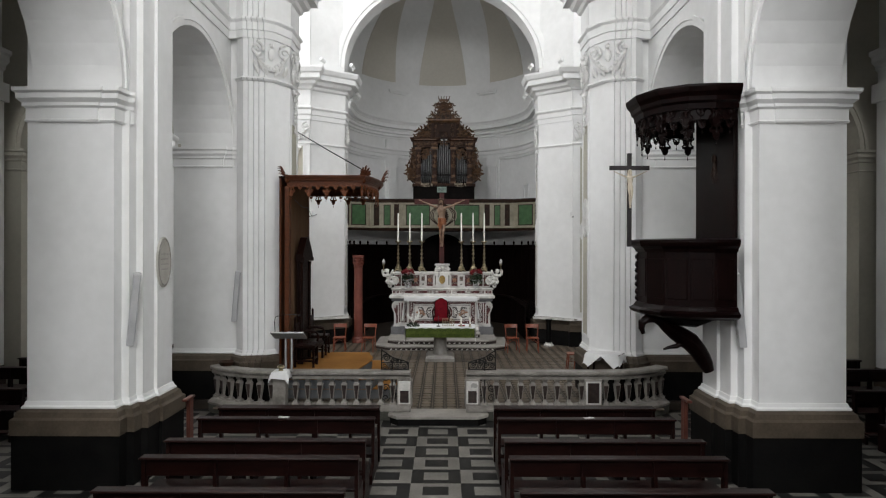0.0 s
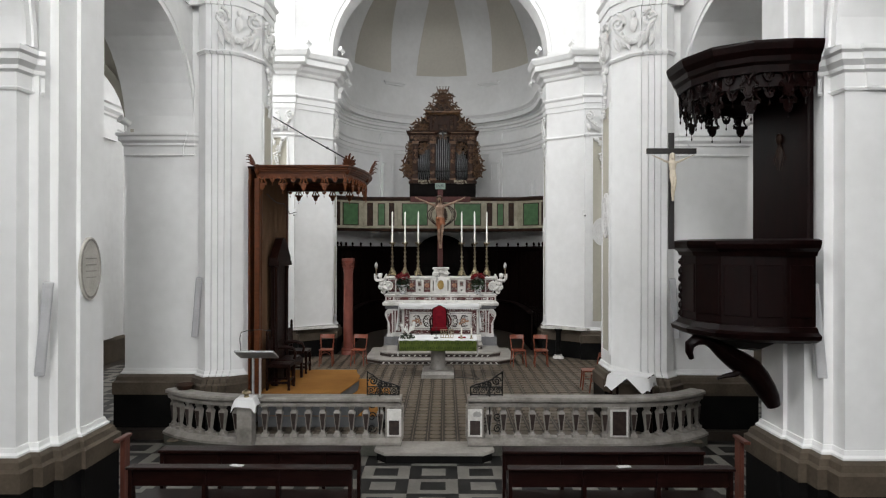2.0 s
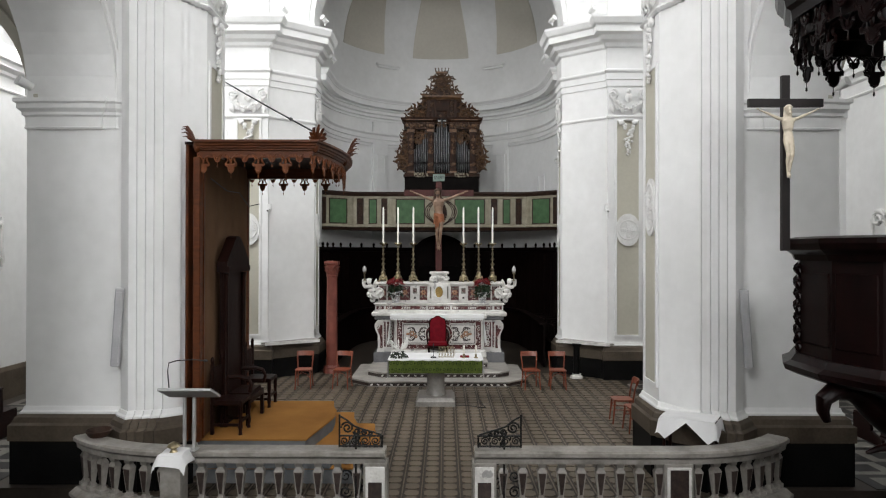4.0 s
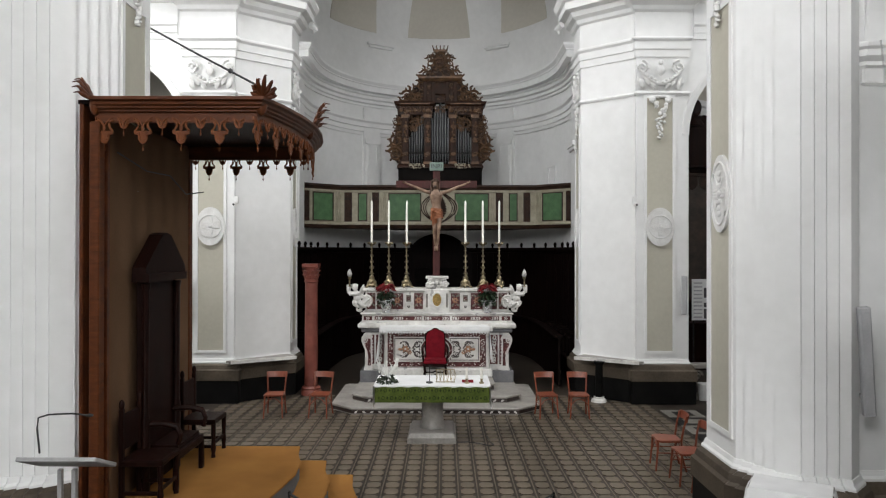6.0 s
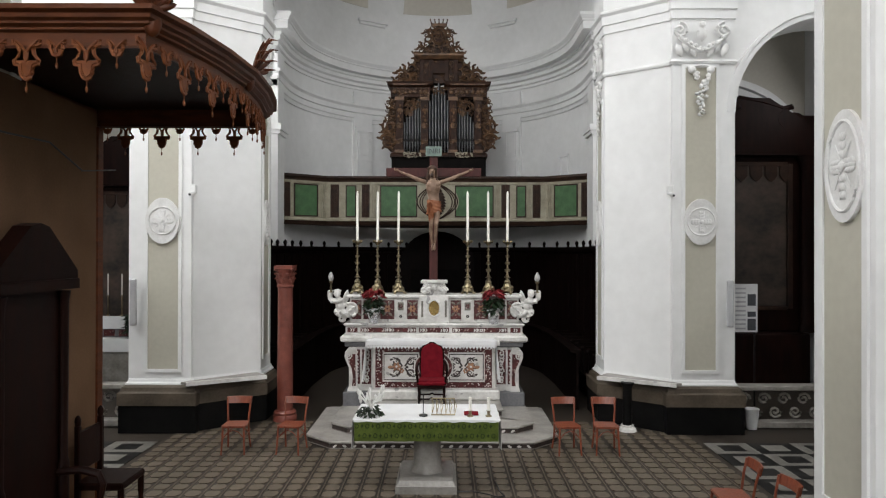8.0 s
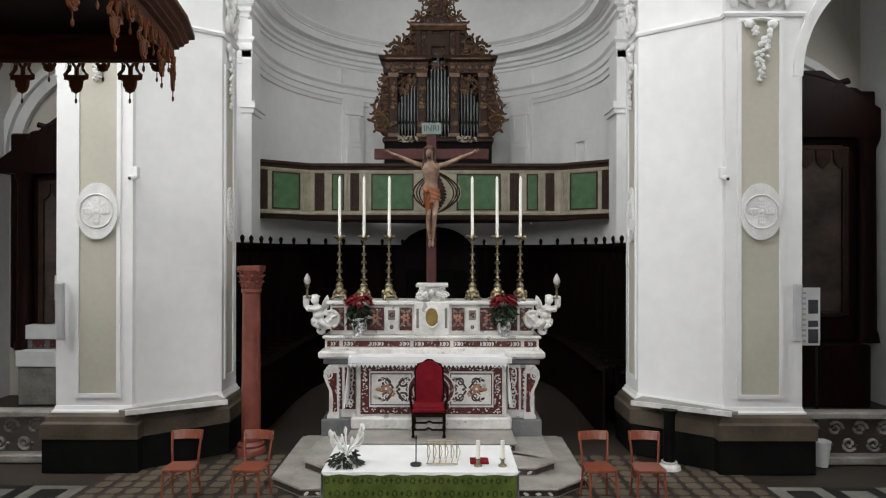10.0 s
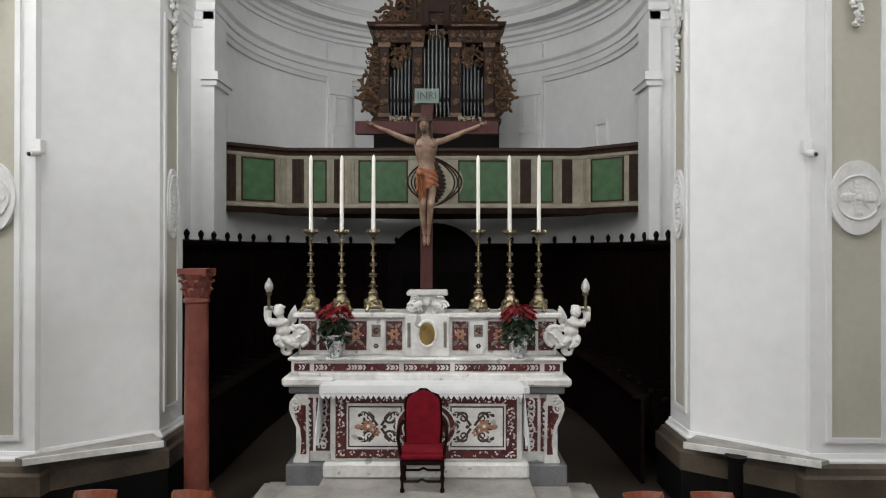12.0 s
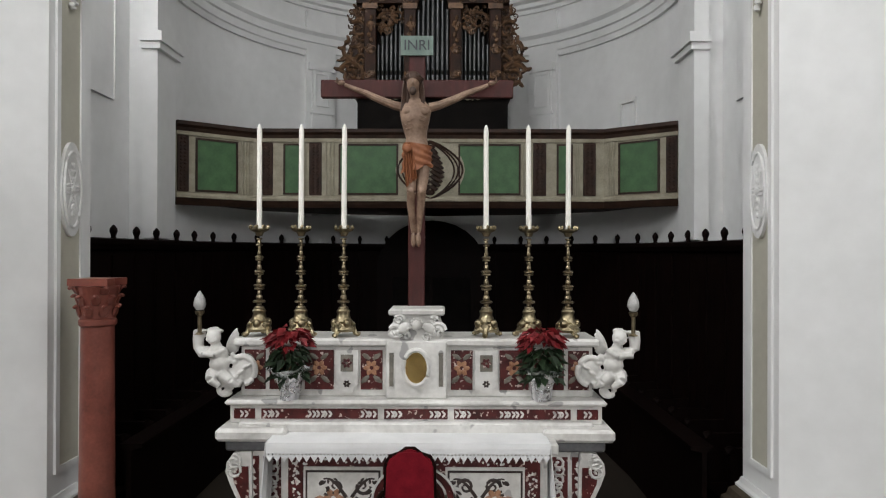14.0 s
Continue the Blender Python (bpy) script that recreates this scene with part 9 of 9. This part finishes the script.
bin_ = tagged(part("white_vase", (lambda b: (lathe(b, [(0.0, 0.0), (0.09, 0.0), (0.13, 0.36), (0.14, 0.38), (0.12, 0.38), (0.08, 0.02), (0.0, 0.02)], 16), b)[1])(bmesh.new()), PLASTIC, None, "", True), "white tapered vase standing on the floor", "vase")
bin_.matrix_basis = pose(5.98, 21.85, SANCT)
for s in (-1, 1):
    pic = thing("wall_plaque", "round dark framed relief on the aisle wall", "picture", pose(s * 9.58, 12.6 + s * 0.5, 3.0, 0, 0, -s * 90))
    bm = bmesh.new()
    lathe(bm, [(0.0, 0.0), (0.34, 0.0), (0.36, 0.03), (0.30, 0.06), (0.26, 0.03), (0.0, 0.03)], 24, pose(0, 0, 0, 90, 0, 0))
    part("frame", bm, GALBROWN, pic, "", True)

# ---- floor pieces ----
floor_s = bpy.data.objects["floor_sanctuary"]
TX, TY = 0.2655, 0.2455


def mesh_of(name, bm, material):
    bmesh.ops.recalc_face_normals(bm, faces=bm.faces[:])
    me = bpy.data.meshes.new(name)
    bm.to_mesh(me)
    bm.free()
    me.materials.append(material)
    return me


def tile_outline(w, d, c):
    return [(-w + c, -d), (w - c, -d), (w, -d + c), (w, d - c), (w - c, d), (-w + c, d), (-w, d - c), (-w, -d + c)]


bm = bmesh.new()
prism(bm, tile_outline(0.096, 0.104, 0.045), -0.010, 0.0)
TILE = mesh_of("tile", bm, TILE_LIGHT)
rest = []
count = 0
for i in range(-17, 18):
    for j in range(57):
        x, y = i * TX, 13.15 + j * TY
        if abs(x) > 4.65 or (y > 20.6 and abs(x) < 2.0) or y > 22.4 or (y > 21.9 and abs(x) > 3.3):
            continue
        if abs(x) < 1.7 and 13.6 < y < 20.0 and count < 300:
            piece("tile", TILE, floor_s, Matrix.Translation((x, y, SANCT)))
            count += 1
        else:
            rest.append((x, y))
verts, faces = [], []
out = tile_outline(0.096, 0.104, 0.045)
for x, y in rest:
    b = len(verts)
    verts += [(x + a, y + c, SANCT) for a, c in out] + [(x + a, y + c, SANCT - 0.012) for a, c in out]
    faces.append(tuple(range(b, b + 8)))
    faces += [(b + k, b + 8 + k, b + 8 + (k + 1) % 8, b + (k + 1) % 8) for k in range(8)]
for i in range(-17, 17):
    x = (i + 0.5) * TX
    b = len(verts)
    verts += [(x - 0.008, 13.1, SANCT - 0.001), (x + 0.008, 13.1, SANCT - 0.001), (x + 0.008, 20.5, SANCT - 0.001), (x - 0.008, 20.5, SANCT - 0.001), (x - 0.008, 13.1, SANCT - 0.012), (x + 0.008, 13.1, SANCT - 0.012), (x + 0.008, 20.5, SANCT - 0.012), (x - 0.008, 20.5, SANCT - 0.012)]
    faces += [(b, b + 1, b + 2, b + 3), (b + 1, b + 5, b + 6, b + 2), (b, b + 3, b + 7, b + 4)]
me = bpy.data.meshes.new("floor_tiles")
me.from_pydata(verts, [], faces)
me.materials.append(TILE_LIGHT)
ob = new("floor_tiles", me)
ob.parent = floor_s
tagged(ob, "grey patterned cement floor tiles", kind="stuff")

floor_n = bpy.data.objects["floor_nave"]
CX, CY = 0.738, 0.594


def flat_piece(name, w, d, material, z=0.010):
    bm = bmesh.new()
    prism(bm, [(-w, -d), (w, -d), (w, d), (-w, d)], -z, 0.0)
    return mesh_of(name, bm, material)


SLABS = {True: flat_piece("slab", CX / 2 - 0.003, CY / 2 - 0.003, NAVE_LIGHT), False: flat_piece("slab", CX / 2 - 0.003, CY / 2 - 0.003, NAVE_DARK)}
INSET = {True: flat_piece("inset_slab", CX / 4, CY / 4 + 0.01, NAVE_DARK, 0.008), False: flat_piece("inset_slab", CX / 4, CY / 4 + 0.01, NAVE_LIGHT, 0.008)}
far = {True: ([], []), False: ([], [])}


def add_flat(store, x, y, w, d, z):
    v, f = store
    b = len(v)
    v += [(x - w, y - d, z), (x + w, y - d, z), (x + w, y + d, z), (x - w, y + d, z), (x - w, y - d, z - 0.012), (x + w, y - d, z - 0.012), (x + w, y + d, z - 0.012), (x - w, y + d, z - 0.012)]
    f += [(b, b + 1, b + 2, b + 3), (b, b + 4, b + 5, b + 1), (b + 1, b + 5, b + 6, b + 2), (b + 2, b + 6, b + 7, b + 3), (b + 3, b + 7, b + 4, b)]


for i in range(-12, 13):
    for j in range(-2, 30):
        x, y = i * CX, 12.37 - CY * (j + 0.5)
        if j < 0 and abs(x) < (3.2 if j == -2 else 0.0):
            continue
        light = (i + j) % 2 == 1
        if abs(i) <= 4 and j < 15:
            p = piece("slab", SLABS[light], floor_n, Matrix.Translation((x, y, 0)))
            piece("inset_slab", INSET[light], p, Matrix.Translation((0, 0, 0.003)))
        else:
            add_flat(far[light], x, y, CX / 2 - 0.003, CY / 2 - 0.003, 0.0)
            add_flat(far[not light], x, y, CX / 4, CY / 4 + 0.01, 0.003)
for i in range(13):
    for j in range(14):
        for s in (-1, 1):
            x, y = s * (5.08 + i * CX), 13.82 + CY * (j + 0.5)
            if abs(x) < 9.5 and y < 21.2 and (y > 15.9 or abs(x) > 6.4):
                light = (i + j) % 2 == 1
                add_flat(far[light], x, y, CX / 2 - 0.003, CY / 2 - 0.003, SANCT)
                add_flat(far[not light], x, y, CX / 4, CY / 4 + 0.01, SANCT + 0.003)
for light in (True, False):
    me = bpy.data.meshes.new("floor_slabs")
    me.from_pydata(far[light][0], [], far[light][1])
    me.materials.append(NAVE_LIGHT if light else NAVE_DARK)
    ob = new("floor_slabs", me)
    ob.parent = floor_n
    tagged(ob, "pale stone floor slabs" if light else "black stone floor slabs", kind="stuff")
